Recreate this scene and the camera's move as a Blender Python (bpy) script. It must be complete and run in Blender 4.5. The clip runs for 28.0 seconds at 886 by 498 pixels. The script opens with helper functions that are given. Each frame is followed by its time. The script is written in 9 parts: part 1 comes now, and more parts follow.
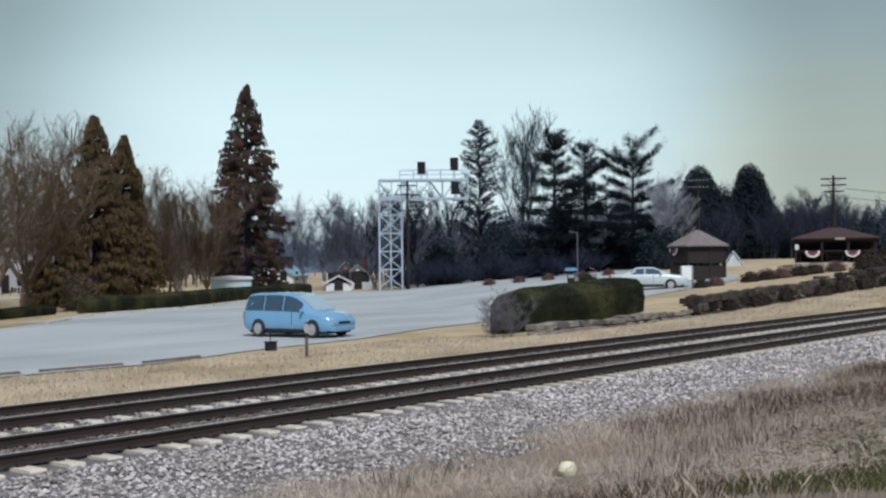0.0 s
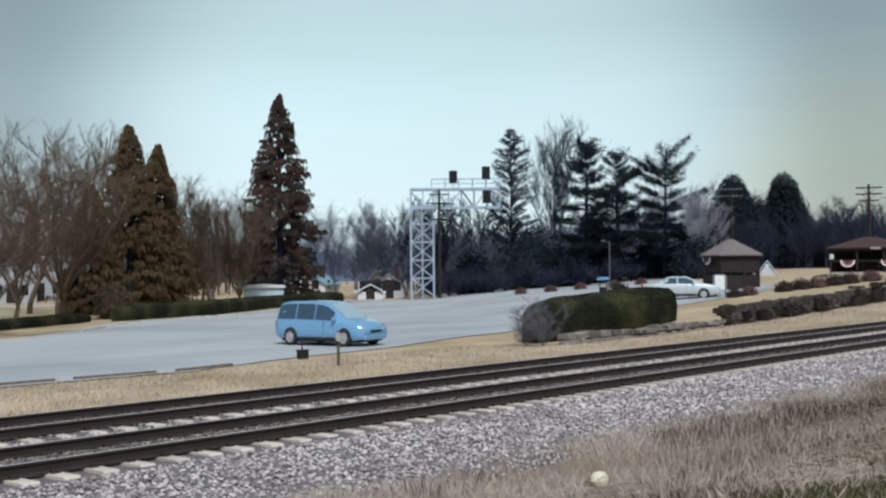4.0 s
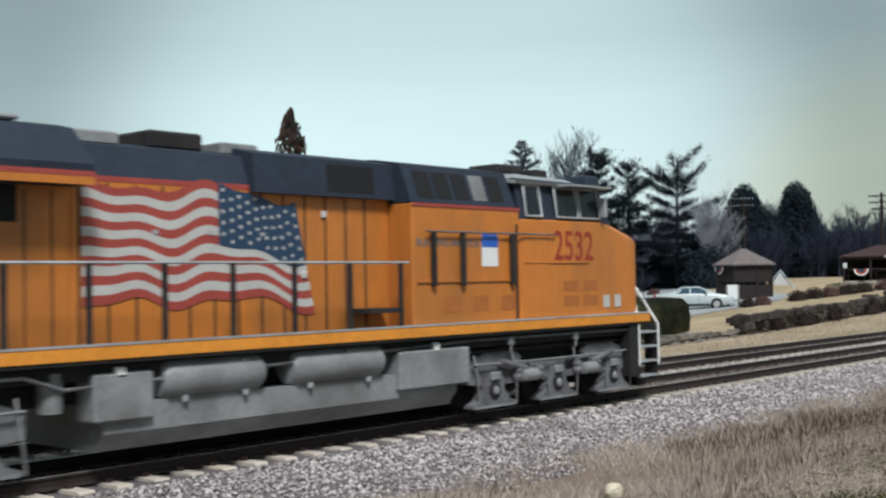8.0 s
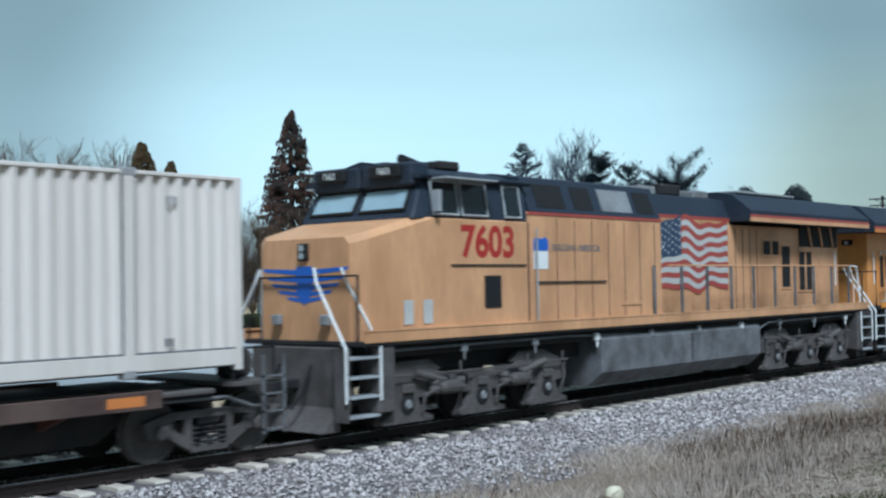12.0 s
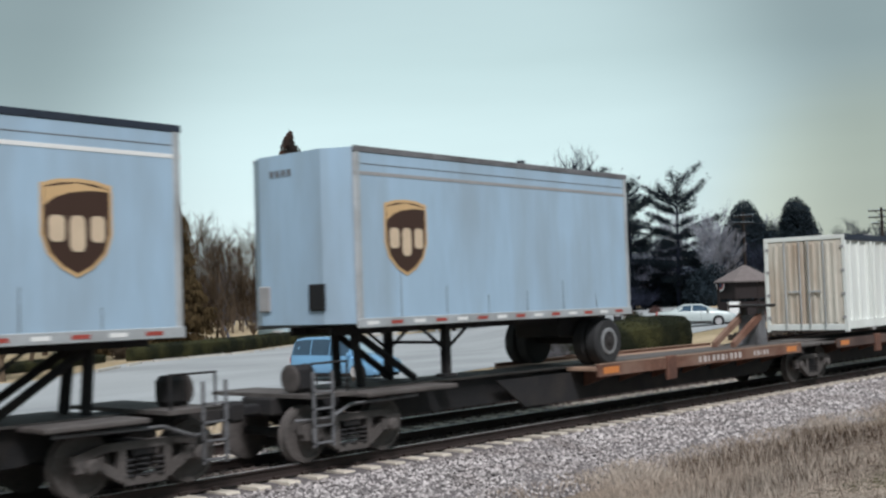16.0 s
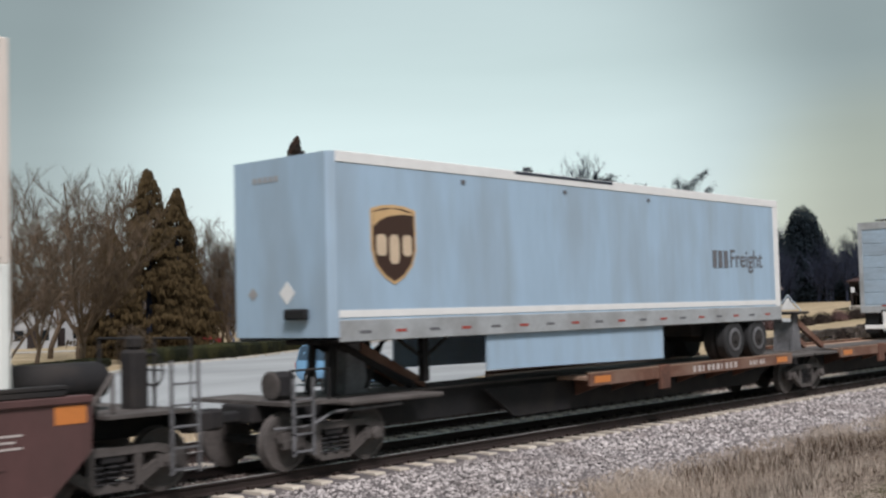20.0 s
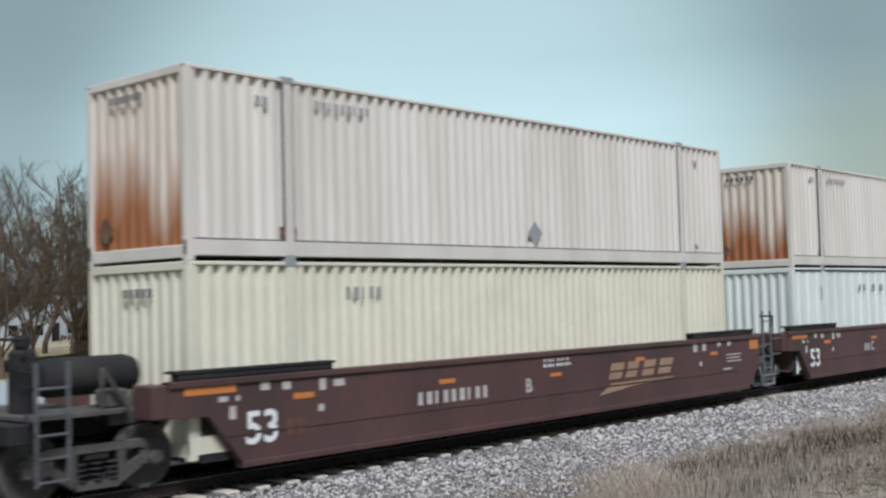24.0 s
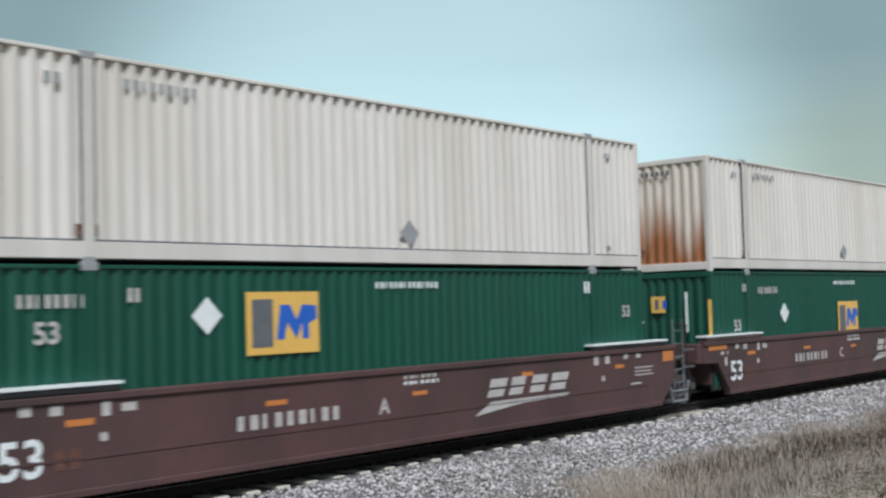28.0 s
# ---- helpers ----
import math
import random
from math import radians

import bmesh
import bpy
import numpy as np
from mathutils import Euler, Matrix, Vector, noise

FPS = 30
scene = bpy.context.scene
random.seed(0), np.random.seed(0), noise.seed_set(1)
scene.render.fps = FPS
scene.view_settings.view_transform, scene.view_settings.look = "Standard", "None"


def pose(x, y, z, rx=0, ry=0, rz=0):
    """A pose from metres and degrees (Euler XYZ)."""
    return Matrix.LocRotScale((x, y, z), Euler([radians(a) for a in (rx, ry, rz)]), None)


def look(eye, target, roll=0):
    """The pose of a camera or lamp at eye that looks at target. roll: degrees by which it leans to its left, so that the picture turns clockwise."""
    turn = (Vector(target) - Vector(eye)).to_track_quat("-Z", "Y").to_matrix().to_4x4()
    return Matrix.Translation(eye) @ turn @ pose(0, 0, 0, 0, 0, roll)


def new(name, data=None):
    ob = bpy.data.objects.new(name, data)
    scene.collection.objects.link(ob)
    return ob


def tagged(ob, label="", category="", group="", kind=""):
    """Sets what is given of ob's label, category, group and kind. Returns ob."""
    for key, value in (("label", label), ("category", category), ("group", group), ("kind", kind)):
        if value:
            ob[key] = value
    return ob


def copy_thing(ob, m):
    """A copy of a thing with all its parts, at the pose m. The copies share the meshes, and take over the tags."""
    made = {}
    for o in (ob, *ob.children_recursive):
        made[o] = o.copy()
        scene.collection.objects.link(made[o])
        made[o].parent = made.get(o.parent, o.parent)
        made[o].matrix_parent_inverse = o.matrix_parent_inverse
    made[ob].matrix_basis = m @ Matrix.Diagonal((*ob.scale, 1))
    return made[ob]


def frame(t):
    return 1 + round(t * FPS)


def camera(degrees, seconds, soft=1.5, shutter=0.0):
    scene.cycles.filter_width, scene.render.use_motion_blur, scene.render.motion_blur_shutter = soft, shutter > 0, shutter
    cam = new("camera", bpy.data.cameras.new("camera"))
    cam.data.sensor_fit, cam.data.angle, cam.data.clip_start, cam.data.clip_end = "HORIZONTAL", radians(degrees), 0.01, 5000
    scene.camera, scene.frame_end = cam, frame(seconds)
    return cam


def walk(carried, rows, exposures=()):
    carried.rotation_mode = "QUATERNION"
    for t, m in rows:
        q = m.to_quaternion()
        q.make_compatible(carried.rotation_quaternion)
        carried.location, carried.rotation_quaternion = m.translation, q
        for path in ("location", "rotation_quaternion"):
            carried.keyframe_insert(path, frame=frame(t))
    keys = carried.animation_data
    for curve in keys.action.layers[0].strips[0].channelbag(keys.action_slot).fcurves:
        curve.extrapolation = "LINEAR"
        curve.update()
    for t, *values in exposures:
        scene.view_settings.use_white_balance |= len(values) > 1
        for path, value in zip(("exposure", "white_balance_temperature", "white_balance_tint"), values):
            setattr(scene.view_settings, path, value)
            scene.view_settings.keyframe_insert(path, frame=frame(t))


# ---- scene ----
# ---------- camera ----------
EYE = (0.0, 0.0, 2.53)          # 2.5 m over the rails of the nearer track
TURNS = [(0.0, -50.82, 0.55, -0.69), (0.5, -50.86, 0.82, -0.66), (1.0, -50.33, 1.02, -1.10), (1.5, -49.94, 1.25, -1.31),
         (2.0, -48.90, 0.80, -1.37), (2.5, -49.28, 0.87, -0.85), (3.5, -49.3, 0.97, -0.62), (4.5, -49.24, 1.04, -0.54), (5.0, -48.76, 0.82, -0.77),
         (5.5, -48.73, 1.13, -0.98), (6.0, -48.17, 1.00, -0.99), (6.5, -47.98, 0.68, -0.92), (7.0, -48.43, 0.34, -0.84),
         (7.5, -48.72, 1.12, -0.99), (8.0, -48.71, 1.60, -1.07), (8.5, -48.62, 1.50, -1.03), (9.0, -48.54, 1.48, -1.02),
         (9.5, -48.65, 1.72, -0.95), (10.0, -48.84, 1.85, -1.15), (10.5, -48.76, 1.85, -1.22), (11.0, -48.54, 1.67, -0.98),
         (11.5, -48.40, 1.76, -1.00), (12.0, -48.67, 1.73, -0.99), (12.5, -48.78, 1.69, -1.11), (13.0, -48.68, 1.73, -1.42),
         (13.5, -48.68, 1.94, -1.21), (14.5, -48.80, 1.99, -1.28), (15.5, -48.92, 2.03, -1.35), (16.0, -48.70, 2.62, -1.87),
         (16.5, -48.96, 2.70, -1.88), (17.0, -48.51, 2.47, -1.64), (17.5, -48.52, 2.55, -1.50), (18.0, -48.37, 2.70, -1.53),
         (18.5, -48.35, 2.69, -1.72), (19.0, -48.62, 3.05, -1.81), (19.5, -48.53, 3.05, -1.59), (20.0, -48.42, 2.93, -1.44),
         (20.5, -48.45, 2.84, -1.35), (21.0, -48.29, 2.53, -1.45), (21.5, -48.27, 2.31, -1.43), (22.0, -48.52, 2.42, -1.26),
         (22.5, -48.49, 2.44, -1.24), (23.5, -48.60, 2.57, -1.42), (24.5, -48.71, 2.70, -1.61), (25.0, -48.70, 2.81, -1.52),
         (25.5, -48.80, 2.86, -1.40), (26.0, -48.83, 2.77, -1.31), (26.5, -48.98, 2.49, -1.57), (27.0, -48.81, 2.35, -1.62),
         (27.5, -49.25, 2.85, -1.78), (28.0, -49.16, 2.85, -1.60)]
cam = camera(41.44, 28.0, soft=2.4, shutter=0.18)
EXPO = [(0.0, -0.04, 5760, 13), (6.5, -0.04, 5760, 13), (8.0, 0.0, 5950, 11), (9.0, 0.05, 5450, 9), (10.0, 0.05, 5350, 8), (12.0, 0.0, 5050, 4), (14.5, 0.0, 5600, 8), (17.0, 0.0, 6100, 15), (20.0, -0.02, 6200, 17), (21.0, -0.12, 6000, 19), (22.0, -0.04, 5550, 12), (22.5, -0.03, 5500, 11), (25.0, -0.06, 5720, 9), (28.0, 0.0, 5580, 8)]
walk(cam, [(t, pose(*EYE, 90 + p, 0, y) @ pose(0, 0, 0, 0, 0, r)) for t, y, p, r in TURNS], EXPO)

# ---------- sky and sun (thin overcast) ----------
SUN_EL, SUN_AZ = 52.0, 216.0     # degrees over the horizon, and clockwise from +Y
world = bpy.data.worlds.new("sky")
scene.world = world
world.use_nodes = True
nt = world.node_tree
nt.nodes.clear()
w_out = nt.nodes.new("ShaderNodeOutputWorld")
w_bg = nt.nodes.new("ShaderNodeBackground")
w_sky = nt.nodes.new("ShaderNodeTexSky")
w_sky.sky_type, w_sky.sun_disc = "NISHITA", False
w_sky.sun_elevation, w_sky.sun_rotation = radians(SUN_EL), radians(SUN_AZ)
w_co = nt.nodes.new("ShaderNodeTexCoord")
w_sep = nt.nodes.new("ShaderNodeSeparateXYZ")
w_ramp = nt.nodes.new("ShaderNodeValToRGB")
w_map = nt.nodes.new("ShaderNodeMapping")
w_map.inputs["Scale"].default_value = (1.0, 1.0, 7.0)
w_noise = nt.nodes.new("ShaderNodeTexNoise")
w_noise.inputs["Scale"].default_value, w_noise.inputs["Detail"].default_value = 1.6, 4.0
w_cr = nt.nodes.new("ShaderNodeMapRange")
w_cr.inputs["To Min"].default_value, w_cr.inputs["To Max"].default_value = 0.86, 1.12
w_mul = nt.nodes.new("ShaderNodeVectorMath")
w_mul.operation = "SCALE"
w_sc = nt.nodes.new("ShaderNodeVectorMath")
w_sc.operation = "SCALE"
w_sc.inputs["Scale"].default_value = 0.10
w_mix = nt.nodes.new("ShaderNodeMix")
w_mix.data_type = "RGBA"
w_mix.inputs["Factor"].default_value = 0.93


def sky_lobe(way, near, far, low, high):
    """A factor round a direction: from low, past the angle far, to high within the angle near (degrees)."""
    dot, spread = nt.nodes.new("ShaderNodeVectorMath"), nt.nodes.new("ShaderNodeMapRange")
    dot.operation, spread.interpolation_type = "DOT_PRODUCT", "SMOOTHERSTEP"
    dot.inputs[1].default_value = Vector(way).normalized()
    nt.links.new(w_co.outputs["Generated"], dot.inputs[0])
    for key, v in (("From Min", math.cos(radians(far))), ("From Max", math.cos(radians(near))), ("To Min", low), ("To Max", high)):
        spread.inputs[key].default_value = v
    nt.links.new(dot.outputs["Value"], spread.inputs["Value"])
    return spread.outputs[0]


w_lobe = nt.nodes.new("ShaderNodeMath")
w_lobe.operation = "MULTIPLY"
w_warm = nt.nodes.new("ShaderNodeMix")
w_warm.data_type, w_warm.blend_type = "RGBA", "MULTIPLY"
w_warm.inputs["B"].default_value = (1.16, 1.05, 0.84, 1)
nt.links.new(w_co.outputs["Generated"], w_sep.inputs[0])
nt.links.new(w_sep.outputs["Z"], w_ramp.inputs[0])
els = w_ramp.color_ramp.elements
els[0].position, els[0].color = 0.0, (0.70, 0.79, 0.72, 1)
els[1].position, els[1].color = 1.0, (0.52, 0.62, 0.585, 1)
for p, c in ((0.05, (0.80, 0.93, 0.85)), (0.12, (0.76, 0.92, 0.84)), (0.20, (0.62, 0.77, 0.70)), (0.34, (0.58, 0.71, 0.665))):
    e = els.new(p)
    e.color = (*c, 1)
nt.links.new(w_co.outputs["Generated"], w_map.inputs[0])
nt.links.new(w_map.outputs[0], w_noise.inputs["Vector"])
nt.links.new(w_noise.outputs["Fac"], w_cr.inputs["Value"])
nt.links.new(w_ramp.outputs[0], w_mul.inputs[0])
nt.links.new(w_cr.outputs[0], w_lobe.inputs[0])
# Sky made brighter along the view direction, imitating lens falloff at the sides.
nt.links.new(sky_lobe((0.745, 0.655, 0.09), 3, 21, 0.50, 1.03), w_lobe.inputs[1])
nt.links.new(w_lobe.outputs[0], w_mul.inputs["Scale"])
nt.links.new(sky_lobe((0.93, 0.35, 0.05), 1, 9, 0.0, 0.75), w_warm.inputs["Factor"])
nt.links.new(w_sky.outputs[0], w_sc.inputs[0])
nt.links.new(w_sc.outputs[0], w_mix.inputs["A"])
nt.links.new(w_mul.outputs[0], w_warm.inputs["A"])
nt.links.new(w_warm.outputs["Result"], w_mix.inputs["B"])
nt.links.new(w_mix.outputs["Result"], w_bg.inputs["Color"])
w_bg.inputs["Strength"].default_value = 1.0
nt.links.new(w_bg.outputs[0], w_out.inputs["Surface"])
sun = new("sun", bpy.data.lights.new("sun", "SUN"))
sun.data.energy, sun.data.angle, sun.data.color = 3.8, radians(14), (1.0, 0.96, 0.9)
_az, _el = radians(SUN_AZ), radians(SUN_EL)
sun.matrix_world = look((0, 0, 60), (-math.sin(_az) * math.cos(_el) * 10, -math.cos(_az) * math.cos(_el) * 10, 60 - math.sin(_el) * 10))

# ---------- materials ----------
MATS = {}


def mat(name, col, rough=0.7, metal=0.0, vary=0.25, scale=3.0, fine=40.0, bump=0.15, dirt=None, dirt_amt=0.0, dirt_scale=0.8, rand=0.0, spec=0.5, stretch=(1, 1, 1), coat=0.0, island=0.0, settle=0.0):
    """Base colour broken up by a broad and a fine noise, an optional second colour in patches, fine relief."""
    if name in MATS:
        return MATS[name]
    m = bpy.data.materials.new(name)
    m.use_nodes = True
    n, l = m.node_tree.nodes, m.node_tree.links
    b = n["Principled BSDF"]
    b.inputs["Metallic"].default_value = metal
    b.inputs["Specular IOR Level"].default_value = spec
    b.inputs["Coat Weight"].default_value = coat
    co = n.new("ShaderNodeTexCoord")
    mp = n.new("ShaderNodeMapping")
    mp.inputs["Scale"].default_value = stretch
    l.new(co.outputs["Object"], mp.inputs[0])
    n1, n2 = n.new("ShaderNodeTexNoise"), n.new("ShaderNodeTexNoise")
    n1.inputs["Scale"].default_value, n1.inputs["Detail"].default_value = scale, 5
    n2.inputs["Scale"].default_value, n2.inputs["Detail"].default_value = fine, 3
    l.new(mp.outputs[0], n1.inputs["Vector"])
    l.new(mp.outputs[0], n2.inputs["Vector"])
    mixn = n.new("ShaderNodeMath")
    mixn.operation = "MULTIPLY_ADD"
    mixn.inputs[1].default_value = 0.5
    l.new(n2.outputs["Fac"], mixn.inputs[0])
    half = n.new("ShaderNodeMath")
    half.operation = "MULTIPLY"
    half.inputs[1].default_value = 0.5
    l.new(n1.outputs["Fac"], half.inputs[0])
    l.new(half.outputs[0], mixn.inputs[2])
    ramp = n.new("ShaderNodeMapRange")
    ramp.inputs["From Min"].default_value, ramp.inputs["From Max"].default_value = 0.3, 0.7
    ramp.inputs["To Min"].default_value, ramp.inputs["To Max"].default_value = 1 - vary, 1 + vary
    l.new(mixn.outputs[0], ramp.inputs["Value"])
    sc = n.new("ShaderNodeVectorMath")
    sc.operation = "SCALE"
    sc.inputs[0].default_value = col
    fac = ramp.outputs[0]
    if rand or island:
        info = n.new("ShaderNodeObjectInfo") if rand else n.new("ShaderNodeNewGeometry")
        rand_out = info.outputs["Random" if rand else "Random Per Island"]
        rand = rand or island
        rr = n.new("ShaderNodeMapRange")
        rr.inputs["To Min"].default_value, rr.inputs["To Max"].default_value = 1 - rand, 1 + rand
        l.new(rand_out, rr.inputs["Value"])
        mm = n.new("ShaderNodeMath")
        mm.operation = "MULTIPLY"
        l.new(fac, mm.inputs[0])
        l.new(rr.outputs[0], mm.inputs[1])
        fac = mm.outputs[0]
    l.new(fac, sc.inputs["Scale"])
    out = sc.outputs[0]
    if dirt:
        n3 = n.new("ShaderNodeTexNoise")
        n3.inputs["Scale"].default_value, n3.inputs["Detail"].default_value = dirt_scale, 6
        l.new(mp.outputs[0], n3.inputs["Vector"])
        r3 = n.new("ShaderNodeMapRange")
        r3.inputs["From Min"].default_value, r3.inputs["From Max"].default_value = 0.45, 0.72
        r3.inputs["To Max"].default_value = dirt_amt
        if settle:            # the second colour gathers towards the foot of a panel
            sp, zr, ad = n.new("ShaderNodeSeparateXYZ"), n.new("ShaderNodeMapRange"), n.new("ShaderNodeMath")
            l.new(co.outputs["Object"], sp.inputs[0])
            zr.inputs["From Max"].default_value = 2.6
            zr.inputs["To Min"].default_value, zr.inputs["To Max"].default_value = settle, -settle * 0.9
            l.new(sp.outputs["Z"], zr.inputs["Value"])
            ad.operation = "ADD"
            l.new(n3.outputs["Fac"], ad.inputs[0])
            l.new(zr.outputs[0], ad.inputs[1])
            l.new(ad.outputs[0], r3.inputs["Value"])
        else:
            l.new(n3.outputs["Fac"], r3.inputs["Value"])
        mx = n.new("ShaderNodeMix")
        mx.data_type = "RGBA"
        mx.inputs["B"].default_value = (*dirt, 1)
        l.new(r3.outputs[0], mx.inputs["Factor"])
        l.new(out, mx.inputs["A"])
        out = mx.outputs["Result"]
    l.new(out, b.inputs["Base Color"])
    rg = n.new("ShaderNodeMapRange")
    rg.inputs["To Min"].default_value, rg.inputs["To Max"].default_value = max(0.02, rough - 0.12), min(1, rough + 0.12)
    l.new(n1.outputs["Fac"], rg.inputs["Value"])
    l.new(rg.outputs[0], b.inputs["Roughness"])
    if bump:
        bp = n.new("ShaderNodeBump")
        bp.inputs["Strength"].default_value, bp.inputs["Distance"].default_value = bump, 0.02
        l.new(n2.outputs["Fac"], bp.inputs["Height"])
        l.new(bp.outputs[0], b.inputs["Normal"])
    MATS[name] = m
    return m


def glass_mat(name, tint, rough=0.05):
    """Glossy glazing of the given tint."""
    return mat(name, tint, rough, 0.0, 0.1, 1.0, 5.0, 0.0, spec=0.9, coat=0.6)


M_DIRT_GRASS = mat("dormant_turf", (0.40, 0.315, 0.205), 0.95, vary=0.4, scale=0.5, fine=18, bump=0.6, dirt=(0.20, 0.165, 0.075), dirt_amt=0.6, dirt_scale=0.16, spec=0.12)
M_THATCH = mat("grey_brown_thatch", (0.21, 0.168, 0.13), 0.95, vary=0.45, scale=1.2, fine=26, bump=0.8, dirt=(0.10, 0.08, 0.055), dirt_amt=0.7, dirt_scale=0.35, spec=0.12)
# Bed is coloured darker than its stones, painting shade into the gaps.
M_BALLAST = mat("gap_shade_ballast", (0.12, 0.105, 0.105), 0.9, vary=0.5, scale=9, fine=26, bump=1.0, dirt=(0.09, 0.075, 0.07), dirt_amt=0.5, dirt_scale=0.5)
M_STONE = mat("ballast_stone", (0.37, 0.338, 0.328), 0.85, vary=0.3, scale=7, fine=60, bump=0.4, dirt=(0.17, 0.14, 0.13), dirt_amt=0.7, dirt_scale=1.1, island=0.62)
M_CRIB = mat("oil_stained_ballast_stone", (0.135, 0.108, 0.095), 0.85, vary=0.3, scale=7, fine=60, bump=0.4, dirt=(0.07, 0.055, 0.048), dirt_amt=0.7, dirt_scale=0.7, island=0.6)
M_ASPHALT = mat("worn_asphalt", (0.35, 0.365, 0.37), 0.85, vary=0.18, scale=0.35, fine=30, bump=0.3, dirt=(0.17, 0.18, 0.185), dirt_amt=0.65, dirt_scale=0.16, stretch=(0.35, 1, 1))
M_CONCRETE = mat("pale_concrete", (0.46, 0.43, 0.38), 0.85, vary=0.25, scale=2, fine=25, bump=0.35, dirt=(0.2, 0.18, 0.15), dirt_amt=0.5, dirt_scale=1.5, rand=0.15)
M_TIE = mat("cream_concrete_tie", (0.50, 0.445, 0.37), 0.85, vary=0.15, scale=3, fine=25, bump=0.3, dirt=(0.36, 0.31, 0.26), dirt_amt=0.6, dirt_scale=2.0, rand=0.12)
M_RAIL = mat("rusty_rail_steel", (0.034, 0.023, 0.020), 0.75, 0.3, 0.3, 2, 40, 0.2)
M_RAILTOP = mat("polished_rail_head", (0.62, 0.61, 0.60), 0.45, 0.7, 0.15, 2, 20, 0.0)
M_ORANGE_LIGHT = mat("sun_faded_yellow_paint", (0.64, 0.275, 0.070), 0.45, vary=0.13, scale=0.6, fine=8, bump=0.03, dirt=(0.33, 0.16, 0.055), dirt_amt=0.6, dirt_scale=0.7, stretch=(1, 1, 0.35))
M_ORANGE = mat("armour_yellow_paint", (0.57, 0.190, 0.027), 0.42, vary=0.13, scale=0.6, fine=8, bump=0.03, dirt=(0.24, 0.105, 0.035), dirt_amt=0.65, dirt_scale=0.7, stretch=(1, 1, 0.35))
M_ORANGE_PALE = mat("faded_yellow_paint", (0.62, 0.335, 0.165), 0.5, vary=0.16, scale=0.6, fine=8, bump=0.03, dirt=(0.33, 0.165, 0.07), dirt_amt=0.75, dirt_scale=0.7, stretch=(1, 1, 0.35))
M_STRIPE = mat("orange_sill_stripe", (0.70, 0.27, 0.03), 0.5, vary=0.2, scale=1.5, fine=10, bump=0.05)
M_GREY_ROOF = mat("dark_grey_roof_paint", (0.024, 0.032, 0.048), 0.65, spec=0.3, vary=0.25, scale=0.8, fine=8, bump=0.05)
M_RED_BROWN = mat("faded_red_lettering", (0.30, 0.035, 0.015), 0.5, vary=0.2, bump=0.02)
M_RED = mat("red_lettering", (0.36, 0.020, 0.015), 0.5, vary=0.2, bump=0.02)
M_WHITE_PAINT = mat("white_enamel", (0.78, 0.78, 0.76), 0.45, vary=0.08, bump=0.02)
M_BLUE = mat("blue_enamel", (0.03, 0.12, 0.50), 0.45, vary=0.12, bump=0.02)
M_NAVY = mat("flag_navy", (0.022, 0.05, 0.10), 0.5, vary=0.15, bump=0.02)
M_FLAGWHITE = mat("faded_flag_white", (0.50, 0.49, 0.46), 0.5, vary=0.15, bump=0.02)
M_NOTICE = mat("dark_red_notice", (0.40, 0.13, 0.028), 0.5, vary=0.2, bump=0.0)
M_FLAGRED = mat("flag_red", (0.34, 0.06, 0.045), 0.5, vary=0.2, bump=0.02)
M_UNDER = mat("sooty_underframe", (0.015, 0.014, 0.015), 0.85, 0.1, 0.35, 2, 20, 0.25, dirt=(0.045, 0.036, 0.03), dirt_amt=0.6, dirt_scale=1.5)
M_TRUCK = mat("dusty_grey_truck_paint", (0.155, 0.155, 0.162), 0.75, 0.1, 0.4, 2.5, 20, 0.25, dirt=(0.055, 0.05, 0.048), dirt_amt=0.8, dirt_scale=1.8)
M_FTRUCK = mat("dusty_freight_truck_steel", (0.098, 0.086, 0.080), 0.8, 0.1, 0.35, 2.5, 20, 0.25, dirt=(0.045, 0.036, 0.032), dirt_amt=0.7, dirt_scale=1.8)
M_TANK = mat("grey_tank_paint", (0.26, 0.265, 0.27), 0.55, 0.1, 0.25, 1.2, 12, 0.1, dirt=(0.10, 0.09, 0.082), dirt_amt=0.7, dirt_scale=1.0)
# Plain black parts, and flat sheets that paint the shade inside openings.
M_BLACK = mat("black_and_opening_shade", (0.006, 0.006, 0.007), 0.8, vary=0.1, bump=0.0)
M_GLASS = mat("cab_glass", (0.012, 0.015, 0.018), 0.08, 0.0, 0.1, 1.0, 5.0, 0.0, spec=0.45)
# Pale blue base colour paints the sky's reflection into the glass.
M_WINDSHIELD = glass_mat("painted_sky_windscreen", (0.30, 0.40, 0.45), 0.10)
M_RUST = mat("rust_brown_steel", (0.155, 0.068, 0.043), 0.8, 0.1, 0.35, 1.5, 14, 0.25, dirt=(0.06, 0.035, 0.03), dirt_amt=0.7, dirt_scale=0.9)
M_RUSTO = mat("orange_rust_deck", (0.15, 0.070, 0.045), 0.85, 0.05, 0.4, 1.2, 14, 0.3, dirt=(0.24, 0.17, 0.13), dirt_amt=0.7, dirt_scale=1.2)
M_PLANK = mat("worn_tan_deck", (0.33, 0.215, 0.150), 0.85, 0.0, 0.35, 1.0, 12, 0.3, dirt=(0.15, 0.075, 0.05), dirt_amt=0.8, dirt_scale=0.8, stretch=(0.4, 2, 1))
M_DARKRUST = mat("dark_brown_rusty_edge", (0.060, 0.036, 0.030), 0.8, 0.1, 0.4, 1.2, 14, 0.3, dirt=(0.15, 0.10, 0.08), dirt_amt=0.8, dirt_scale=0.9)
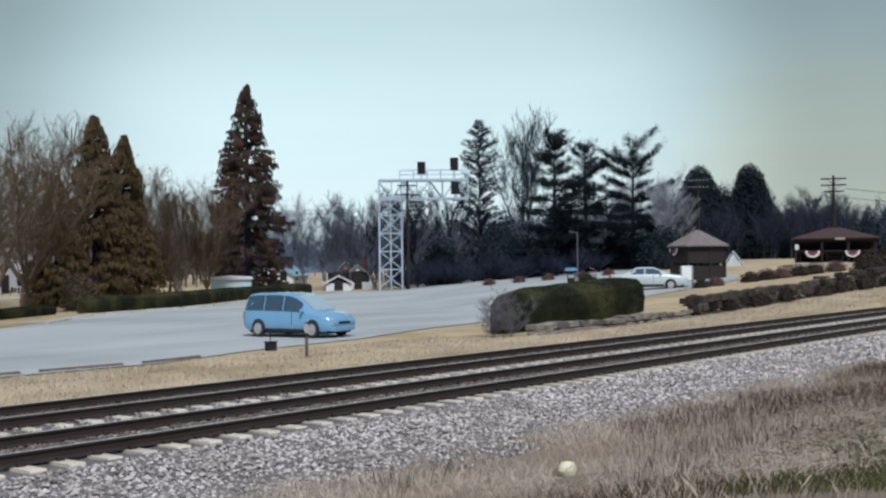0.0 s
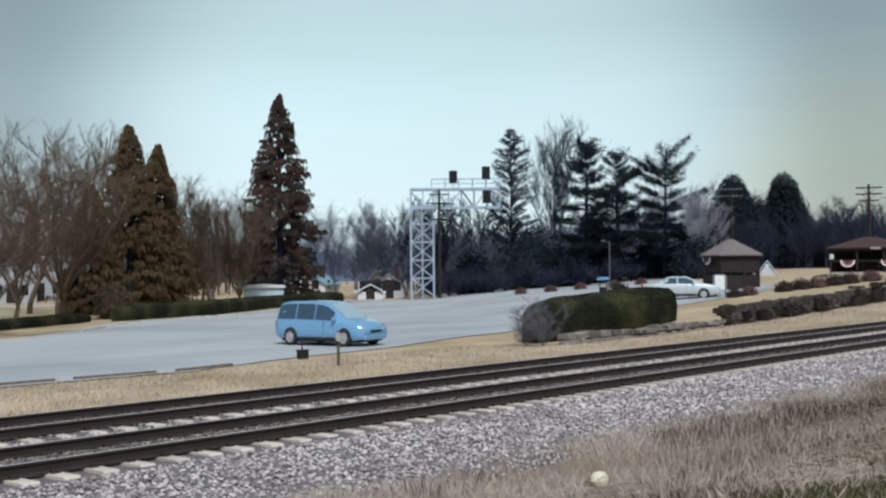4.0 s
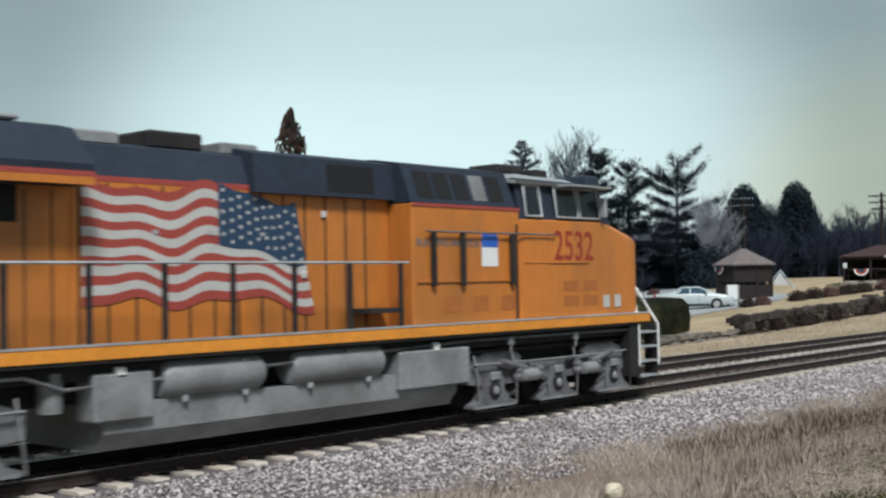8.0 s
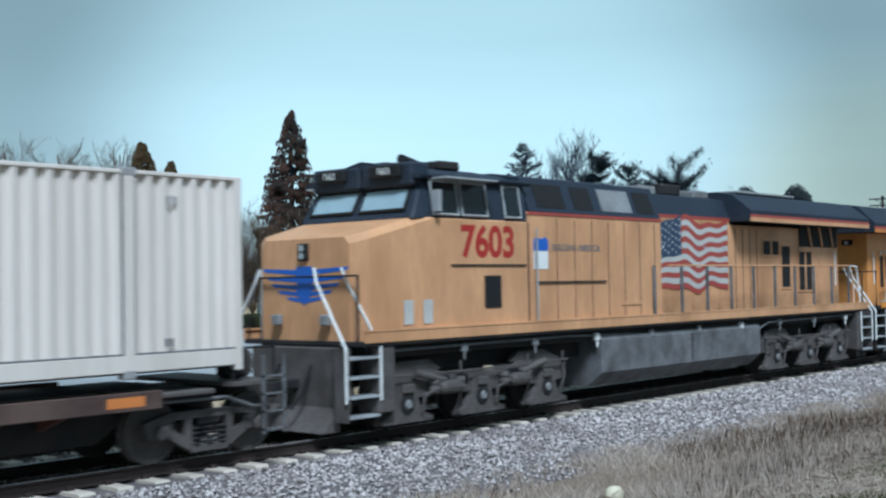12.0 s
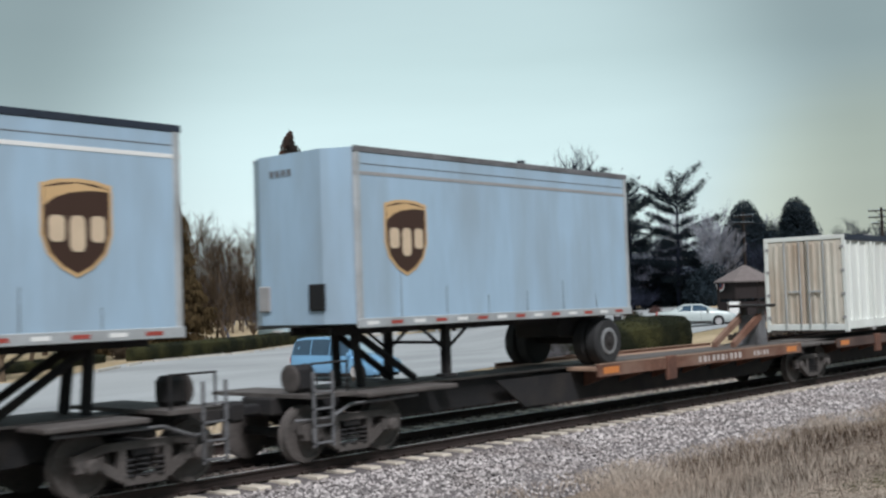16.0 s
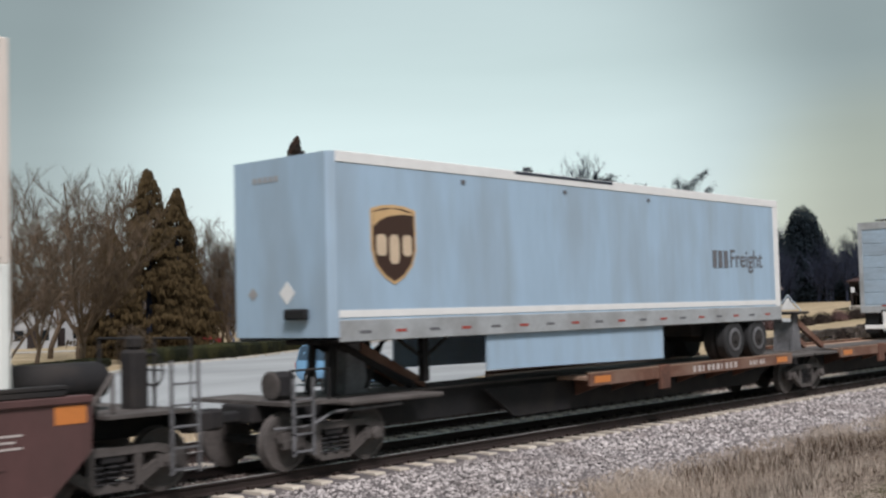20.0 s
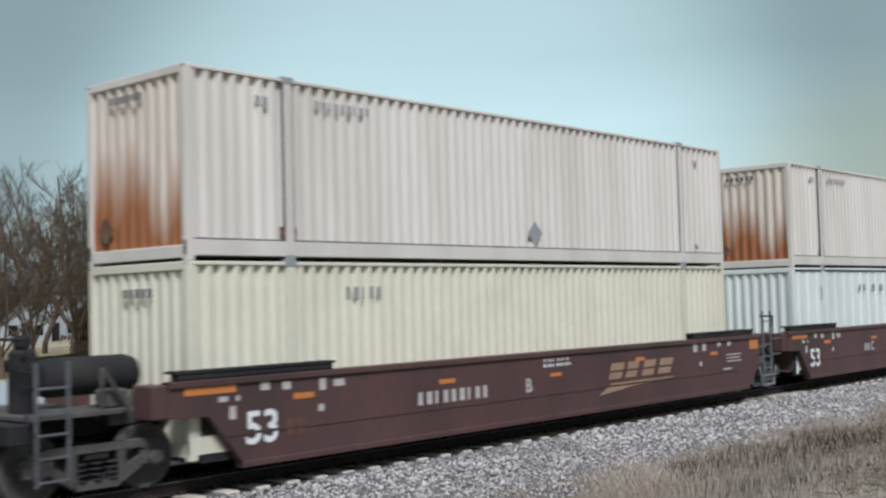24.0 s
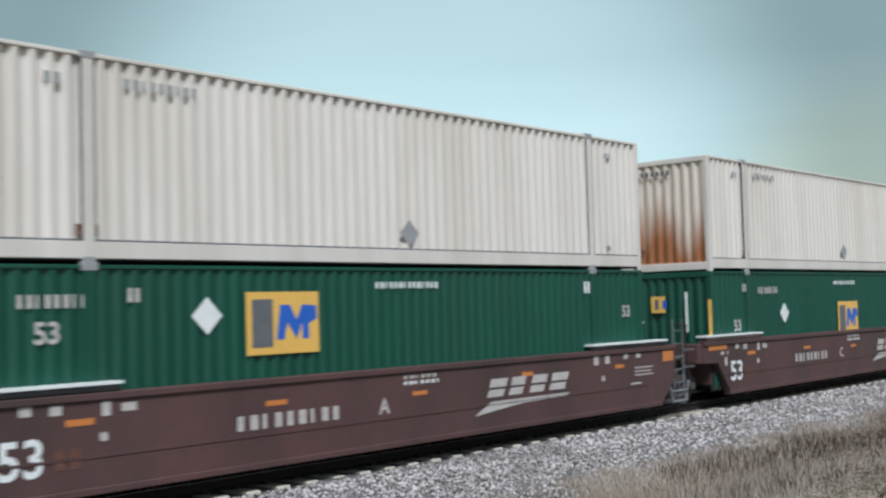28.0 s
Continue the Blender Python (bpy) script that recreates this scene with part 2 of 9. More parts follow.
M_WELL = mat("well_car_oxide_paint", (0.098, 0.047, 0.044), 0.6, 0.0, 0.16, 0.8, 10, 0.06, dirt=(0.055, 0.034, 0.03), dirt_amt=0.8, dirt_scale=0.6, stretch=(1, 1, 0.5))
M_CWHITE = mat("white_container_paint", (0.70, 0.635, 0.575), 0.55, vary=0.06, scale=0.7, fine=8, bump=0.04, dirt=(0.50, 0.44, 0.37), dirt_amt=0.6, dirt_scale=0.8, stretch=(1, 1, 0.15))
M_CWHITE2 = mat("clean_white_container_paint", (0.74, 0.76, 0.72), 0.5, vary=0.05, scale=0.7, fine=8, bump=0.03, dirt=(0.55, 0.56, 0.52), dirt_amt=0.5, dirt_scale=0.8, stretch=(1, 1, 0.2))
M_CREAM = mat("cream_container_paint", (0.70, 0.65, 0.52), 0.55, vary=0.06, scale=0.7, fine=8, bump=0.04, dirt=(0.52, 0.45, 0.35), dirt_amt=0.4, dirt_scale=0.8)
M_RUSTEND = mat("white_paint_with_rust_runs", (0.66, 0.56, 0.47), 0.65, vary=0.12, scale=1.0, fine=10, bump=0.08, dirt=(0.31, 0.115, 0.040), dirt_amt=1.0, dirt_scale=0.9, stretch=(1, 1.9, 0.22), settle=0.34)
M_STAINEDDOOR = mat("cream_door_paint_with_rust_stains", (0.62, 0.58, 0.50), 0.6, vary=0.12, scale=1.0, fine=10, bump=0.06, dirt=(0.33, 0.20, 0.11), dirt_amt=0.8, dirt_scale=0.9, stretch=(1, 1.6, 0.3))
M_CBLUE = mat("blue_container_paint", (0.005, 0.026, 0.075), 0.5, vary=0.12, scale=0.6, fine=8, bump=0.04, stretch=(1, 1, 0.2))
M_CGREEN = mat("green_container_paint", (0.006, 0.066, 0.040), 0.5, vary=0.14, scale=0.6, fine=8, bump=0.04, dirt=(0.01, 0.055, 0.035), dirt_amt=0.5, stretch=(1, 1, 0.2))
M_TRAILER_WORN = mat("scuffed_trailer_skin", (0.36, 0.46, 0.55), 0.5, vary=0.16, scale=1.1, fine=9, bump=0.03, dirt=(0.20, 0.22, 0.24), dirt_amt=0.75, dirt_scale=1.1, stretch=(1, 0.5, 1.4))
M_TRAILER = mat("pale_grey_trailer_skin", (0.355, 0.485, 0.61), 0.42, vary=0.07, scale=0.6, fine=6, bump=0.02, dirt=(0.26, 0.31, 0.35), dirt_amt=0.6, dirt_scale=1.1, stretch=(1, 1, 0.22))
M_ALU = mat("aluminium_trim", (0.50, 0.52, 0.535), 0.45, 0.4, 0.16, 1, 10, 0.05, dirt=(0.28, 0.27, 0.265), dirt_amt=0.6, dirt_scale=1.4)
M_LOGOCREAM = mat("cream_logo_paint", (0.60, 0.47, 0.33), 0.5, vary=0.1, bump=0.0)
M_LOGOTAN = mat("tan_logo_paint", (0.34, 0.21, 0.14), 0.6, vary=0.25, bump=0.0)
M_SHIELD = mat("dark_brown_emblem", (0.045, 0.02, 0.012), 0.5, vary=0.1, bump=0.0)
M_GOLD = mat("golden_emblem_border", (0.60, 0.40, 0.20), 0.5, vary=0.1, bump=0.0)
M_YELLOW = mat("yellow_emblem_board", (0.78, 0.46, 0.10), 0.5, vary=0.1, bump=0.0)
M_TYRE = mat("black_tyre_rubber", (0.022, 0.022, 0.023), 0.85, vary=0.2, bump=0.2)
M_REFLECT_O = mat("orange_marker_plate", (0.58, 0.20, 0.05), 0.4, vary=0.1, bump=0.0)
M_MARK = mat("pale_stencil_paint", (0.50, 0.45, 0.42), 0.6, vary=0.25, bump=0.0)
M_MARKDARK = mat("dark_stencil_paint", (0.13, 0.13, 0.14), 0.6, vary=0.2, bump=0.0)
M_DIAMOND = mat("worn_grey_placard_holder", (0.36, 0.35, 0.35), 0.5, 0.2, vary=0.2, bump=0.0)
M_BLUECAR = mat("light_blue_metallic_paint", (0.22, 0.43, 0.66), 0.24, 0.4, 0.05, 1, 8, 0.0, coat=0.8)
M_CARGLASS = mat("blue_tinted_car_glass", (0.035, 0.065, 0.10), 0.06, 0.0, 0.1, 1.0, 5.0, 0.0, spec=0.8)
M_SEDAN = mat("silver_beige_metallic_paint", (0.50, 0.55, 0.54), 0.3, 0.2, 0.05, 1, 8, 0.0, coat=0.6)
# Extra blue in the next three colours is painted-in distance haze.
M_BARK = mat("haze_blue_bark", (0.10, 0.108, 0.142), 0.95, vary=0.35, scale=2, fine=14, bump=0.6, spec=0.12)
M_BARK_D = mat("dark_bark", (0.026, 0.031, 0.050), 0.95, vary=0.35, scale=2, fine=14, bump=0.6, spec=0.12)
M_BARK_PALE = mat("pale_twigs", (0.33, 0.335, 0.38), 0.95, vary=0.3, scale=2, fine=14, bump=0.3, spec=0.12)
M_BARK_WARM = mat("warm_brown_bark", (0.115, 0.084, 0.058), 0.95, vary=0.35, scale=2, fine=14, bump=0.6, spec=0.12)
M_NEEDLE = mat("dark_green_needles", (0.013, 0.020, 0.026), 0.85, vary=0.5, scale=0.6, fine=4, bump=0.0, spec=0.12)
M_NEEDLE_B = mat("brownish_needles", (0.078, 0.055, 0.027), 0.9, vary=0.4, scale=0.6, fine=4, bump=0.0, spec=0.12)
M_SPRUCE = mat("spruce_needles_brown_cones", (0.038, 0.032, 0.028), 0.9, vary=0.5, scale=0.35, fine=4, bump=0.0, dirt=(0.105, 0.052, 0.034), dirt_amt=0.9, dirt_scale=0.4, spec=0.12)
M_HEDGE = mat("hedge_leaves", (0.012, 0.014, 0.007), 0.8, vary=0.5, scale=1.5, fine=10, bump=0.0, dirt=(0.075, 0.072, 0.026), dirt_amt=0.6, dirt_scale=0.6, spec=0.12)
M_STRAW = mat("dry_straw", (0.43, 0.365, 0.305), 0.9, vary=0.3, scale=0.5, fine=6, bump=0.0, dirt=(0.24, 0.18, 0.135), dirt_amt=0.7, dirt_scale=0.22, island=0.35, spec=0.12)
M_STRAW_B = mat("brown_dead_stems", (0.092, 0.064, 0.046), 0.9, vary=0.4, scale=0.7, fine=6, bump=0.0, island=0.45, spec=0.12)
M_REDTWIG = mat("reddish_shrub_twigs", (0.085, 0.050, 0.045), 0.9, vary=0.4, scale=0.7, fine=6, bump=0.0, island=0.4, spec=0.12)
M_GREYTWIG = mat("grey_shrub_twigs", (0.155, 0.15, 0.17), 0.95, vary=0.3, scale=2, fine=14, bump=0.3, spec=0.12)
M_GREENGRASS = mat("green_tuft", (0.090, 0.092, 0.038), 0.9, vary=0.4, scale=0.7, fine=6, bump=0.0, island=0.4, spec=0.12)
M_WOOD = mat("weathered_timber", (0.10, 0.075, 0.06), 0.9, vary=0.3, scale=2, fine=12, bump=0.4, stretch=(1, 1, 0.3))
M_DARKWOOD = mat("dark_red_stained_wood", (0.015, 0.0085, 0.008), 0.8, vary=0.3, scale=2, fine=12, bump=0.3)
M_SHINGLE = mat("brown_shingles", (0.155, 0.130, 0.124), 0.9, vary=0.3, scale=3, fine=20, bump=0.5)
M_POLE = mat("creosoted_pole", (0.030, 0.024, 0.021), 0.9, vary=0.3, scale=2, fine=12, bump=0.4, stretch=(1, 1, 0.3), spec=0.15)
M_SHRUB_D = mat("dark_shrub_twigs", (0.030, 0.022, 0.018), 0.9, vary=0.4, scale=0.7, fine=6, bump=0.0, island=0.4, spec=0.12)
M_SHINGLE_R = mat("dark_red_shingles", (0.045, 0.022, 0.020), 0.9, vary=0.3, scale=3, fine=20, bump=0.5)
M_WALLSTONE = mat("grey_wall_stone", (0.058, 0.049, 0.043), 0.9, vary=0.5, scale=2.5, fine=16, bump=0.6, dirt=(0.028, 0.024, 0.02), dirt_amt=0.9, dirt_scale=1.2, rand=0.9, spec=0.12)
M_LOWSTONE = mat("pale_rough_stone", (0.20, 0.18, 0.155), 0.9, vary=0.35, scale=2.5, fine=16, bump=0.6, dirt=(0.08, 0.07, 0.06), dirt_amt=0.8, dirt_scale=1.2, rand=0.5)
M_SIDING = mat("white_siding", (0.58, 0.60, 0.61), 0.7, vary=0.08, bump=0.05)
M_ROOFGREY = mat("grey_roof", (0.22, 0.22, 0.23), 0.85, vary=0.2, bump=0.2)
# Greyer siding than M_SIDING, for the two houses past the lawn.
M_DULLWALL = mat("dull_grey_siding", (0.34, 0.35, 0.36), 0.8, vary=0.15, bump=0.05)
M_ROOFBLUE = mat("blue_grey_roof", (0.16, 0.27, 0.33), 0.8, vary=0.2, bump=0.2)
M_GALV = mat("galvanised_lattice", (0.42, 0.50, 0.58), 0.5, 0.3, 0.15, 2, 20, 0.1)
# Far woods get a blue-grey colour that stands for distance haze.
M_FAR = mat("haze_blue_far_woods", (0.105, 0.130, 0.19), 0.95, vary=0.3, scale=0.05, fine=0.4, bump=0.0, spec=0.12)
M_FARBROWN = mat("brown_bare_woods", (0.105, 0.080, 0.060), 0.95, vary=0.3, scale=0.1, fine=0.8, bump=0.0, spec=0.12)


# ---------- mesh helpers ----------
class Geo:
    """Vertices and faces of one mesh."""

    def __init__(self):
        self.v, self.f = [], []

    def add(self, vs, fs):
        k = len(self.v)
        self.v += [tuple(p) for p in vs]
        self.f += [tuple(i + k for i in q) for q in fs]
        return self

    def box(self, x0, x1, y0, y1, z0, z1, c=0.0):
        x0, x1 = min(x0, x1), max(x0, x1)
        y0, y1 = min(y0, y1), max(y0, y1)
        if c <= 0:
            return self.add([(x, y, z) for x in (x0, x1) for y in (y0, y1) for z in (z0, z1)],
                            [(0, 1, 3, 2), (4, 6, 7, 5), (0, 4, 5, 1), (2, 3, 7, 6), (0, 2, 6, 4), (1, 5, 7, 3)])
        c = min(c, (x1 - x0) * .45, (y1 - y0) * .45, (z1 - z0) * .45)
        lo, hi = (x0, y0, z0), (x1, y1, z1)
        vs, at = [], {}
        for s in [(a, b, d) for a in (0, 1) for b in (0, 1) for d in (0, 1)]:
            for ax in range(3):     # the corner's vertex that lies on the face along axis ax
                p = []
                for k in range(3):
                    e = hi[k] if s[k] else lo[k]
                    p.append(e if k == ax else e + (-c if s[k] else c))
                at[s, ax] = len(vs)
                vs.append(p)
        fs = []
        for ax in range(3):
            o = [k for k in range(3) if k != ax]
            for e in (0, 1):
                q = []
                for a, b in ((0, 0), (1, 0), (1, 1), (0, 1)):
                    s = [0, 0, 0]
                    s[ax], s[o[0]], s[o[1]] = e, a, b
                    q.append(at[tuple(s), ax])
                fs.append(tuple(q))
            for a in (0, 1):
                for b in (0, 1):
                    s0, s1 = [0, 0, 0], [0, 0, 0]
                    s0[o[0]], s0[o[1]], s1[o[0]], s1[o[1]] = a, b, a, b
                    s1[ax] = 1
                    fs.append((at[tuple(s0), o[0]], at[tuple(s1), o[0]], at[tuple(s1), o[1]], at[tuple(s0), o[1]]))
        for s in [(a, b, d) for a in (0, 1) for b in (0, 1) for d in (0, 1)]:
            fs.append((at[s, 0], at[s, 1], at[s, 2]))
        return self.add(vs, fs)

    def tube(self, p0, p1, r0, r1=None, n=8, cap=True):
        r1 = r0 if r1 is None else r1
        p0, p1 = Vector(p0), Vector(p1)
        d = p1 - p0
        if d.length < 1e-6:
            return self
        q = d.normalized().to_track_quat("Z", "Y")
        a, b = q @ Vector((1, 0, 0)), q @ Vector((0, 1, 0))
        vs = []
        for p, r in ((p0, r0), (p1, r1)):
            for i in range(n):
                t = 2 * math.pi * i / n
                vs.append(p + a * (r * math.cos(t)) + b * (r * math.sin(t)))
        fs = [(i, (i + 1) % n, n + (i + 1) % n, n + i) for i in range(n)]
        if cap:
            fs += [tuple(range(n - 1, -1, -1)), tuple(range(n, 2 * n))]
        return self.add(vs, fs)

    def path(self, pts, r, n=6):
        pts = [Vector(p) for p in pts]
        rings = []
        for i, p in enumerate(pts):
            d0 = (p - pts[i - 1]).normalized() if i else (pts[1] - p).normalized()
            d1 = (pts[i + 1] - p).normalized() if i < len(pts) - 1 else d0
            d = (d0 + d1).normalized() if (d0 + d1).length > 1e-4 else d0
            up = Vector((0, 0, 1)) if abs(d.z) < .8 else Vector((0.3, 1, 0)).normalized()
            a = d.cross(up).normalized()
            b = d.cross(a).normalized()
            k = 1 / max(.5, d.dot(d0))
            rings.append([p + (a * math.cos(6.2832 * j / n) + b * math.sin(6.2832 * j / n)) * r * k for j in range(n)])
        return self.rings(rings)

    def prism(self, poly, y0, y1, plane="xz"):
        """A polygon (x, z) drawn out along y; plane 'yz' along x, 'xy' along z."""
        n = len(poly)
        put = {"xz": lambda a, b, c: (a, c, b), "yz": lambda a, b, c: (c, a, b), "xy": lambda a, b, c: (a, b, c)}[plane]
        return self.add([put(a, b, c) for c in (y0, y1) for a, b in poly],
                        [(i, (i + 1) % n, n + (i + 1) % n, n + i) for i in range(n)] + [tuple(range(n)), tuple(range(2 * n - 1, n - 1, -1))])

    def lathe(self, prof, n=16, axis="y", at=(0, 0, 0)):
        """prof: (radius, along) pairs turned about an axis through at."""
        vs = []
        for r, a in prof:
            for i in range(n):
                t = 2 * math.pi * i / n
                c, s = r * math.cos(t), r * math.sin(t)
                p = {"y": (c, a, s), "z": (c, s, a), "x": (a, c, s)}[axis]
                vs.append((p[0] + at[0], p[1] + at[1], p[2] + at[2]))
        m = len(prof)
        fs = [(k * n + i, k * n + (i + 1) % n, (k + 1) * n + (i + 1) % n, (k + 1) * n + i) for k in range(m - 1) for i in range(n)]
        fs += [tuple(range(n)), tuple(range((m - 1) * n, m * n))]
        return self.add(vs, fs)

    def rings(self, rings, close=True, caps=True):
        n = len(rings[0])
        vs = [p for r in rings for p in r]
        fs = []
        for k in range(len(rings) - 1):
            for i in range(n if close else n - 1):
                fs.append((k * n + i, k * n + (i + 1) % n, (k + 1) * n + (i + 1) % n, (k + 1) * n + i))
        if caps and close:
            fs += [tuple(range(n - 1, -1, -1)), tuple(range((len(rings) - 1) * n, len(rings) * n))]
        return self.add(vs, fs)

    def mesh(self, name, material, smooth=False, normals=True):
        me = bpy.data.meshes.new(name)
        me.from_pydata(self.v, [], self.f)
        me.materials.append(material)
        if normals:
            bm = bmesh.new()
            bm.from_mesh(me)
            bmesh.ops.recalc_face_normals(bm, faces=bm.faces)
            bm.to_mesh(me)
            bm.free()
        if smooth:
            me.polygons.foreach_set("use_smooth", [True] * len(me.polygons))
            me.set_sharp_from_angle(angle=radians(40))
        me.update()
        return me


def part(name, geo, material, parent, label="", smooth=False):
    """Links a Geo, or a mesh, as one mesh object under a thing or a part."""
    me = geo if isinstance(geo, bpy.types.Mesh) else geo.mesh(name, material, smooth)
    ob = new(name, me)
    ob.parent = parent
    return tagged(ob, label)


def thing(name, label, category, m=None, group="", kind=""):
    ob = new(name)
    ob.empty_display_size = 0.3
    if m is not None:
        ob.matrix_basis = m
    return tagged(ob, label, category, group, kind)


def solid(name, geo, material, label, category, m=None, group="", kind="", smooth=False):
    """A thing of one mesh."""
    ob = new(name, geo.mesh(name, material, smooth))
    if m is not None:
        ob.matrix_basis = m
    return tagged(ob, label, category, group, kind)


TEXTS = {}


def letters(name, body, size, material, parent, m, bold=0.0, label=""):
    """Lettering of the built-in font as a thin mesh; local x runs along the line, local y up, and z out of the surface."""
    key = (body, size, material.name, bold)
    if key not in TEXTS:
        cu = bpy.data.curves.new("lettering", "FONT")
        cu.body, cu.size, cu.extrude, cu.offset = body, size, 0.002, bold
        cu.align_x, cu.align_y = "CENTER", "CENTER"
        ob = bpy.data.objects.new("lettering", cu)
        scene.collection.objects.link(ob)
        bpy.context.view_layer.update()
        me = bpy.data.meshes.new_from_object(ob.evaluated_get(bpy.context.evaluated_depsgraph_get()))
        bpy.data.objects.remove(ob)
        me.materials.clear()
        me.materials.append(material)
        TEXTS[key] = me
    ob = new(name, TEXTS[key])
    ob.parent = parent
    ob.matrix_basis = m
    return tagged(ob, label)


def side_pose(x, y, z, s):
    """The pose of flat work on a side wall: s = -1 for the wall that faces -y, +1 for the other."""
    return pose(x, y, z, 90, 0, 0) if s < 0 else pose(x, y, z, 90, 0, 180)


def plate(name, w, h, material, parent, m, label="", thick=0.004):
    g = Geo().box(-w / 2, w / 2, -h / 2, h / 2, 0, thick)
    ob = part(name, g, material, parent, label)
    ob.matrix_basis = m
    return ob


def flat(name, poly, material, parent, m, label="", thick=0.004):
    """A flat plate of the outline poly in local x, y."""
    g = Geo().prism(poly, 0, thick, "xy")
    ob = part(name, g, material, parent, label)
    ob.matrix_basis = m
    return ob


# ---------- the lie of the land ----------
YC = 15.26                    # middle of the nearer track
YC2 = YC + 3.45               # middle of the farther track


def sm(a, b, x):
    x = max(0.0, min(1.0, (x - a) / (b - a)))
    return x * x * (3 - 2 * x)


def strip(x):
    return -0.42 + 0.9 * sm(40, 82, x)


def back(x, y):
    u = x - (y - 30)
    return -0.5 + min(2.75, 0.05 * max(0.0, u - 40))


def land(x, y):
    """Height of the ground."""
    if y <= 11.3:
        z = -0.62 + 1.5 * sm(11.3, 0.0, y) if y >= 0 else 0.88
        return z + 0.08 * noise.noise((x * .5, y * .5, 0)) * sm(11.3, 9, y)
    if y < 20.6:
        return -0.75
    if y < 26.0:
        return strip(x) + 0.04 * noise.noise((x * .4, y * .6, 3))
    w = sm(33, 37, x)
    zb = back(x, y)
    if y < 27.0:
        return (1 - w) * (strip(x) * (27 - y) + zb * (y - 26)) + w * zb
    return zb


def ground():
    xs = [-3500, -1200, -500, -250, -120, -60, -30, -15] + [i * 1.0 for i in range(-8, 125)] + list(range(126, 180, 4)) + [200, 240, 300, 400, 600, 1000, 1800, 3500]
    ys = [-3500, -800, -200, -60, -25, -12, -6, -3] + [i * .5 for i in range(-2, 24)] + [12, 13, 20.3, 20.6, 21, 22, 23, 24, 25, 25.95, 26.12, 27] + [28 + 1.5 * i for i in range(48)] + [104, 112, 120, 135, 150, 180, 230, 320, 500, 900, 1800, 3500]
    vs = [(x, y, land(x, y)) for y in ys for x in xs]
    n = len(xs)
    fs = [(j * n + i, j * n + i + 1, (j + 1) * n + i + 1, (j + 1) * n + i) for j in range(len(ys) - 1) for i in range(n - 1)]
    g = Geo().add(vs, fs)
    me = g.mesh("ground", M_DIRT_GRASS, True, False)
    me.materials.append(M_THATCH)
    for p in me.polygons:
        if p.center.y < 12 and abs(p.center.x) < 400 and p.center.y > -70:
            p.material_index = 1
    ob = new("ground", me)
    tagged(ob, "dormant tan turf with bare patches", "ground", kind="structure")


def ballast_bed():
    prof = [(11.25, -0.66), (11.9, -0.50), (13.45, -0.265), (13.9, -0.212), (14.35, -0.20), (16.4, -0.198), (17.0, -0.25), (17.6, -0.20), (19.85, -0.20), (20.3, -0.28), (20.9, -0.48)]
    xs = [-600, -200, -80, -30] + [i * .5 for i in range(-10, 140)] + [75, 85, 100, 130, 200, 400, 900]
    rng = random.Random(4)
    ys = []
    for (a, za), (b, zb) in zip(prof, prof[1:]):
        k = max(1, int((b - a) / .3))
        ys += [(a + (b - a) * i / k, za + (zb - za) * i / k) for i in range(k)]
    ys.append(prof[-1])
    vs = [(x, y + rng.uniform(-.05, .05), z + rng.uniform(-.03, .02)) for y, z in ys for x in xs]
    n = len(xs)
    fs = [(j * n + i, j * n + i + 1, (j + 1) * n + i + 1, (j + 1) * n + i) for j in range(len(ys) - 1) for i in range(n - 1)]
    ob = new("ballast_bed", Geo().add(vs, fs).mesh("ballast_bed", M_BALLAST, True, False))
    tagged(ob, "crushed stone ballast under two tracks, darkened as shaded gaps", "ballast", kind="structure")


def track(yc, ties_from, ties_n, lbl):
    t = thing("railway_track", lbl, "railway track", kind="structure")
    for s in (-1, 1):
        y = yc + s * .7525
        web = [(y - .076, -.172), (y + .076, -.172), (y + .07, -.155), (y + .012, -.135), (y + .010, -.045), (y + .036, -.03), (y + .036, -.006), (y + .03, -.001),
               (y - .03, -.001), (y - .036, -.006), (y - .036, -.03), (y - .010, -.045), (y - .012, -.135), (y - .07, -.155)]
        part("rail", Geo().prism(web, -600, 900, "yz"), M_RAIL, t, "brown rusty steel rail with a worn head")
        part("rail_head", Geo().box(-600, 900, y - .026, y + .026, -.0005, .003), M_RAILTOP, t, "polished running surface")
    tie = Geo().prism([(-1.3, -.36), (1.3, -.36), (1.3, -.20), (1.27, -.175), (.55, -.185), (-.55, -.185), (-1.27, -.175), (-1.3, -.20)], -.125, .125, "yz").mesh("tie", M_TIE)
    pads = Geo()
    for i in range(ties_n):
        x = ties_from + i * .6
        o = part("tie", tie, M_TIE, t)
        o.location = (x, yc, 0)
        for s in (-1, 1):
            for e in (-1, 1):
                pads.box(x - .06, x + .06, yc + s * .7525 + e * .11 - .035, yc + s * .7525 + e * .11 + .035, -.18, -.125)
    part("rail_clips", pads, M_RAIL, t, "rows of rusty rail clips")["kind"] = "stuff"
    far = Geo()
    for i in range(400):
        x = ties_from + (ties_n + i) * .6
        far.box(x - .125, x + .125, yc - 1.3, yc + 1.3, -.3, -.18)
    part("distant_ties", far, M_CONCRETE, t, "row of far concrete ties")["kind"] = "stuff"


BED = [(11.25, -.66), (11.9, -.50), (13.45, -.265), (13.9, -.212), (14.35, -.20), (16.4, -.20), (16.9, -.24), (17.2, -.24), (17.6, -.20), (20.4, -.20)]


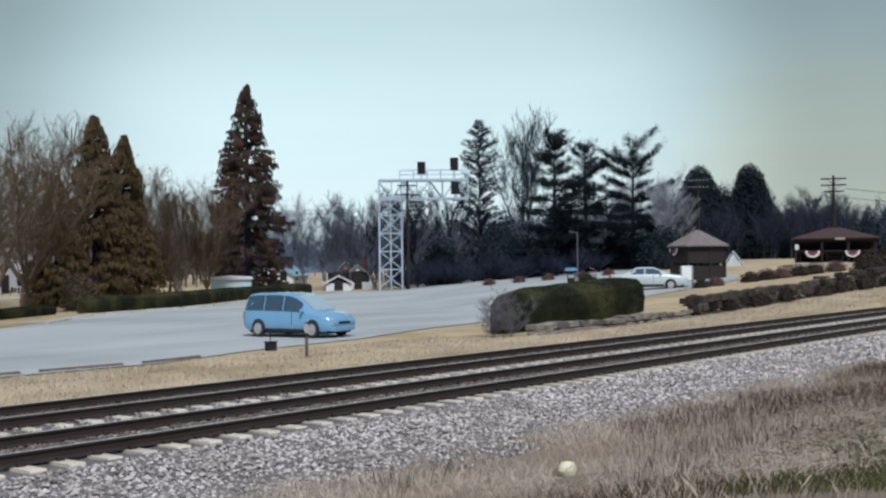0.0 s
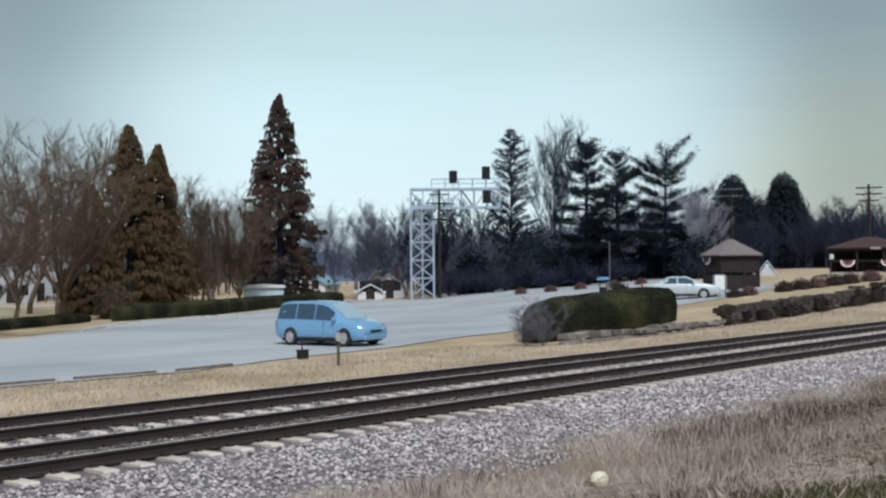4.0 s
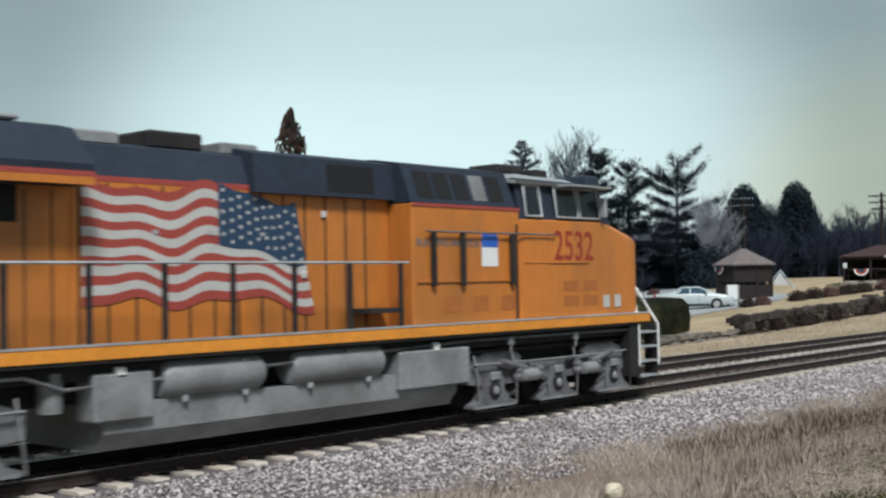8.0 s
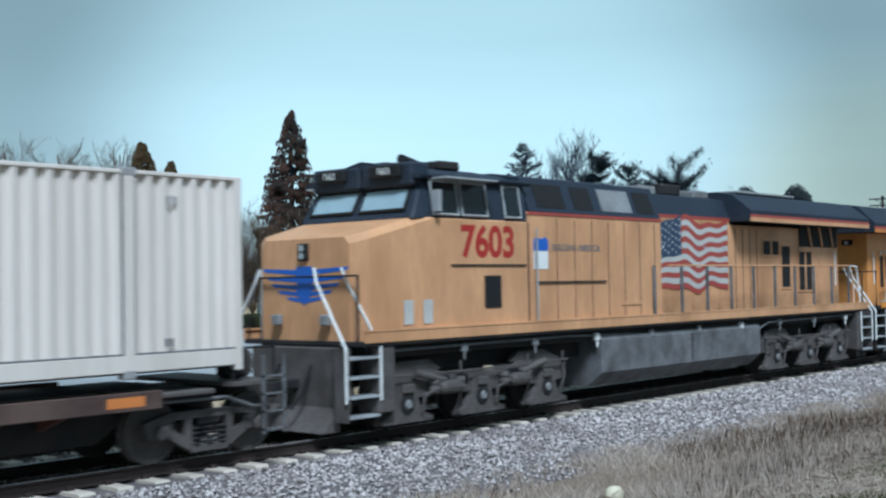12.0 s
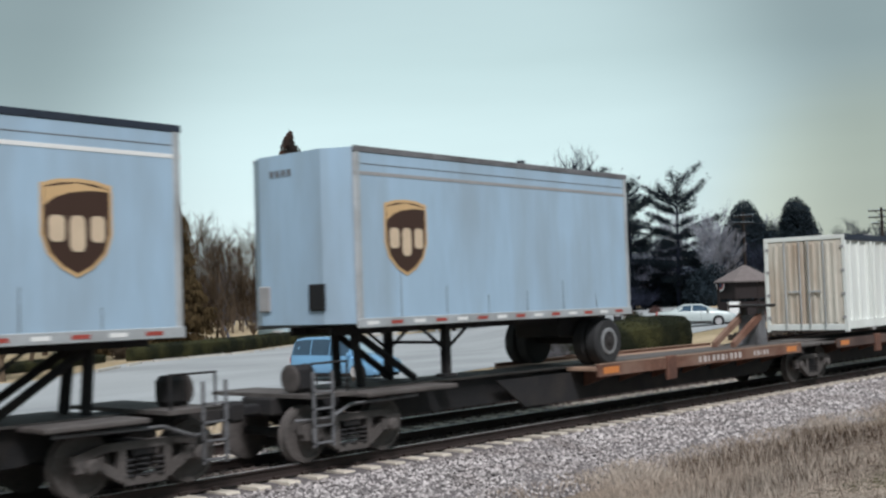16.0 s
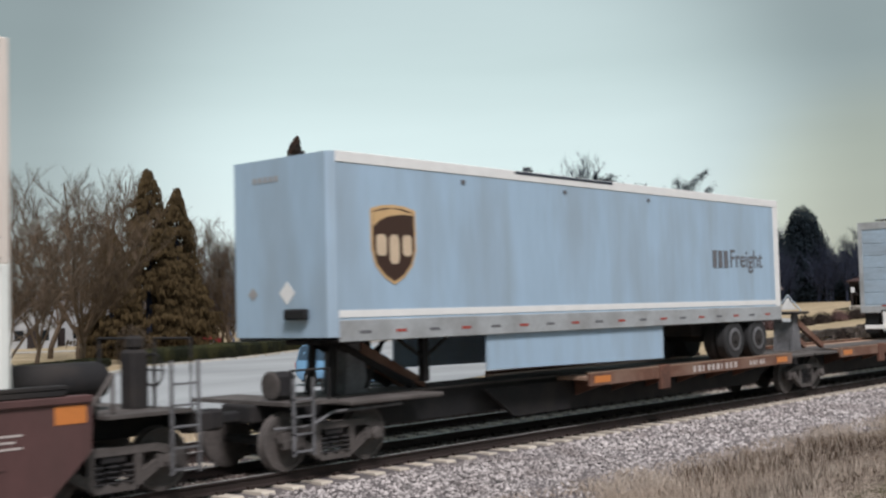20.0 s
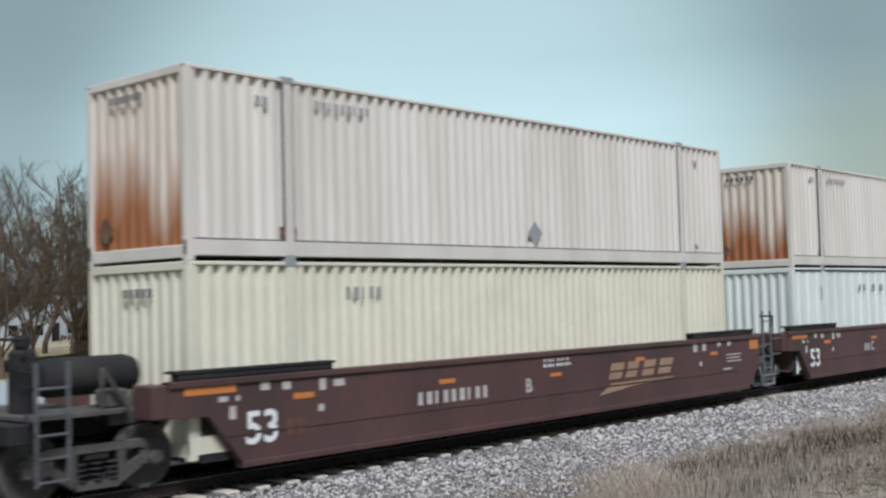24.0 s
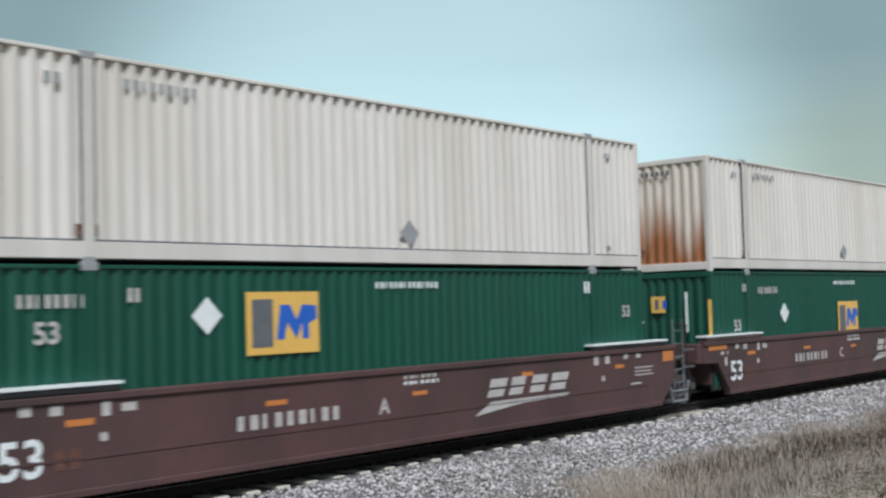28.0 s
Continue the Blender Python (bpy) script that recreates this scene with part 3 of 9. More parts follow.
def stones():
    """Loose crushed stone over the near shoulder and between the rails."""
    rng = random.Random(11)
    pale, crib = Geo(), Geo()

    def stone(g, x, y, z, r):
        a = rng.uniform(0, 6.28)
        ca, sa = math.cos(a), math.sin(a)
        pts = [(1, 0, -.2), (0, 1, 0), (-1, 0, .1), (0, -1, -.1), (.2, .1, .75), (-.1, .1, -.7)]
        vs = []
        for p in pts:
            q = [p[0] * r * rng.uniform(.7, 1.3), p[1] * r * rng.uniform(.6, 1.1), p[2] * r * rng.uniform(.7, 1.1)]
            vs.append((x + ca * q[0] - sa * q[1], y + sa * q[0] + ca * q[1], z + q[2]))
        g.add(vs, [(0, 1, 4), (1, 2, 4), (2, 3, 4), (3, 0, 4), (1, 0, 5), (2, 1, 5), (3, 2, 5), (0, 3, 5)])
    def bed(y):
        for (a, za), (b, zb) in zip(BED, BED[1:]):
            if y <= b:
                return za + (zb - za) * max(0, y - a) / (b - a)
        return -.20

    def spread(g, x0, x1, y0, y1, step, r0, r1, miss, lift):
        for i in range(int((x1 - x0) / step)):
            for j in range(int((y1 - y0) / step)):
                if rng.random() < miss:
                    continue
                x, y = x0 + (i + rng.uniform(-.1, 1.1)) * step, y0 + (j + rng.uniform(-.1, 1.1)) * step
                stone(g, x, y, max(bed(y), -.67) + rng.uniform(-.015, .02) + lift, rng.uniform(r0, r1))
    spread(pale, 4, 20, 11.55, 13.9, .068, .024, .056, .05, .004)
    spread(pale, 20, 34, 11.45, 13.95, .088, .034, .068, .06, .004)
    spread(pale, 34, 70, 11.3, 13.95, .16, .060, .11, .10, 0)
    spread(pale, 4, 34, 11.05, 11.55, .08, .022, .045, .35, .012)
    spread(pale, 4, 40, 16.35, 17.6, .10, .026, .048, .10, .012)
    spread(pale, 40, 75, 16.35, 17.6, .17, .050, .08, .10, .012)
    spread(pale, 4, 40, 20.0, 20.5, .12, .030, .055, .30, .010)
    for yc in (YC, YC2):
        spread(crib, 4, 36, yc - .66, yc + .66, .085, .030, .050, .02, .024)
        spread(crib, 36, 75, yc - .66, yc + .66, .15, .05, .075, .02, .018)
    spread(crib, 4, 36, YC + .84, 16.35, .10, .026, .046, .15, .012)
    spread(crib, 4, 36, 17.6, YC2 - .84, .12, .030, .050, .12, .010)
    for g, m, lbl in ((pale, M_STONE, "loose grey and brown crushed stones of the track bed"), (crib, M_CRIB, "dark oil-stained crushed stones between the rails")):
        ob = new("ballast_stones", g.mesh("ballast_stones", m, False, False))
        tagged(ob, lbl, "stones", kind="stuff")


LOT_NEAR = [(-30, 30.5), (0, 29.8), (17, 29.2), (22, 29.0), (27, 30.4), (33, 31.2), (40, 33.4), (48, 34.5), (58, 33.5), (72, 34.0), (80, 37.0)]
LOT_FAR = [(-30, 36), (0, 42), (14, 46), (29, 50.7), (40, 60.4), (51, 64.1), (63, 71.4), (79, 79.2), (89, 80.5), (112, 85.5), (116, 70)]


def along(pts, s):
    k = s * (len(pts) - 1)
    i = min(int(k), len(pts) - 2)
    q = k - i
    return pts[i][0] * (1 - q) + pts[i + 1][0] * q, pts[i][1] * (1 - q) + pts[i + 1][1] * q


def parking_lot():
    n, m = 80, 30
    vs = []
    for j in range(m + 1):
        for i in range(n + 1):
            a, b = along(LOT_NEAR, i / n), along(LOT_FAR, i / n)
            q = j / m
            x, y = a[0] * (1 - q) + b[0] * q, a[1] * (1 - q) + b[1] * q
            if j == 0:
                y += .12 * noise.noise((x * .9, 0, 5))
            vs.append((x, y, land(x, max(y, 27)) + .035))
    fs = [(j * (n + 1) + i, j * (n + 1) + i + 1, (j + 1) * (n + 1) + i + 1, (j + 1) * (n + 1) + i) for j in range(m) for i in range(n)]
    ob = new("parking_lot", Geo().add(vs, fs).mesh("parking_lot", M_ASPHALT, True, False))
    tagged(ob, "worn grey asphalt parking lot with patched surface", "parking lot", kind="structure")


ground()
ballast_bed()
track(YC, 2.02, 140, "nearer main line of brown rails on concrete ties")
track(YC2, 2.3, 110, "farther main line of brown rails on concrete ties")
stones()
parking_lot()

# ---------- the train ----------
MOVERS = []                   # thing, place along the train, height, turn


def gone(t):
    """How far the train has come by t seconds."""
    return 14.518 * t + 0.01352 * (t - 17) ** 2


def ride(ob, u, z=0.0, turn=0.0, y=0.0):
    MOVERS.append((ob, u, z, turn, y))
    return ob


def wheel_geo(r=.5):
    """A railway wheel with flange, dished web and hub, axis along y, outer face towards -y."""
    return Geo().lathe([(.06, -.10), (.10, -.10), (.12, -.06), (r * .55, -.035), (r * .82, -.055), (r * .84, -.07), (r, -.07), (r, .03), (r + .03, .045), (r + .03, .07), (r * .8, .07), (.1, .05)], 22)


MESHES = {}


def shared(key, make):
    if key not in MESHES:
        MESHES[key] = make()
    return MESHES[key]


def freight_bogie(parent, x):
    """A two-axle truck with cast side frames, springs, bolster and four wheels."""
    b = new("bogie")
    b.parent = parent
    b.location = (x, 0, 0)

    def frame_mesh(s):
        g = Geo()
        for s in (s,):
            y0, y1 = s * 1.02, s * .88
            g.prism([(-1.14, .48), (-1.14, .62), (-.72, .73), (.72, .73), (1.14, .62), (1.14, .48), (.98, .52), (.66, .62), (-.66, .62), (-.98, .52)], y0, y1)
            for d in (-1, 1):
                g.prism([(d * 1.0, .52), (d * .82, .58), (d * .26, .26), (d * .32, .13)], y0 - s * .012, y1)
                g.prism([(d * .44, .18), (d * .32, .18), (d * .32, .64), (d * .44, .64)], y0 - s * .004, y1)
                g.prism([(d * 1.10, .38), (d * 1.10, .52), (d * .68, .58), (d * .68, .38)], y0 + s * .012, y1)
            g.prism([(-.34, .12), (.34, .12), (.34, .23), (-.34, .23)], y0 - s * .008, y1)
            for ax in (-.89, .89):
                g.lathe([(.11, s * 1.00), (.11, s * 1.10), (.07, s * 1.12)], 10, "y", (ax, 0, .46))
        return g.mesh("side_frame", M_FTRUCK)

    def spring_mesh():
        g = Geo()
        for s in (-1, 1):
            for k in (-.24, 0, .24):
                for i in range(4):
                    g.lathe([(.085, -.02), (.10, 0), (.085, .02)], 8, "z", (k, s * .95, .24 + i * .075))
        g.box(-.2, .2, -1.0, 1.0, .5, .72, .03)
        return g.mesh("bolster", M_UNDER)
    for s in (-1, 1):
        part("side_frame", shared("fsf%d" % s, lambda: frame_mesh(s)), None, b)
    part("bolster", shared("fbo", spring_mesh), None, b)
    wm = shared("fwheel", lambda: wheel_geo(.46).mesh("wheel", M_FTRUCK, True))
    ax = shared("axle", lambda: Geo().tube((0, -.95, 0), (0, .95, 0), .075, .075, 10).mesh("axle", M_UNDER, True))
    for k in (-.89, .89):
        part("axle", ax, None, b).location = (k, 0, .46)
        for s in (-1, 1):
            w = part("wheel", wm, None, b)
            w.matrix_basis = pose(k, s * .75, .46, 0, 0, 0 if s < 0 else 180)
    return b


def coupler_geo(x, d):
    g = Geo()
    g.box(x, x + d * .65, -.10, .10, .78, .96, .03)
    g.box(x + d * .55, x + d * .95, -.19, .12, .70, 1.04, .05)
    g.box(x + d * .85, x + d * 1.02, -.20, -.06, .74, 1.0, .04)
    return g


def flag_parts(loco, x0, x1, z0, z1, y, s, canton_at):
    """A waving striped flag painted on the hood side; canton_at +1: the star field lies towards +x."""
    n, rows = 30, 13
    red, white, navy, star = Geo(), Geo(), Geo(), Geo()

    def p(a, b):
        if canton_at < 0:
            a = 1 - a
        wob = .055 * math.sin(a * 11 + b * 1.5) + .03 * math.sin(a * 23 + 2)
        lean = .10 * (1 - b) * (a > .6) * (a - .6) / .4
        x = x0 + (x1 - x0) * ((a + lean) if canton_at > 0 else a - lean)
        ends = .16 * math.sin(a * 3.1 + .3) - .08
        return x, z0 + (z1 - z0) * (b + wob + ends * .5)
    for k in range(rows):
        g = red if k % 2 == 0 else white
        for i in range(n):
            a0, a1 = i / n, (i + 1) / n
            m0, m1 = (a0, a1) if canton_at > 0 else (1 - a0, 1 - a1)
            q = [p(m0, 1 - k / rows), p(m1, 1 - k / rows), p(m1, 1 - (k + 1) / rows), p(m0, 1 - (k + 1) / rows)]
            g.add([(a, y + s * .005, b) for a, b in q], [(0, 1, 2, 3)])
    c0, c1 = (.60, 1.0)
    for i in range(10):
        a0, a1 = c0 + (c1 - c0) * i / 10, c0 + (c1 - c0) * (i + 1) / 10
        if canton_at < 0:
            a0, a1 = 1 - a0, 1 - a1
        q = [p(a0, 1.02), p(a1, 1.02), p(a1, .46), p(a0, .46)]
        navy.add([(a, y + s * .010, b) for a, b in q], [(0, 1, 2, 3)])
        for j in range(5):
            a = c0 + (c1 - c0) * (i + .5) / 10
            a = a if canton_at > 0 else 1 - a
            cx, cz = p(a, .97 - .10 * j - (.05 if i % 2 else 0))
            star.add([(cx + .035 * math.cos(t * 1.2566), y + s * .015, cz + .035 * math.sin(t * 1.2566)) for t in range(5)], [(0, 1, 2, 3, 4)])
    part("flag_stripes", red, M_FLAGRED, loco, "faded red painted flag stripes")
    part("flag_stripes", white, M_FLAGWHITE, loco, "white painted flag stripes")
    part("flag_canton", navy, M_NAVY, loco, "navy painted star field")
    part("flag_stars", star, M_FLAGWHITE, loco, "rows of small white stars")["kind"] = "stuff"


def loco_bogie(loco, xs, sooty=False):
    """A three-axle locomotive truck with a deep cast frame."""
    b = new("bogie")
    b.parent = loco
    b.location = (xs[1], 0, 0)

    def fr(s):
        g = Geo()
        for s in (s,):
            y0, y1 = s * 1.30, s * 1.12
            g.prism([(-2.75, .62), (-2.75, .92), (-2.3, 1.02), (-1.2, 1.02), (-.9, .90), (.9, .90), (1.2, 1.02), (2.3, 1.02), (2.75, .92), (2.75, .62), (2.3, .56), (-2.3, .56)], y0, y1)
            for k in (-2.03, 0, 2.03):
                g.prism([(k - .24, .80), (k + .24, .80), (k + .30, .48), (k + .44, .30), (k + .66, .22), (k + .66, .17), (k - .66, .17), (k - .66, .22), (k - .44, .30), (k - .30, .48)], s * 1.36, s * 1.16)
            for k in (-1.35, -.65, .65, 1.35):
                g.lathe([(.09, .62), (.11, .68), (.09, .74), (.11, .80), (.09, .86)], 10, "z", (k, s * 1.38, 0))
            g.tube((-1.9, s * 1.42, 1.0), (-1.1, s * 1.42, .82), .06, .06, 10)
            g.tube((1.9, s * 1.42, 1.0), (1.1, s * 1.42, .82), .06, .06, 10)
            g.prism([(-2.7, .98), (-2.1, 1.20), (-1.3, 1.20), (-1.0, 1.02)], s * 1.24, s * 1.14)
            g.prism([(2.7, .98), (2.1, 1.20), (1.3, 1.20), (1.0, 1.02)], s * 1.24, s * 1.14)
        return g.mesh("side_frame", M_FTRUCK if sooty else M_TRUCK)

    def caps(s):
        return Geo().lathe([(.17, s * 1.34), (.17, s * 1.38), (.13, s * 1.39), (.05, s * 1.39)], 14, "y").mesh("axle_cap", M_UNDER)
    for s in (-1, 1):
        part("side_frame", shared("lsf%d%d" % (s, sooty), lambda: fr(s)), None, b)
        for k in (-2.03, 0, 2.03):
            part("axle_cap", shared("lcap%d" % s, lambda: caps(s)), None, b, "dark round bearing cap").location = (k, 0, .47)
            part("axle_boss", shared("lboss%d" % s, lambda: Geo().lathe([(.03, s * 1.38), (.085, s * 1.40), (.07, s * 1.42), (.02, s * 1.42)], 12, "y").mesh("axle_boss", M_TANK)), None, b).location = (k, 0, .47)
            # Flat black plate on the frame paints the shade of a hole.
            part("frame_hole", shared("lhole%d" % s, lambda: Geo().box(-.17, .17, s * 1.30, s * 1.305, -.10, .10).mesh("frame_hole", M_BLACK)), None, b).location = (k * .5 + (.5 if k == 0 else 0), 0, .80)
    rig = M_FTRUCK if sooty else M_TANK
    def piece(name, s, make, lbl=""):
        return part(name, shared("l%s%d%d" % (name, s, sooty), lambda: make().mesh(name, rig)), None, b, lbl)
    for s in (-1, 1):
        for k in (-1.02, 1.02):
            piece("brake_cylinder", s, lambda: Geo().lathe([(.05, -.26), (.12, -.24), (.13, .16), (.09, .24), (.05, .26)], 12, "x", (0, s * 1.44, .70)), "dusty grey brake cylinder").location = (k, 0, 0)
            piece("brake_lever", s, lambda: Geo().path([(.25, s * 1.44, .70), (.62, s * 1.42, .60), (.66, s * 1.40, .30)], .025, 5)).location = (k, 0, 0)
        for k in (-2.6, -1.45, .58, 2.6):
            piece("sand_pipe", s, lambda: Geo().path([(0, s * 1.34, 1.15), (.05, s * 1.40, .62), (.16, s * 1.30, .16)], .022, 5)).location = (k, 0, 0)
        for k in (-2.03, 0, 2.03):
            piece("tie_bar", s, lambda: Geo().box(-.62, .62, s * 1.365, s * 1.385, .155, .20)).location = (k, 0, 0)
            piece("wear_plate", s, lambda: Geo().box(-.14, .14, s * 1.36, s * 1.42, .66, .82, .02)).location = (k, 0, 0)
        piece("air_pipe", s, lambda: Geo().path([(-2.7, s * 1.40, .98), (-.9, s * 1.42, .96), (.9, s * 1.42, .96), (2.7, s * 1.40, .98)], .022, 5))
    wm = shared("lwheel", lambda: wheel_geo(.53).mesh("wheel", M_UNDER, True))
    for k in (-2.03, 0, 2.03):
        for s in (-1, 1):
            part("wheel", wm, None, b).matrix_basis = pose(k, s * .75, .53, 0, 0, 0 if s < 0 else 180)


def locomotive(number, lbl, yellow, wing_z0, old=False):
    """A six-axle road diesel, nose towards +x, nose face at x = 0."""
    L = thing("locomotive", lbl, "locomotive", group="locomotives of the train")
    W, H = 1.55, .93           # half widths of the deck and of the hood
    CB = 1.50                  # half width of cab and auxiliary cabin
    # frame
    part("underframe", Geo().box(-20.9, .3, -.9, .9, .95, 1.55, .03).box(-20.6, .1, -1.35, 1.35, 1.30, 1.52, .02), M_UNDER, L)
    part("deck", Geo().box(-20.9, .35, -W, W, 1.52, 1.60, .01), M_UNDER, L)
    for s in (-1, 1):
        part("side_sill", Geo().box(-20.9, .35, s * (W - .01), s * (W + .02), 1.58, 1.76), M_STRIPE if not old else M_ORANGE_PALE, L, "sill stripe")
        part("sill_top_rail", Geo().box(-20.9, .35, s * (W - .05), s * (W + .03), 1.76, 1.79), M_ALU if not old else M_ORANGE_PALE, L)
    # nose and cab
    nose = Geo()
    rings = []
    for x, hw, zt in ((.26, 1.12, 3.36), (.05, 1.40, 3.44), (-1.35, CB, 3.80)):
        rings.append([(x, -hw, 1.6), (x, hw, 1.6), (x, hw, zt - .12), (x, hw - .12, zt), (x, -hw + .12, zt), (x, -hw, zt - .12)])
    nose.rings(rings)
    part("nose", nose, yellow, L)
    part("cab", Geo().box(-4.2, -1.3, -CB, CB, 1.6, 3.72, .03), yellow, L)
    upper = Geo()
    upper.rings([[(-.95, -1.40, 3.70), (-.95, 1.40, 3.70), (-.96, 1.40, 3.74), (-.96, -1.40, 3.74)],
                 [(-1.0, -1.45, 3.70), (-1.0, 1.45, 3.70), (-1.42, 1.28, 4.52), (-1.42, -1.28, 4.52)],
                 [(-4.2, -1.48, 3.70), (-4.2, 1.48, 3.70), (-4.2, 1.36, 4.52), (-4.2, -1.36, 4.52)]])
    part("cab_upper", upper, M_GREY_ROOF, L, "dark grey upper cab")
    part("cab_roof", Geo().prism([(-1.50, 4.46), (-1.10, 4.52), (-.72, 4.66), (.0, 4.80), (.72, 4.66), (1.10, 4.52), (1.50, 4.46), (1.46, 4.40), (0, 4.62), (-1.46, 4.40)], -4.3, -1.15, "yz"), M_GREY_ROOF if old else M_ALU, L, "dark sloped cab roof" if old else "pale dusty sloped cab roof")
    part("air_conditioner", Geo().box(-3.5, -2.9, -.4, .4, 4.74, 4.92, .04), M_UNDER, L)
    part("roof_horn", Geo().tube((-2.6, .2, 4.82), (-2.0, .2, 4.9), .05, .1), M_UNDER, L)
    part("roof_beacon", Geo().box(-2.4, -1.9, -.5, -.1, 4.68, 4.86, .03), M_UNDER, L)
    for s in (-1, 1):
        part("sun_visor", Geo().box(-2.9, -1.45, s * (CB - .1), s * (CB + .32), 4.40, 4.43), M_ALU, L)
    for y0, y1 in ((-1.22, -.08), (.08, 1.22)):
        me = Geo().add([(-1.063, y0, 3.86), (-1.063, y1, 3.86), (-1.280, y1 * .96, 4.24), (-1.280, y0 * .96, 4.24)], [(0, 1, 2, 3)]).mesh("windscreen", M_WINDSHIELD)
        o = part("windscreen", me, None, L, "windscreen with a pale sky reflection painted in")
        o.location = (.05, 0, 0)
        part("windscreen_frame", Geo().path([(-1.01, y0, 3.85), (-1.01, y1, 3.85), (-1.24, y1 * .96, 4.25), (-1.24, y0 * .96, 4.25), (-1.01, y0, 3.85)], .035, 4), M_BLACK, L)
    for s in (-1, 1):
        for a, b in ((-4.0, -3.5), (-2.98, -2.25), (-2.15, -1.45)):
            part("side_window", Geo().add([(a, s * 1.487, 3.80), (b, s * 1.487, 3.80), (b, s * 1.402, 4.36), (a, s * 1.402, 4.36)], [(0, 1, 2, 3)]), M_GLASS, L)
            part("window_frame", Geo().path([(a, s * 1.50, 3.78), (b, s * 1.50, 3.78), (b, s * 1.415, 4.38), (a, s * 1.415, 4.38), (a, s * 1.50, 3.78)], .022, 4), M_ALU, L)
        part("mirror", Geo().box(-1.50, -1.42, s * 1.5, s * 1.66, 3.82, 4.2), M_ALU, L)
        part("grab_rail", Geo().path([(-4.4, s * (CB + .06), 1.8), (-4.4, s * (CB + .06), 3.6)], .02), M_UNDER if not old else M_ALU, L)
    # nose lamps, number boards, emblem
    part("headlight", Geo().box(.24, .33, -.12, .12, 2.98, 3.28, .02), M_BLACK, L)
    for q in (3.06, 3.20):
        part("lamp_lens", Geo().lathe([(.03, .33), (.06, .335), (.06, .34)], 12, "x", (0, 0, q)), M_ALU, L)
    for s in (-1, 1):
        part("ditch_light", Geo().box(.30, .42, s * .62 - .1, s * .62 + .1, 1.86, 2.05, .02), M_TANK, L)
        part("cab_brow", Geo().box(-1.62, -1.12, s * .02, s * 1.30, 4.28, 4.72, .05), M_GREY_ROOF, L, "dark brow over the windscreen")
        part("number_board", Geo().box(-1.45, -1.02, s * .32, s * 1.08, 4.44, 4.68, .03), M_BLACK, L)
        letters("number_board_digits", number, .17, M_WHITE_PAINT, L, pose(-1.012, s * .70, 4.56, 90, 0, 90))
        for k, (w, z, h) in enumerate(((1.12, .20, .10), (1.02, .06, .09), (.88, -.07, .09), (.70, -.19, .08), (.46, -.30, .08))):
            flat("wing_feather", [(.02 * s, z - h), (w * .93 * s, z - h * .45 + .02), (w * s, z + .04), (.02 * s, z)], M_BLUE, L, pose(.262, 0, 2.62, 90, 0, 90), "blue feather of a winged emblem")
    flat("emblem_shield", [(-.20, .26), (.20, .26), (.20, -.20), (0, -.42), (-.20, -.20)], M_BLUE, L, pose(.268, 0, 2.62, 90, 0, 90), "blue shield of a winged emblem")
    # auxiliary cabin behind the cab
    XA = -9.2 if old else -7.25     # rear wall of the auxiliary cabin
    part("auxiliary_cabin", Geo().box(XA, -4.2, -CB + .02, CB - .02, 1.6, 3.92, .03), yellow, L)
    part("cabin_top", Geo().prism([(-1.46, 3.93), (1.46, 3.93), (1.20, 4.62), (.5, 4.74), (-.5, 4.74), (-1.20, 4.62)], XA, -4.3, "yz"), M_GREY_ROOF, L, "dark grey grilled upper body")
    if not old:
        part("filter_housing", Geo().prism([(-1.08, 3.98), (1.08, 3.98), (1.02, 4.60), (.5, 4.72), (-.5, 4.72), (-1.02, 4.60)], -10.4, XA, "yz"), M_GREY_ROOF, L, "dark grey filter housing")
    # Black panes on these sides are flat sheets painted as dark openings.
    for s in (-1, 1):
        if old:
            openings = ((-9.0, -8.3, M_BLACK), (-8.1, -6.9, M_TANK), (-6.6, -5.9, M_BLACK), (-5.6, -4.6, M_BLACK))
        else:
            openings = ((-7.0, -6.6, M_BLACK), (-6.5, -6.1, M_BLACK), (-6.0, -5.6, M_BLACK), (-5.5, -5.1, M_TANK), (-5.0, -4.6, M_BLACK))
            part("filter_grille", Geo().add([(-8.85, s * 1.078, 4.06), (-7.75, s * 1.078, 4.06), (-7.75, s * 1.035, 4.52), (-8.85, s * 1.035, 4.52)], [(0, 1, 2, 3)]), M_BLACK, L, "black sheet painted as the filter opening's dark inside")
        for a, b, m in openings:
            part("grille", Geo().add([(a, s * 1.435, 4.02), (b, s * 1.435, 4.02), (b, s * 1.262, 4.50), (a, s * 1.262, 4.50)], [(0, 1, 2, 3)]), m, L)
        part("red_line", Geo().box(XA, -4.2, s * 1.485, s * 1.495, 3.86, 3.92), M_FLAGRED, L, "red trim line")
        part("cabin_ledge", Geo().box(XA + .1 if not old else -6.9, -4.45, s * 1.48, s * 1.51, 2.52, 2.555), M_UNDER if old else yellow, L)
        part("cab_ledge", Geo().box(-4.1, -1.9, s * 1.5, s * 1.525, 2.86, 2.89), M_UNDER if old else yellow, L)
        if not old:
            part("cabin_rail", Geo().path([(-6.95, s * 1.56, 3.42), (-3.15, s * 1.56, 3.42)], .02), M_TRUCK, L)
            for x in (-6.75, -5.95, -4.5):
                part("rail_post", Geo().box(x - .055, x + .055, s * 1.50, s * 1.57, 2.45, 3.42, .01), M_UNDER, L, "broad black post")
            part("cab_door", Geo().box(-4.1, -3.25, s * 1.49, s * 1.512, 1.8, 3.38, .01), yellow, L)
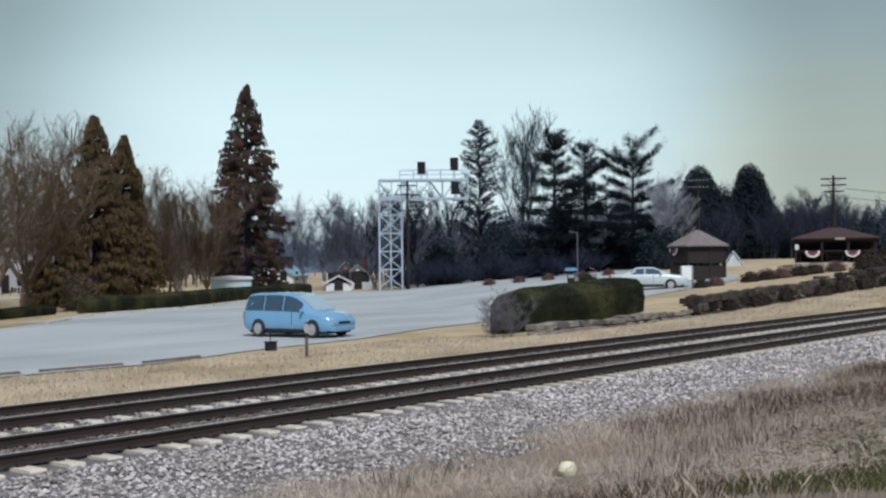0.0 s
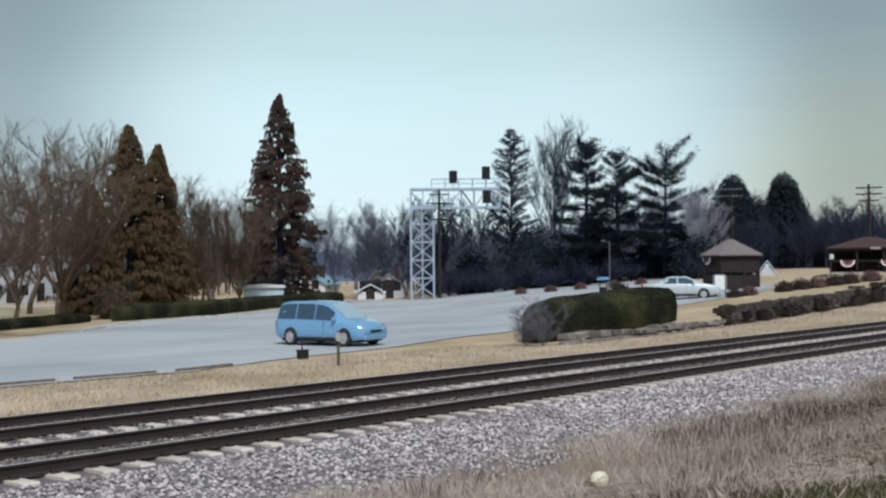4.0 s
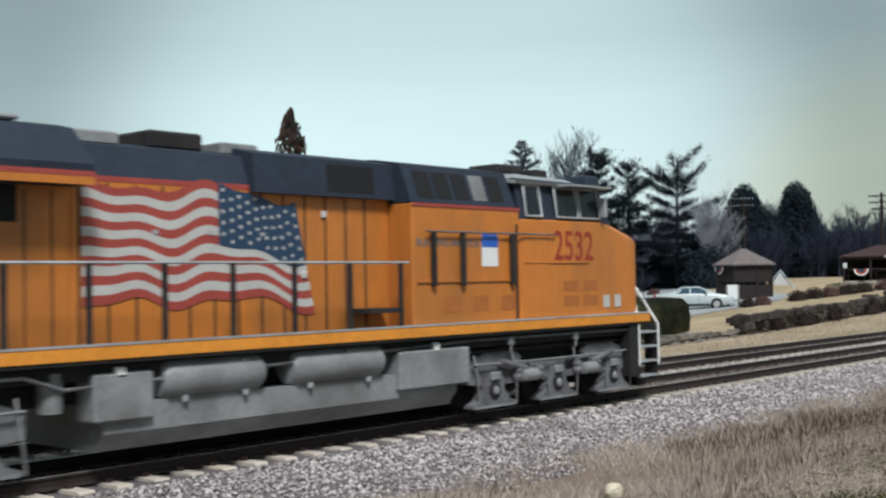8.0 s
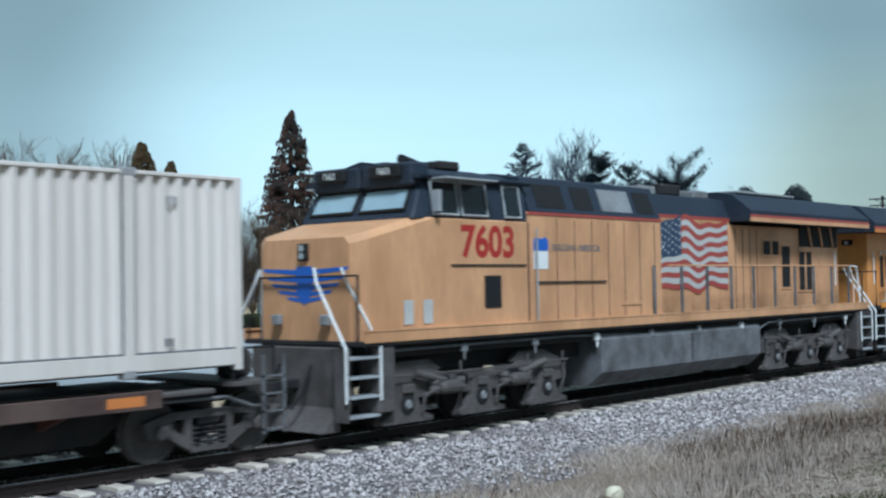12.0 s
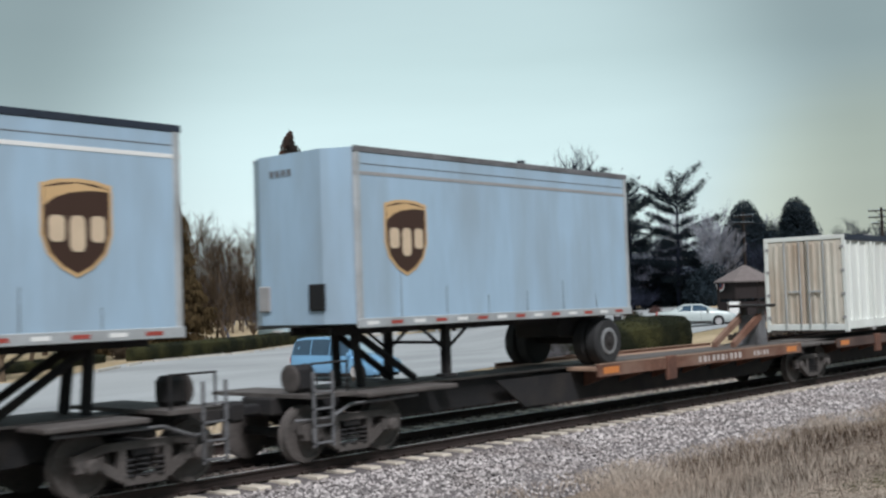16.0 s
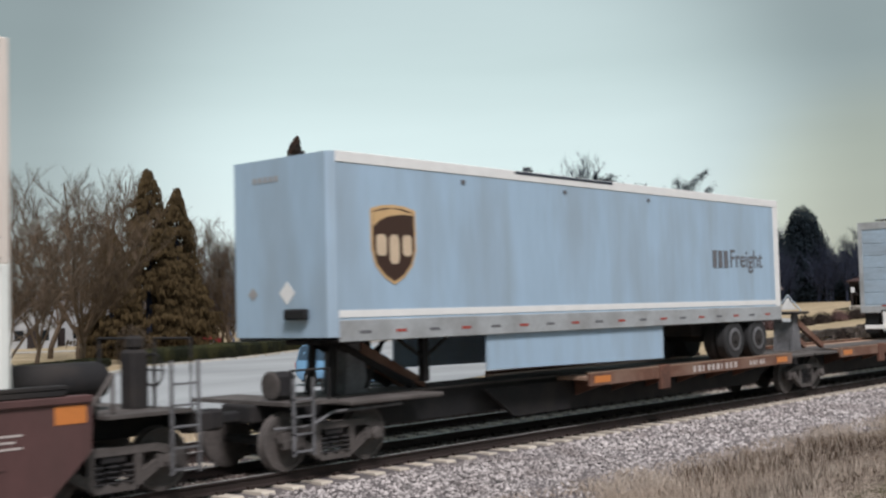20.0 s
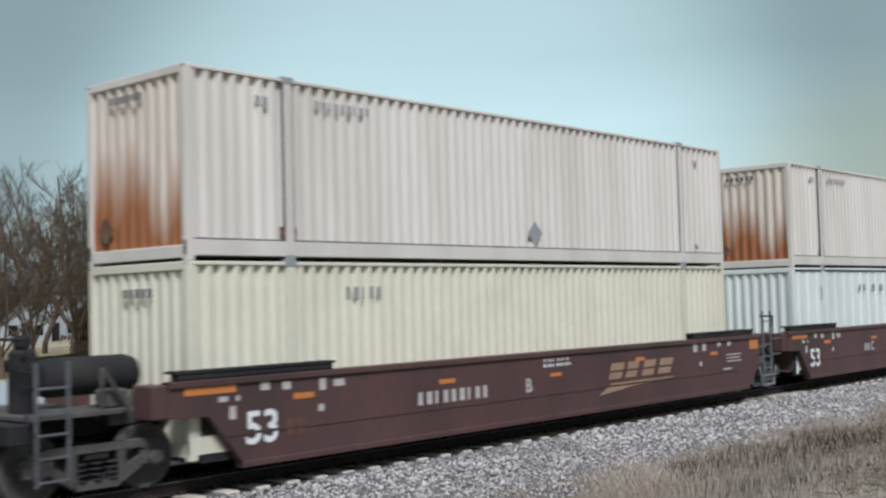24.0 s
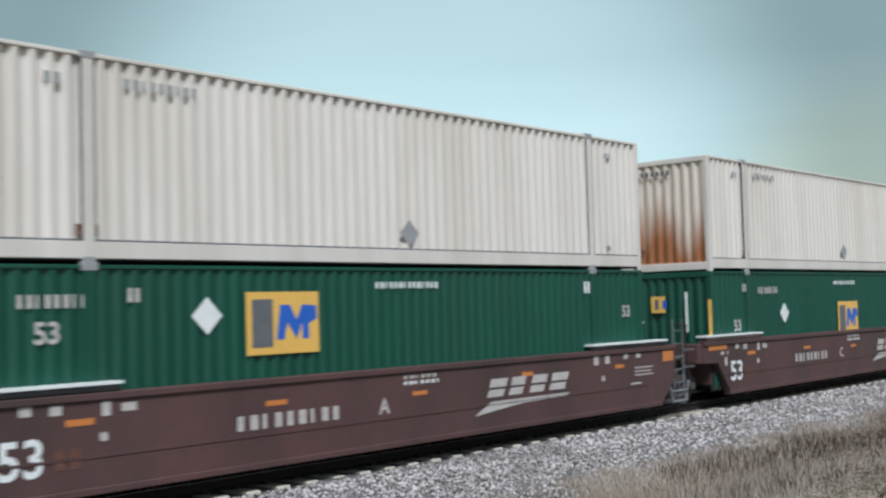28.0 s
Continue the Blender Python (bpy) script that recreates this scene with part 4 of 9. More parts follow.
            for a in (-2.65, -1.95):
                for z in (2.10, 2.40):
                    plate("notice", .5, .20, M_NOTICE, L, side_pose(a + .1, s * 1.503, z, s), "dark red notice")
            for k in range(3):
                plate("louvre", .42, .28, M_NOTICE, L, side_pose(-6.2 + k * .8, s * 1.482, 2.12, s))
        else:
            for k in range(7):
                part("panel_seam", Geo().box(-8.9 + k * .62, -8.88 + k * .62, s * 1.478, s * 1.486, 1.7, 3.8), M_RUST, L)
            part("vent_panel", Geo().box(-3.33, -2.84, s * 1.5, s * 1.515, 2.08, 2.68), M_BLACK, L, "black square sheet painted as a vent's dark inside")
            part("seam", Geo().box(-4.22, -4.18, s * 1.49, s * 1.506, 1.7, 3.7), M_RUST, L)
        letters("road_number", number, .80 if old else .84, M_RED if old else M_RED_BROWN, L, side_pose(-2.98 if old else -2.42, s * 1.503, 3.28 if old else 3.18, s) @ Matrix.Diagonal((1 if old else .84, 1, 1, 1)), .024 if old else .010, "red road number" if old else "faded red road number")
        letters("slogan", "BUILDING AMERICA", .19, M_MARKDARK, L, side_pose(-5.85 if old else -6.3, s * 1.483, 3.22, s), 0.004, "small dark lettering")
        sh = [(-.24, -.38), (.24, -.38), (.24, .18), (.14, .26), (0, .20), (-.14, .26), (-.24, .18)]
        flat("shield_emblem", sh, M_WHITE_PAINT, L, side_pose(-4.62 if old else -5.13, s * 1.484, 3.18, s), "small shield emblem")
        flat("shield_top", [(-.24, -.02), (.24, -.02), (.24, .18), (.14, .26), (0, .20), (-.14, .26), (-.24, .18)], M_BLUE, L, side_pose(-4.62 if old else -5.13, s * 1.489, 3.18, s))
        for q in (-1.27, -.80):
            plate("notice_plate", .24, .26 if not old else .42, M_FLAGWHITE, L, side_pose(q, s * (1.503 if q < -1 else 1.475), 2.06, s), "small white notice plate")
    # engine hood
    part("hood", Geo().box(-13.5, XA, -H, H, 1.6, 4.1, .03), yellow, L)
    part("hood_roof", Geo().prism([(-H, 4.1), (H, 4.1), (.75, 4.56), (.3, 4.66), (-.3, 4.66), (-.75, 4.56)], -13.5, XA, "yz"), M_GREY_ROOF, L, "dark grey hood roof")
    part("exhaust_pipe", Geo().box(-11.9, -10.9, -.45, .45, 4.62, 4.9, .04), M_UNDER, L)
    for a in (-10.6, -13.2):
        part("roof_vent", Geo().box(a, a + .75, -.52, .52, 4.60, 4.80, .03), M_TANK, L)
    for s in (-1, 1):
        for k in range(9 if old else 13):
            x = -13.4 + k * .46
            part("hood_door_seam", Geo().box(x, x + .03, s * H, s * (H + .012), 1.7, 4.0), M_UNDER if not old else M_ORANGE_PALE, L)
        for k in range(4):
            part("hood_latch", Geo().box(-13.2 + k * 1.0, -13.1 + k * 1.0, s * H, s * (H + .03), 3.3, 3.36), M_ALU, L)
        flag_parts(L, -13.35, -9.45, 2.25, 3.95, s * (H + .012), s, 1)
        part("red_line", Geo().box(-13.5, -9.2, s * (H - .002), s * (H + .006), 4.02, 4.10), M_FLAGRED, L, "red trim line")
    # radiator end
    part("rear_hood", Geo().box(-20.3, -13.5, -H, H, 1.6, 3.95, .03), yellow, L)
    z0 = wing_z0
    part("radiator_housing", Geo().prism([(-1.52, z0), (1.52, z0), (1.54, z0 + .26), (1.0, 4.72), (.6, 4.80), (-.6, 4.80), (-1.0, 4.72), (-1.54, z0 + .26)], -21.2, -13.5, "yz"), M_GREY_ROOF, L, "overhanging dark grey radiator wings")
    part("radiator_roof", Geo().box(-17.6, -14.2, -.85, .85, 4.78, 4.86, .03), M_TANK, L, "pale radiator shutters")
    for s in (-1, 1):
        part("wing_lip", Geo().box(-21.2, -13.5, s * 1.515, s * 1.552, z0 - .02, z0 + .09), M_ORANGE if not old else M_ORANGE_PALE, L)
        part("red_line", Geo().box(-21.2, -13.5, s * 1.52, s * 1.556, z0 + .09, z0 + .16), M_FLAGRED, L, "red trim line")
        # Flat black sheet paints the shade below the wing and in the intake.
        part("radiator_intake", Geo().box(-20.2 if old else -17.9, -17.6 if old else -14.3, s * (H - .02), s * (H + .02), 3.42, z0 - .01), M_BLACK, L, "black sheet painted as shade in the radiator intake under the wing")
        if old:
            for a, b, z1, z2 in ((-15.75, -15.35, 3.18, 3.55), (-16.25, -15.88, 3.18, 3.55), (-16.95, -16.45, 2.3, 3.42), (-17.9, -17.55, 2.2, 3.28), (-18.36, -18.02, 2.2, 3.28)):
                part("door_frame", Geo().box(a - .07, b + .07, s * (H + .001), s * (H + .022), z1 - .07, z2 + .07, .008), yellow, L)
                # The vent's dark inside is painted as a flat black sheet.
                part("vent_opening", Geo().box(a, b, s * (H + .021), s * (H + .028), z1, z2), M_BLACK, L)
            for k in range(3):
                part("intake_bar", Geo().prism([(-19.9 + k * .75, 3.44), (-19.82 + k * .75, 3.44), (-19.62 + k * .75, z0 - .02), (-19.70 + k * .75, z0 - .02)], s * (H + .02), s * (H + .05)), yellow, L)
        for x in (-15.0, -14.6, -14.2, -13.8):
            part("hood_door_seam", Geo().box(x, x + .02, s * H, s * (H + .010), 1.7, 3.85), M_UNDER if not old else M_RUST, L)
        for k in range(9 if not old else 0):
            x = -19.45 + k * .47
            part("vent_door", Geo().box(x, x + .42, s * H, s * (H + .025), 2.02, 3.36, .008), yellow, L)
            tall = k % 2 == 0
            part("door_plate", Geo().box(x + .08, x + .34, s * (H + .024), s * (H + .032), 3.26, 3.34), M_FLAGWHITE, L, "small whitish plate")
            if k < 8:
                # Dark inside of the vent door, painted as a flat black sheet.
                part("vent_opening", Geo().box(x + .07, x + .35, s * (H + .024), s * (H + .030), 2.20 if tall else 2.32, 3.20), M_BLACK, L)
        part("brake_rod", Geo().path([(-19.95, s * (H + .05), 2.3), (-19.95, s * (H + .05), 3.3)], .02), M_WHITE_PAINT, L)
        part("rear_light", Geo().box(-20.42, -20.3, s * .3 - .16, s * .3 + .16, 3.55, 3.72, .02), M_BLACK, L)
        part("lamp_lens", Geo().lathe([(.02, -20.44), (.06, -20.43), (.06, -20.41)], 10, "x", (0, s * .3, 3.63)), M_ALU, L)
    # walkway handrails, stanchions, steps
    for s in (-1, 1):
        y = s * (W - .03)
        part("handrail", Geo().path([(-19.9, y, 1.55), (-19.9, y, 2.55), (-19.7, y, 2.87), (-9.4 if old else -7.4, y, 2.87)], .024), M_ALU if not old else M_ORANGE_PALE, L)
        for k in range(10 if old else 11):
            part("stanchion", Geo().box(-19.6 + k * 1.2 - .04, -19.6 + k * 1.2 + .04, y - .02, y + .02, 1.6, 2.87), M_UNDER if not old else M_TRUCK, L)
        for e, x in ((1, .35), (-1, -20.9)):
            if e < 0:
                part("grab_handle", Geo().path([(x - e * .42, y, .62), (x - e * .45, y, 1.6), (x - e * .62, y, 2.5), (x - e * .70, y, 2.84), (x - e * 1.05, y, 2.87)], .026), M_WHITE_PAINT, L, "white grab iron")
                part("grab_handle", Geo().path([(x - e * .95, y, 1.62), (x - e * 1.0, y, 2.5), (x - e * 1.2, y, 2.86)], .024), M_WHITE_PAINT, L, "white grab iron")
            else:
                part("grab_handle", Geo().path([(x - e * .40, y, .62), (x - e * .40, y, 1.5), (x - e * .05, y * .72, 2.6), (x + e * .02, y * .68, 2.84)], .026), M_WHITE_PAINT, L, "white grab iron")
            part("grab_handle", Geo().path([(x + e * .40, y, .62), (x + e * .40, y, 1.5), (x + e * .36, y * .52, 2.6), (x + e * .32, y * .46, 2.84)], .026), M_WHITE_PAINT, L, "white grab iron")
            lad = Geo()
            for k in range(4):
                lad.box(x - e * .35, x + e * .33, y - s * .30, y + s * .02, .36 + k * .32, .40 + k * .32)
            part("ladder_steps", lad, M_ALU, L, "worn metal boarding steps")
            part("step_panel", Geo().box(x - e * .75, x - e * .35, y - s * .5, y, .40, 1.52, .02), M_FTRUCK if old else M_UNDER, L)
            part("step_side", Geo().box(x + e * .33, x + e * .36, y - s * .32, y, .30, 1.52), M_FTRUCK if old else M_UNDER, L)
    for e, x in ((1, .35), (-1, -20.9)):
        part("pilot", Geo().box(x - e * .1, x + e * .15, -1.15, 1.15, .45, 1.5, .02).prism([(x + e * .15, .5), (x + e * .55, .12), (x + e * .15, .12)], -1.1, 1.1), M_FTRUCK if old else M_UNDER, L, "dusty grey pilot with plough" if old else "sooty black pilot with plough")
        part("coupler", coupler_geo(x + e * .1, e * .9), M_UNDER, L)
        for q in (-.4, .4):
            part("air_hose", Geo().path([(x + e * .15, q, 1.2), (x + e * .4, q * 1.05, .7), (x + e * .6, q, .5)], .03), M_BLACK, L)
        part("end_rail", Geo().path([(x, -1.4, 1.6), (x, -1.4, 2.7), (x, 1.4, 2.7), (x, 1.4, 1.6)], .02), M_UNDER, L)
    # piping and small gear under the sill
    for s in (-1, 1):
        for k in range(9):
            x = -19.6 + k * 2.15
            part("air_valve", Geo().box(x, x + .16, s * 1.36, s * 1.46, 1.30, 1.46, .02).tube((x + .08, s * 1.42, 1.32), (x + .08, s * 1.42, 1.16), .035, .02, 6), M_TANK if k % 3 else M_WHITE_PAINT, L)
        part("train_line", Geo().path([(-20.6, s * 1.44, 1.44), (-14.5, s * 1.44, 1.40), (-13.9, s * 1.40, 1.20), (-5.6, s * 1.40, 1.44), (-.2, s * 1.44, 1.42)], .028, 6), M_TRUCK, L, "dusty pipe along the sill")
        for x in (-8.9, -9.35):
            part("walkway_lamp", Geo().box(x, x + .12, s * (H + .01), s * (H + .05), 3.62 if x > -9 else 2.62, 3.74 if x > -9 else 2.74, .02), M_FLAGWHITE, L)
        part("tool_shelf", Geo().box(-8.3, -7.5, s * (H + .02), s * (W - .05), 2.02, 2.10), M_ORANGE_PALE if old else M_UNDER, L)
    # tanks
    if not old:
        part("fuel_tank", Geo().prism([(-1.35, .95), (1.35, .95), (1.35, .55), (1.15, .30), (-1.15, .30), (-1.35, .55)], -13.3, -6.0, "yz"), M_TANK, L)
        for s in (-1, 1):
            for a, b in ((-12.4, -10.5), (-10.0, -7.9)):
                part("air_tank", Geo().lathe([(.08, a), (.24, a + .04), (.30, a + .14), (.30, b - .14), (.24, b - .04), (.08, b)], 16, "x", (0, s * 1.22, 1.22)), M_TANK, L, smooth=True)
            part("equipment_box", Geo().box(-7.6, -5.75, s * 1.0, s * 1.48, .68, 1.34, .03), M_TANK, L)
            part("equipment_box", Geo().box(-13.5, -12.55, s * 1.0, s * 1.46, .72, 1.38, .03), M_TANK, L)
            part("pipe", Geo().path([(-14.2, s * 1.3, 1.42), (-5.0, s * 1.3, 1.42)], .035), M_UNDER, L)
            part("pipe", Geo().path([(-5.5, s * 1.25, 1.2), (-.5, s * 1.25, 1.2)], .03), M_UNDER, L)
            for a in (-12.0, -10.9, -9.6, -8.3):
                part("drain_valve", Geo().tube((a, s * 1.40, .90), (a, s * 1.40, .98), .05, .05, 8), M_ALU, L)
            part("reservoir", Geo().tube((-14.0, s * 1.2, .9), (-14.0, s * 1.2, 1.42), .17, .17, 12), M_TANK, L)
    else:
        part("fuel_tank", Geo().prism([(-1.42, 1.38), (1.42, 1.38), (1.46, 1.30), (1.46, .62), (1.1, .32), (-1.1, .32), (-1.46, .62), (-1.46, 1.30)], -14.0, -6.7, "yz"), M_TRUCK, L, "large smooth grey fuel tank")
        for s in (-1, 1):
            part("tank_seam", Geo().box(-10.55, -10.5, s * 1.455, s * 1.465, .62, 1.30), M_UNDER, L)
            part("pipe", Geo().path([(-6.5, s * 1.25, 1.35), (-.5, s * 1.25, 1.35)], .03), M_UNDER, L)
            part("pipe", Geo().path([(-20, s * 1.25, 1.35), (-14.3, s * 1.25, 1.35)], .03), M_UNDER, L)
    loco_bogie(L, (-.85, -2.88, -4.9), old)
    loco_bogie(L, (-15.1, -17.15, -19.2), old)
    return L


ride(locomotive("2532", "orange diesel locomotive with grey roof and painted flag", M_ORANGE, 3.92), -95.1)
ride(locomotive("7491", "faded orange second diesel locomotive with grey roof and painted flag", M_ORANGE_LIGHT, 3.92), -117.7)
ride(locomotive("7603", "faded pale yellow diesel locomotive coupled cab to the rear", M_ORANGE_PALE, 4.02, old=True), -160.6, 0, 180)


# ---------- containers ----------
def corrugated(g, x0, x1, y, s, z0, z1, pitch, depth=.070, along="x"):
    """A pressed steel wall with trapezoid ribs; s: the side to which it bulges."""
    n = max(1, round((x1 - x0) / pitch))
    p = (x1 - x0) / n
    pts = []
    for i in range(n):
        a = x0 + i * p
        pts += [(a, 0), (a + p * .28, 0), (a + p * .5, -depth), (a + p * .78, -depth)]
    pts.append((x1, 0))
    vs = []
    for a, d in pts:
        q = y + s * d
        for z in (z0, z1):
            vs.append((a, q, z) if along == "x" else (q, a, z))
    g.add(vs, [(2 * i, 2 * i + 2, 2 * i + 3, 2 * i + 1) for i in range(len(pts) - 1)])


def container(lbl, material, end_mat, pitch=.255, doors=False, ribs_out=False, length=16.15, height=2.9, post_mat=None, group="containers on the train", depth=.07):
    """A 53-foot box: pressed side and end walls, top and bottom rails, corner posts, posts at the 40-foot marks. x: the visible end is at -length/2."""
    C = thing("shipping_container", lbl, "container", group=group)
    h, w = length / 2, 1.295
    pm = post_mat or material
    for s in (-1, 1):
        g = Geo()
        if ribs_out:
            g.add([(-h + .1, s * (w - .06), .2), (h - .1, s * (w - .06), .2), (h - .1, s * (w - .06), height - .1), (-h + .1, s * (w - .06), height - .1)], [(0, 1, 2, 3)])
            k = 0
            while -h + .45 + k * .62 < h - .3:
                x = -h + .45 + k * .62
                part("wall_rib", Geo().prism([(x - .065, s * (w - .062)), (x - .045, s * w), (x + .045, s * w), (x + .065, s * (w - .062))], .22, height - .12, "xy"), material, C)
                k += 1
        else:
            corrugated(g, -h + .12, h - .12, s * (w - .012), s, .30, height - .05, pitch, depth)
        part("side_wall", g, material, C)
        part("bottom_rail", Geo().box(-h, h, s * (w - .09), s * w, .08, .32, .01), material, C)
        part("top_rail", Geo().box(-h, h, s * (w - .07), s * (w + .002), height - .06, height, .01), material, C)
        # Strip above the bottom rail, dark on M_CWHITE boxes, wall colour on others.
        part("rail_seam", Geo().box(-h + .14, h - .14, s * (w - .08), s * (w - .004), .32, .345), M_MARKDARK if material is M_CWHITE else material, C)
        for e in (-1, 1):
            part("corner_post", Geo().box(e * h, e * (h - .14), s * (w - .12), s * (w + .003), 0, height, .012), pm, C)
            part("lifting_post", Geo().box(e * (h - 1.98) - .09, e * (h - 1.98) + .09, s * (w - .08), s * (w + .006), .05, height + .01, .01), material, C)
            for q in (-.10, .09):
                part("post_seam", Geo().box(e * (h - 1.98) + q, e * (h - 1.98) + q + .012, s * (w - .08), s * (w + .003), .33, height - .06), M_MARKDARK if material is M_CWHITE else material, C)
            part("lifting_block", Geo().box(e * (h - 1.98) - .13, e * (h - 1.98) + .13, s * (w - .16), s * (w + .012), height - .09, height + .035, .015), M_DIAMOND, C)
            part("lifting_block", Geo().box(e * (h - 1.98) - .10, e * (h - 1.98) + .10, s * (w - .16), s * (w + .012), -.01, .12, .015), M_DIAMOND, C)
    part("roof", Geo().box(-h + .02, h - .02, -w + .02, w - .02, height - .05, height - .012), material, C)
    part("floor", Geo().box(-h + .02, h - .02, -w + .02, w - .02, .06, .16), M_UNDER, C)
    for e in (-1, 1):
        if doors and e < 0:
            x = -h
            for s in (-1, 1):
                part("door", Geo().box(x + .02, x + .07, s * .02, s * (w - .13), .16, height - .14, .01), end_mat, C)
                for q in range(4):
                    if ribs_out:
                        part("door_rib", Geo().box(x - .01, x + .03, s * (.22 + q * .22), s * (.33 + q * .22), .26, height - .22, .02), end_mat, C)
                    else:
                        part("door_panel", Geo().box(x - .005, x + .03, s * .16, s * (w - .24), .30 + q * .62, .30 + q * .62 + .46, .02), end_mat, C)
                for yy in (.14, .62):
                    part("lock_rod", Geo().tube((x - .03, s * yy, .14), (x - .03, s * yy, height - .12), .02, .02, 6), M_ALU, C)
                part("lock_handle", Geo().box(x - .05, x - .02, s * .14, s * .5, 1.2, 1.25), M_ALU, C)
                for q in range(4):
                    part("hinge", Geo().box(x - .01, x + .05, s * (w - .16), s * (w - .05), .4 + q * .7, .48 + q * .7), M_DIAMOND, C)
        else:
            g = Geo()
            corrugated(g, -w + .1, w - .1, e * (h - .02), e, .22, height - .10, .27, .045, "y")
            part("end_wall", g, end_mat, C)
        part("end_sill", Geo().box(e * h, e * (h - .09), -w + .1, w - .1, .05, .24, .01), pm, C)
        part("end_header", Geo().box(e * h, e * (h - .09), -w + .1, w - .1, height - .13, height, .01), pm, C)
    return C


def bars(C, x, z, w, h, n, material, s=-1, y=None, label="row of painted marks"):
    """Painted marks too small to read: a row of short bars."""
    y = 1.287 if y is None else y
    g = Geo()
    step = w / n
    for i in range(n):
        g.box(i * step, i * step + step * (.62 if n < 3 else (.50, .62, .30, .56)[i % 4]), -h / 2, h / 2, 0, .004)
    o = part("stencil_mark", g, material, C, label)
    if n > 1:
        o["kind"] = "stuff"
    o.matrix_basis = side_pose(x if s < 0 else x + w, s * y, z, s)


def diamond(C, x, z, r, material, s=-1, y=1.288, name="placard", lbl="diamond placard holder"):
    flat(name, [(0, -r), (r, 0), (0, r), (-r, 0)], material, C, side_pose(x, s * y, z, s), lbl)


def end_diamond(C, y, z, r, material, x):
    flat("placard", [(0, -r), (r, 0), (0, r), (-r, 0)], material, C, pose(x, y, z, 90, 0, -90), "diamond placard holder")


def end_bars(C, y, z, w, h, n, material, x):
    g = Geo()
    step = w / n
    for i in range(n):
        g.box(-w / 2 + i * step, -w / 2 + i * step + step * .66, -h / 2, h / 2, 0, .004)
    o = part("stencil_mark", g, material, C, "row of painted marks")
    o.matrix_basis = pose(x, y, z, 90, 0, -90)
    if n > 1:
        o["kind"] = "stuff"


def white_box(end, lbl):
    C = container(lbl, M_CWHITE, end)
    bars(C, -5.5, 2.55, 1.3, .14, 9, M_DIAMOND)
    bars(C, -6.75, 2.5, .3, .14, 2, M_DIAMOND)
    bars(C, -6.3, .47, .42, .16, 2, M_RUSTO)
    bars(C, 6.68, .47, .18, .12, 2, M_MARKDARK)
    bars(C, 6.72, 2.5, .22, .12, 2, M_DIAMOND)
    diamond(C, .33, .62, .24, M_DIAMOND)
    end_bars(C, .15, 2.55, .9, .12, 6, M_MARKDARK, -8.10)
    end_diamond(C, .75, .55, .22, M_RUSTO, -8.10)
    return C


RUST_LBL = "white corrugated 53-foot container with rust-streaked end"
ZU = 3.24                      # floor of the upper containers
ZL = 0.34
stack = white_box(M_RUSTEND, RUST_LBL)
ride(stack, -291.1, ZU)
for u in (-310.7, -330.75, -354.35, -373.8, -393.2):
    ride(copy_thing(stack, pose(0, 0, 0)), u, ZU)
first = copy_thing(stack, pose(0, 0, 0))
ride(first, -171.35, 1.30)

# the broad-ribbed box with doors
broad = container("pale grey broad-ribbed container with doors at its end", M_CWHITE2, M_STAINEDDOOR, doors=True, ribs_out=True)
bars(broad, 3.6, 2.45, 1.6, .16, 8, M_MARKDARK)
bars(broad, 5.4, .35, .8, .16, 5, M_RUSTO)
part("top_band", Geo().box(-8.07, 8.07, -1.31, -1.296, 2.72, 2.9), M_GREY_ROOF, broad, "dark top band")
ride(broad, -190.27, 1.28)

# lower boxes
low1 = container("clean white corrugated container with white end doors", M_CWHITE2, M_CWHITE2, doors=True, depth=.04)
bars(low1, -5.0, 2.35, 1.4, .2, 7, M_MARKDARK)
bars(low1, -6.2, 2.3, .25, .2, 2, M_DIAMOND)
bars(low1, 6.4, 2.3, .25, .2, 2, M_DIAMOND)
ride(low1, -291.1, ZL)
low2 = container("clean white broad-ribbed container in the well", M_CWHITE2, M_CWHITE2, ribs_out=True)
for x, w in ((-3.5, .6), (-2.5, .3), (-1.9, .35), (1.6, .35)):
    bars(low2, x, 2.32, w, .2, 3, M_MARKDARK)
for x in (-6.4, 6.7):
    bars(low2, x, 2.25, .5, .26, 3, M_DIAMOND)
    bars(low2, x, 2.02, .5, .05, 2, M_DIAMOND)
ride(low2, -310.7, ZL)
low3 = container("cream corrugated container in the well", M_CREAM, M_CREAM)
bars(low3, -4.9, 2.4, .9, .2, 5, M_DIAMOND)
bars(low3, -6.2, 2.3, .25, .2, 2, M_DIAMOND)
end_bars(low3, -.1, 2.45, .8, .14, 5, M_MARKDARK, -8.10)
ride(low3, -330.75, ZL)
blue = container("dark blue corrugated container with white corner posts", M_CBLUE, M_CBLUE, post_mat=M_WHITE_PAINT, depth=.04)
for s in (-1,):
    for k, (x, w) in enumerate(((-4.55, .12), (-4.36, .09), (-4.20, .34), (-3.80, .30), (-3.44, .26))):
        plate("logo_bar", w, .42, M_WHITE_PAINT, blue, side_pose(x + w / 2, -1.305, 1.88, -1), "white block of a logo")
    for r0, lbl in ((.42, "white logo diamond"), (.24, "")):
        diamond(blue, -2.66, 1.87, r0, M_WHITE_PAINT if r0 > .3 else M_CBLUE, y=1.305 if r0 > .3 else 1.311, name="logo_diamond", lbl=lbl)
bars(blue, -4.86, 2.4, 1.2, .2, 6, M_MARK)
bars(blue, -6.25, 2.4, .3, .24, 2, M_WHITE_PAINT)
bars(blue, 6.7, 2.4, .3, .24, 2, M_WHITE_PAINT)
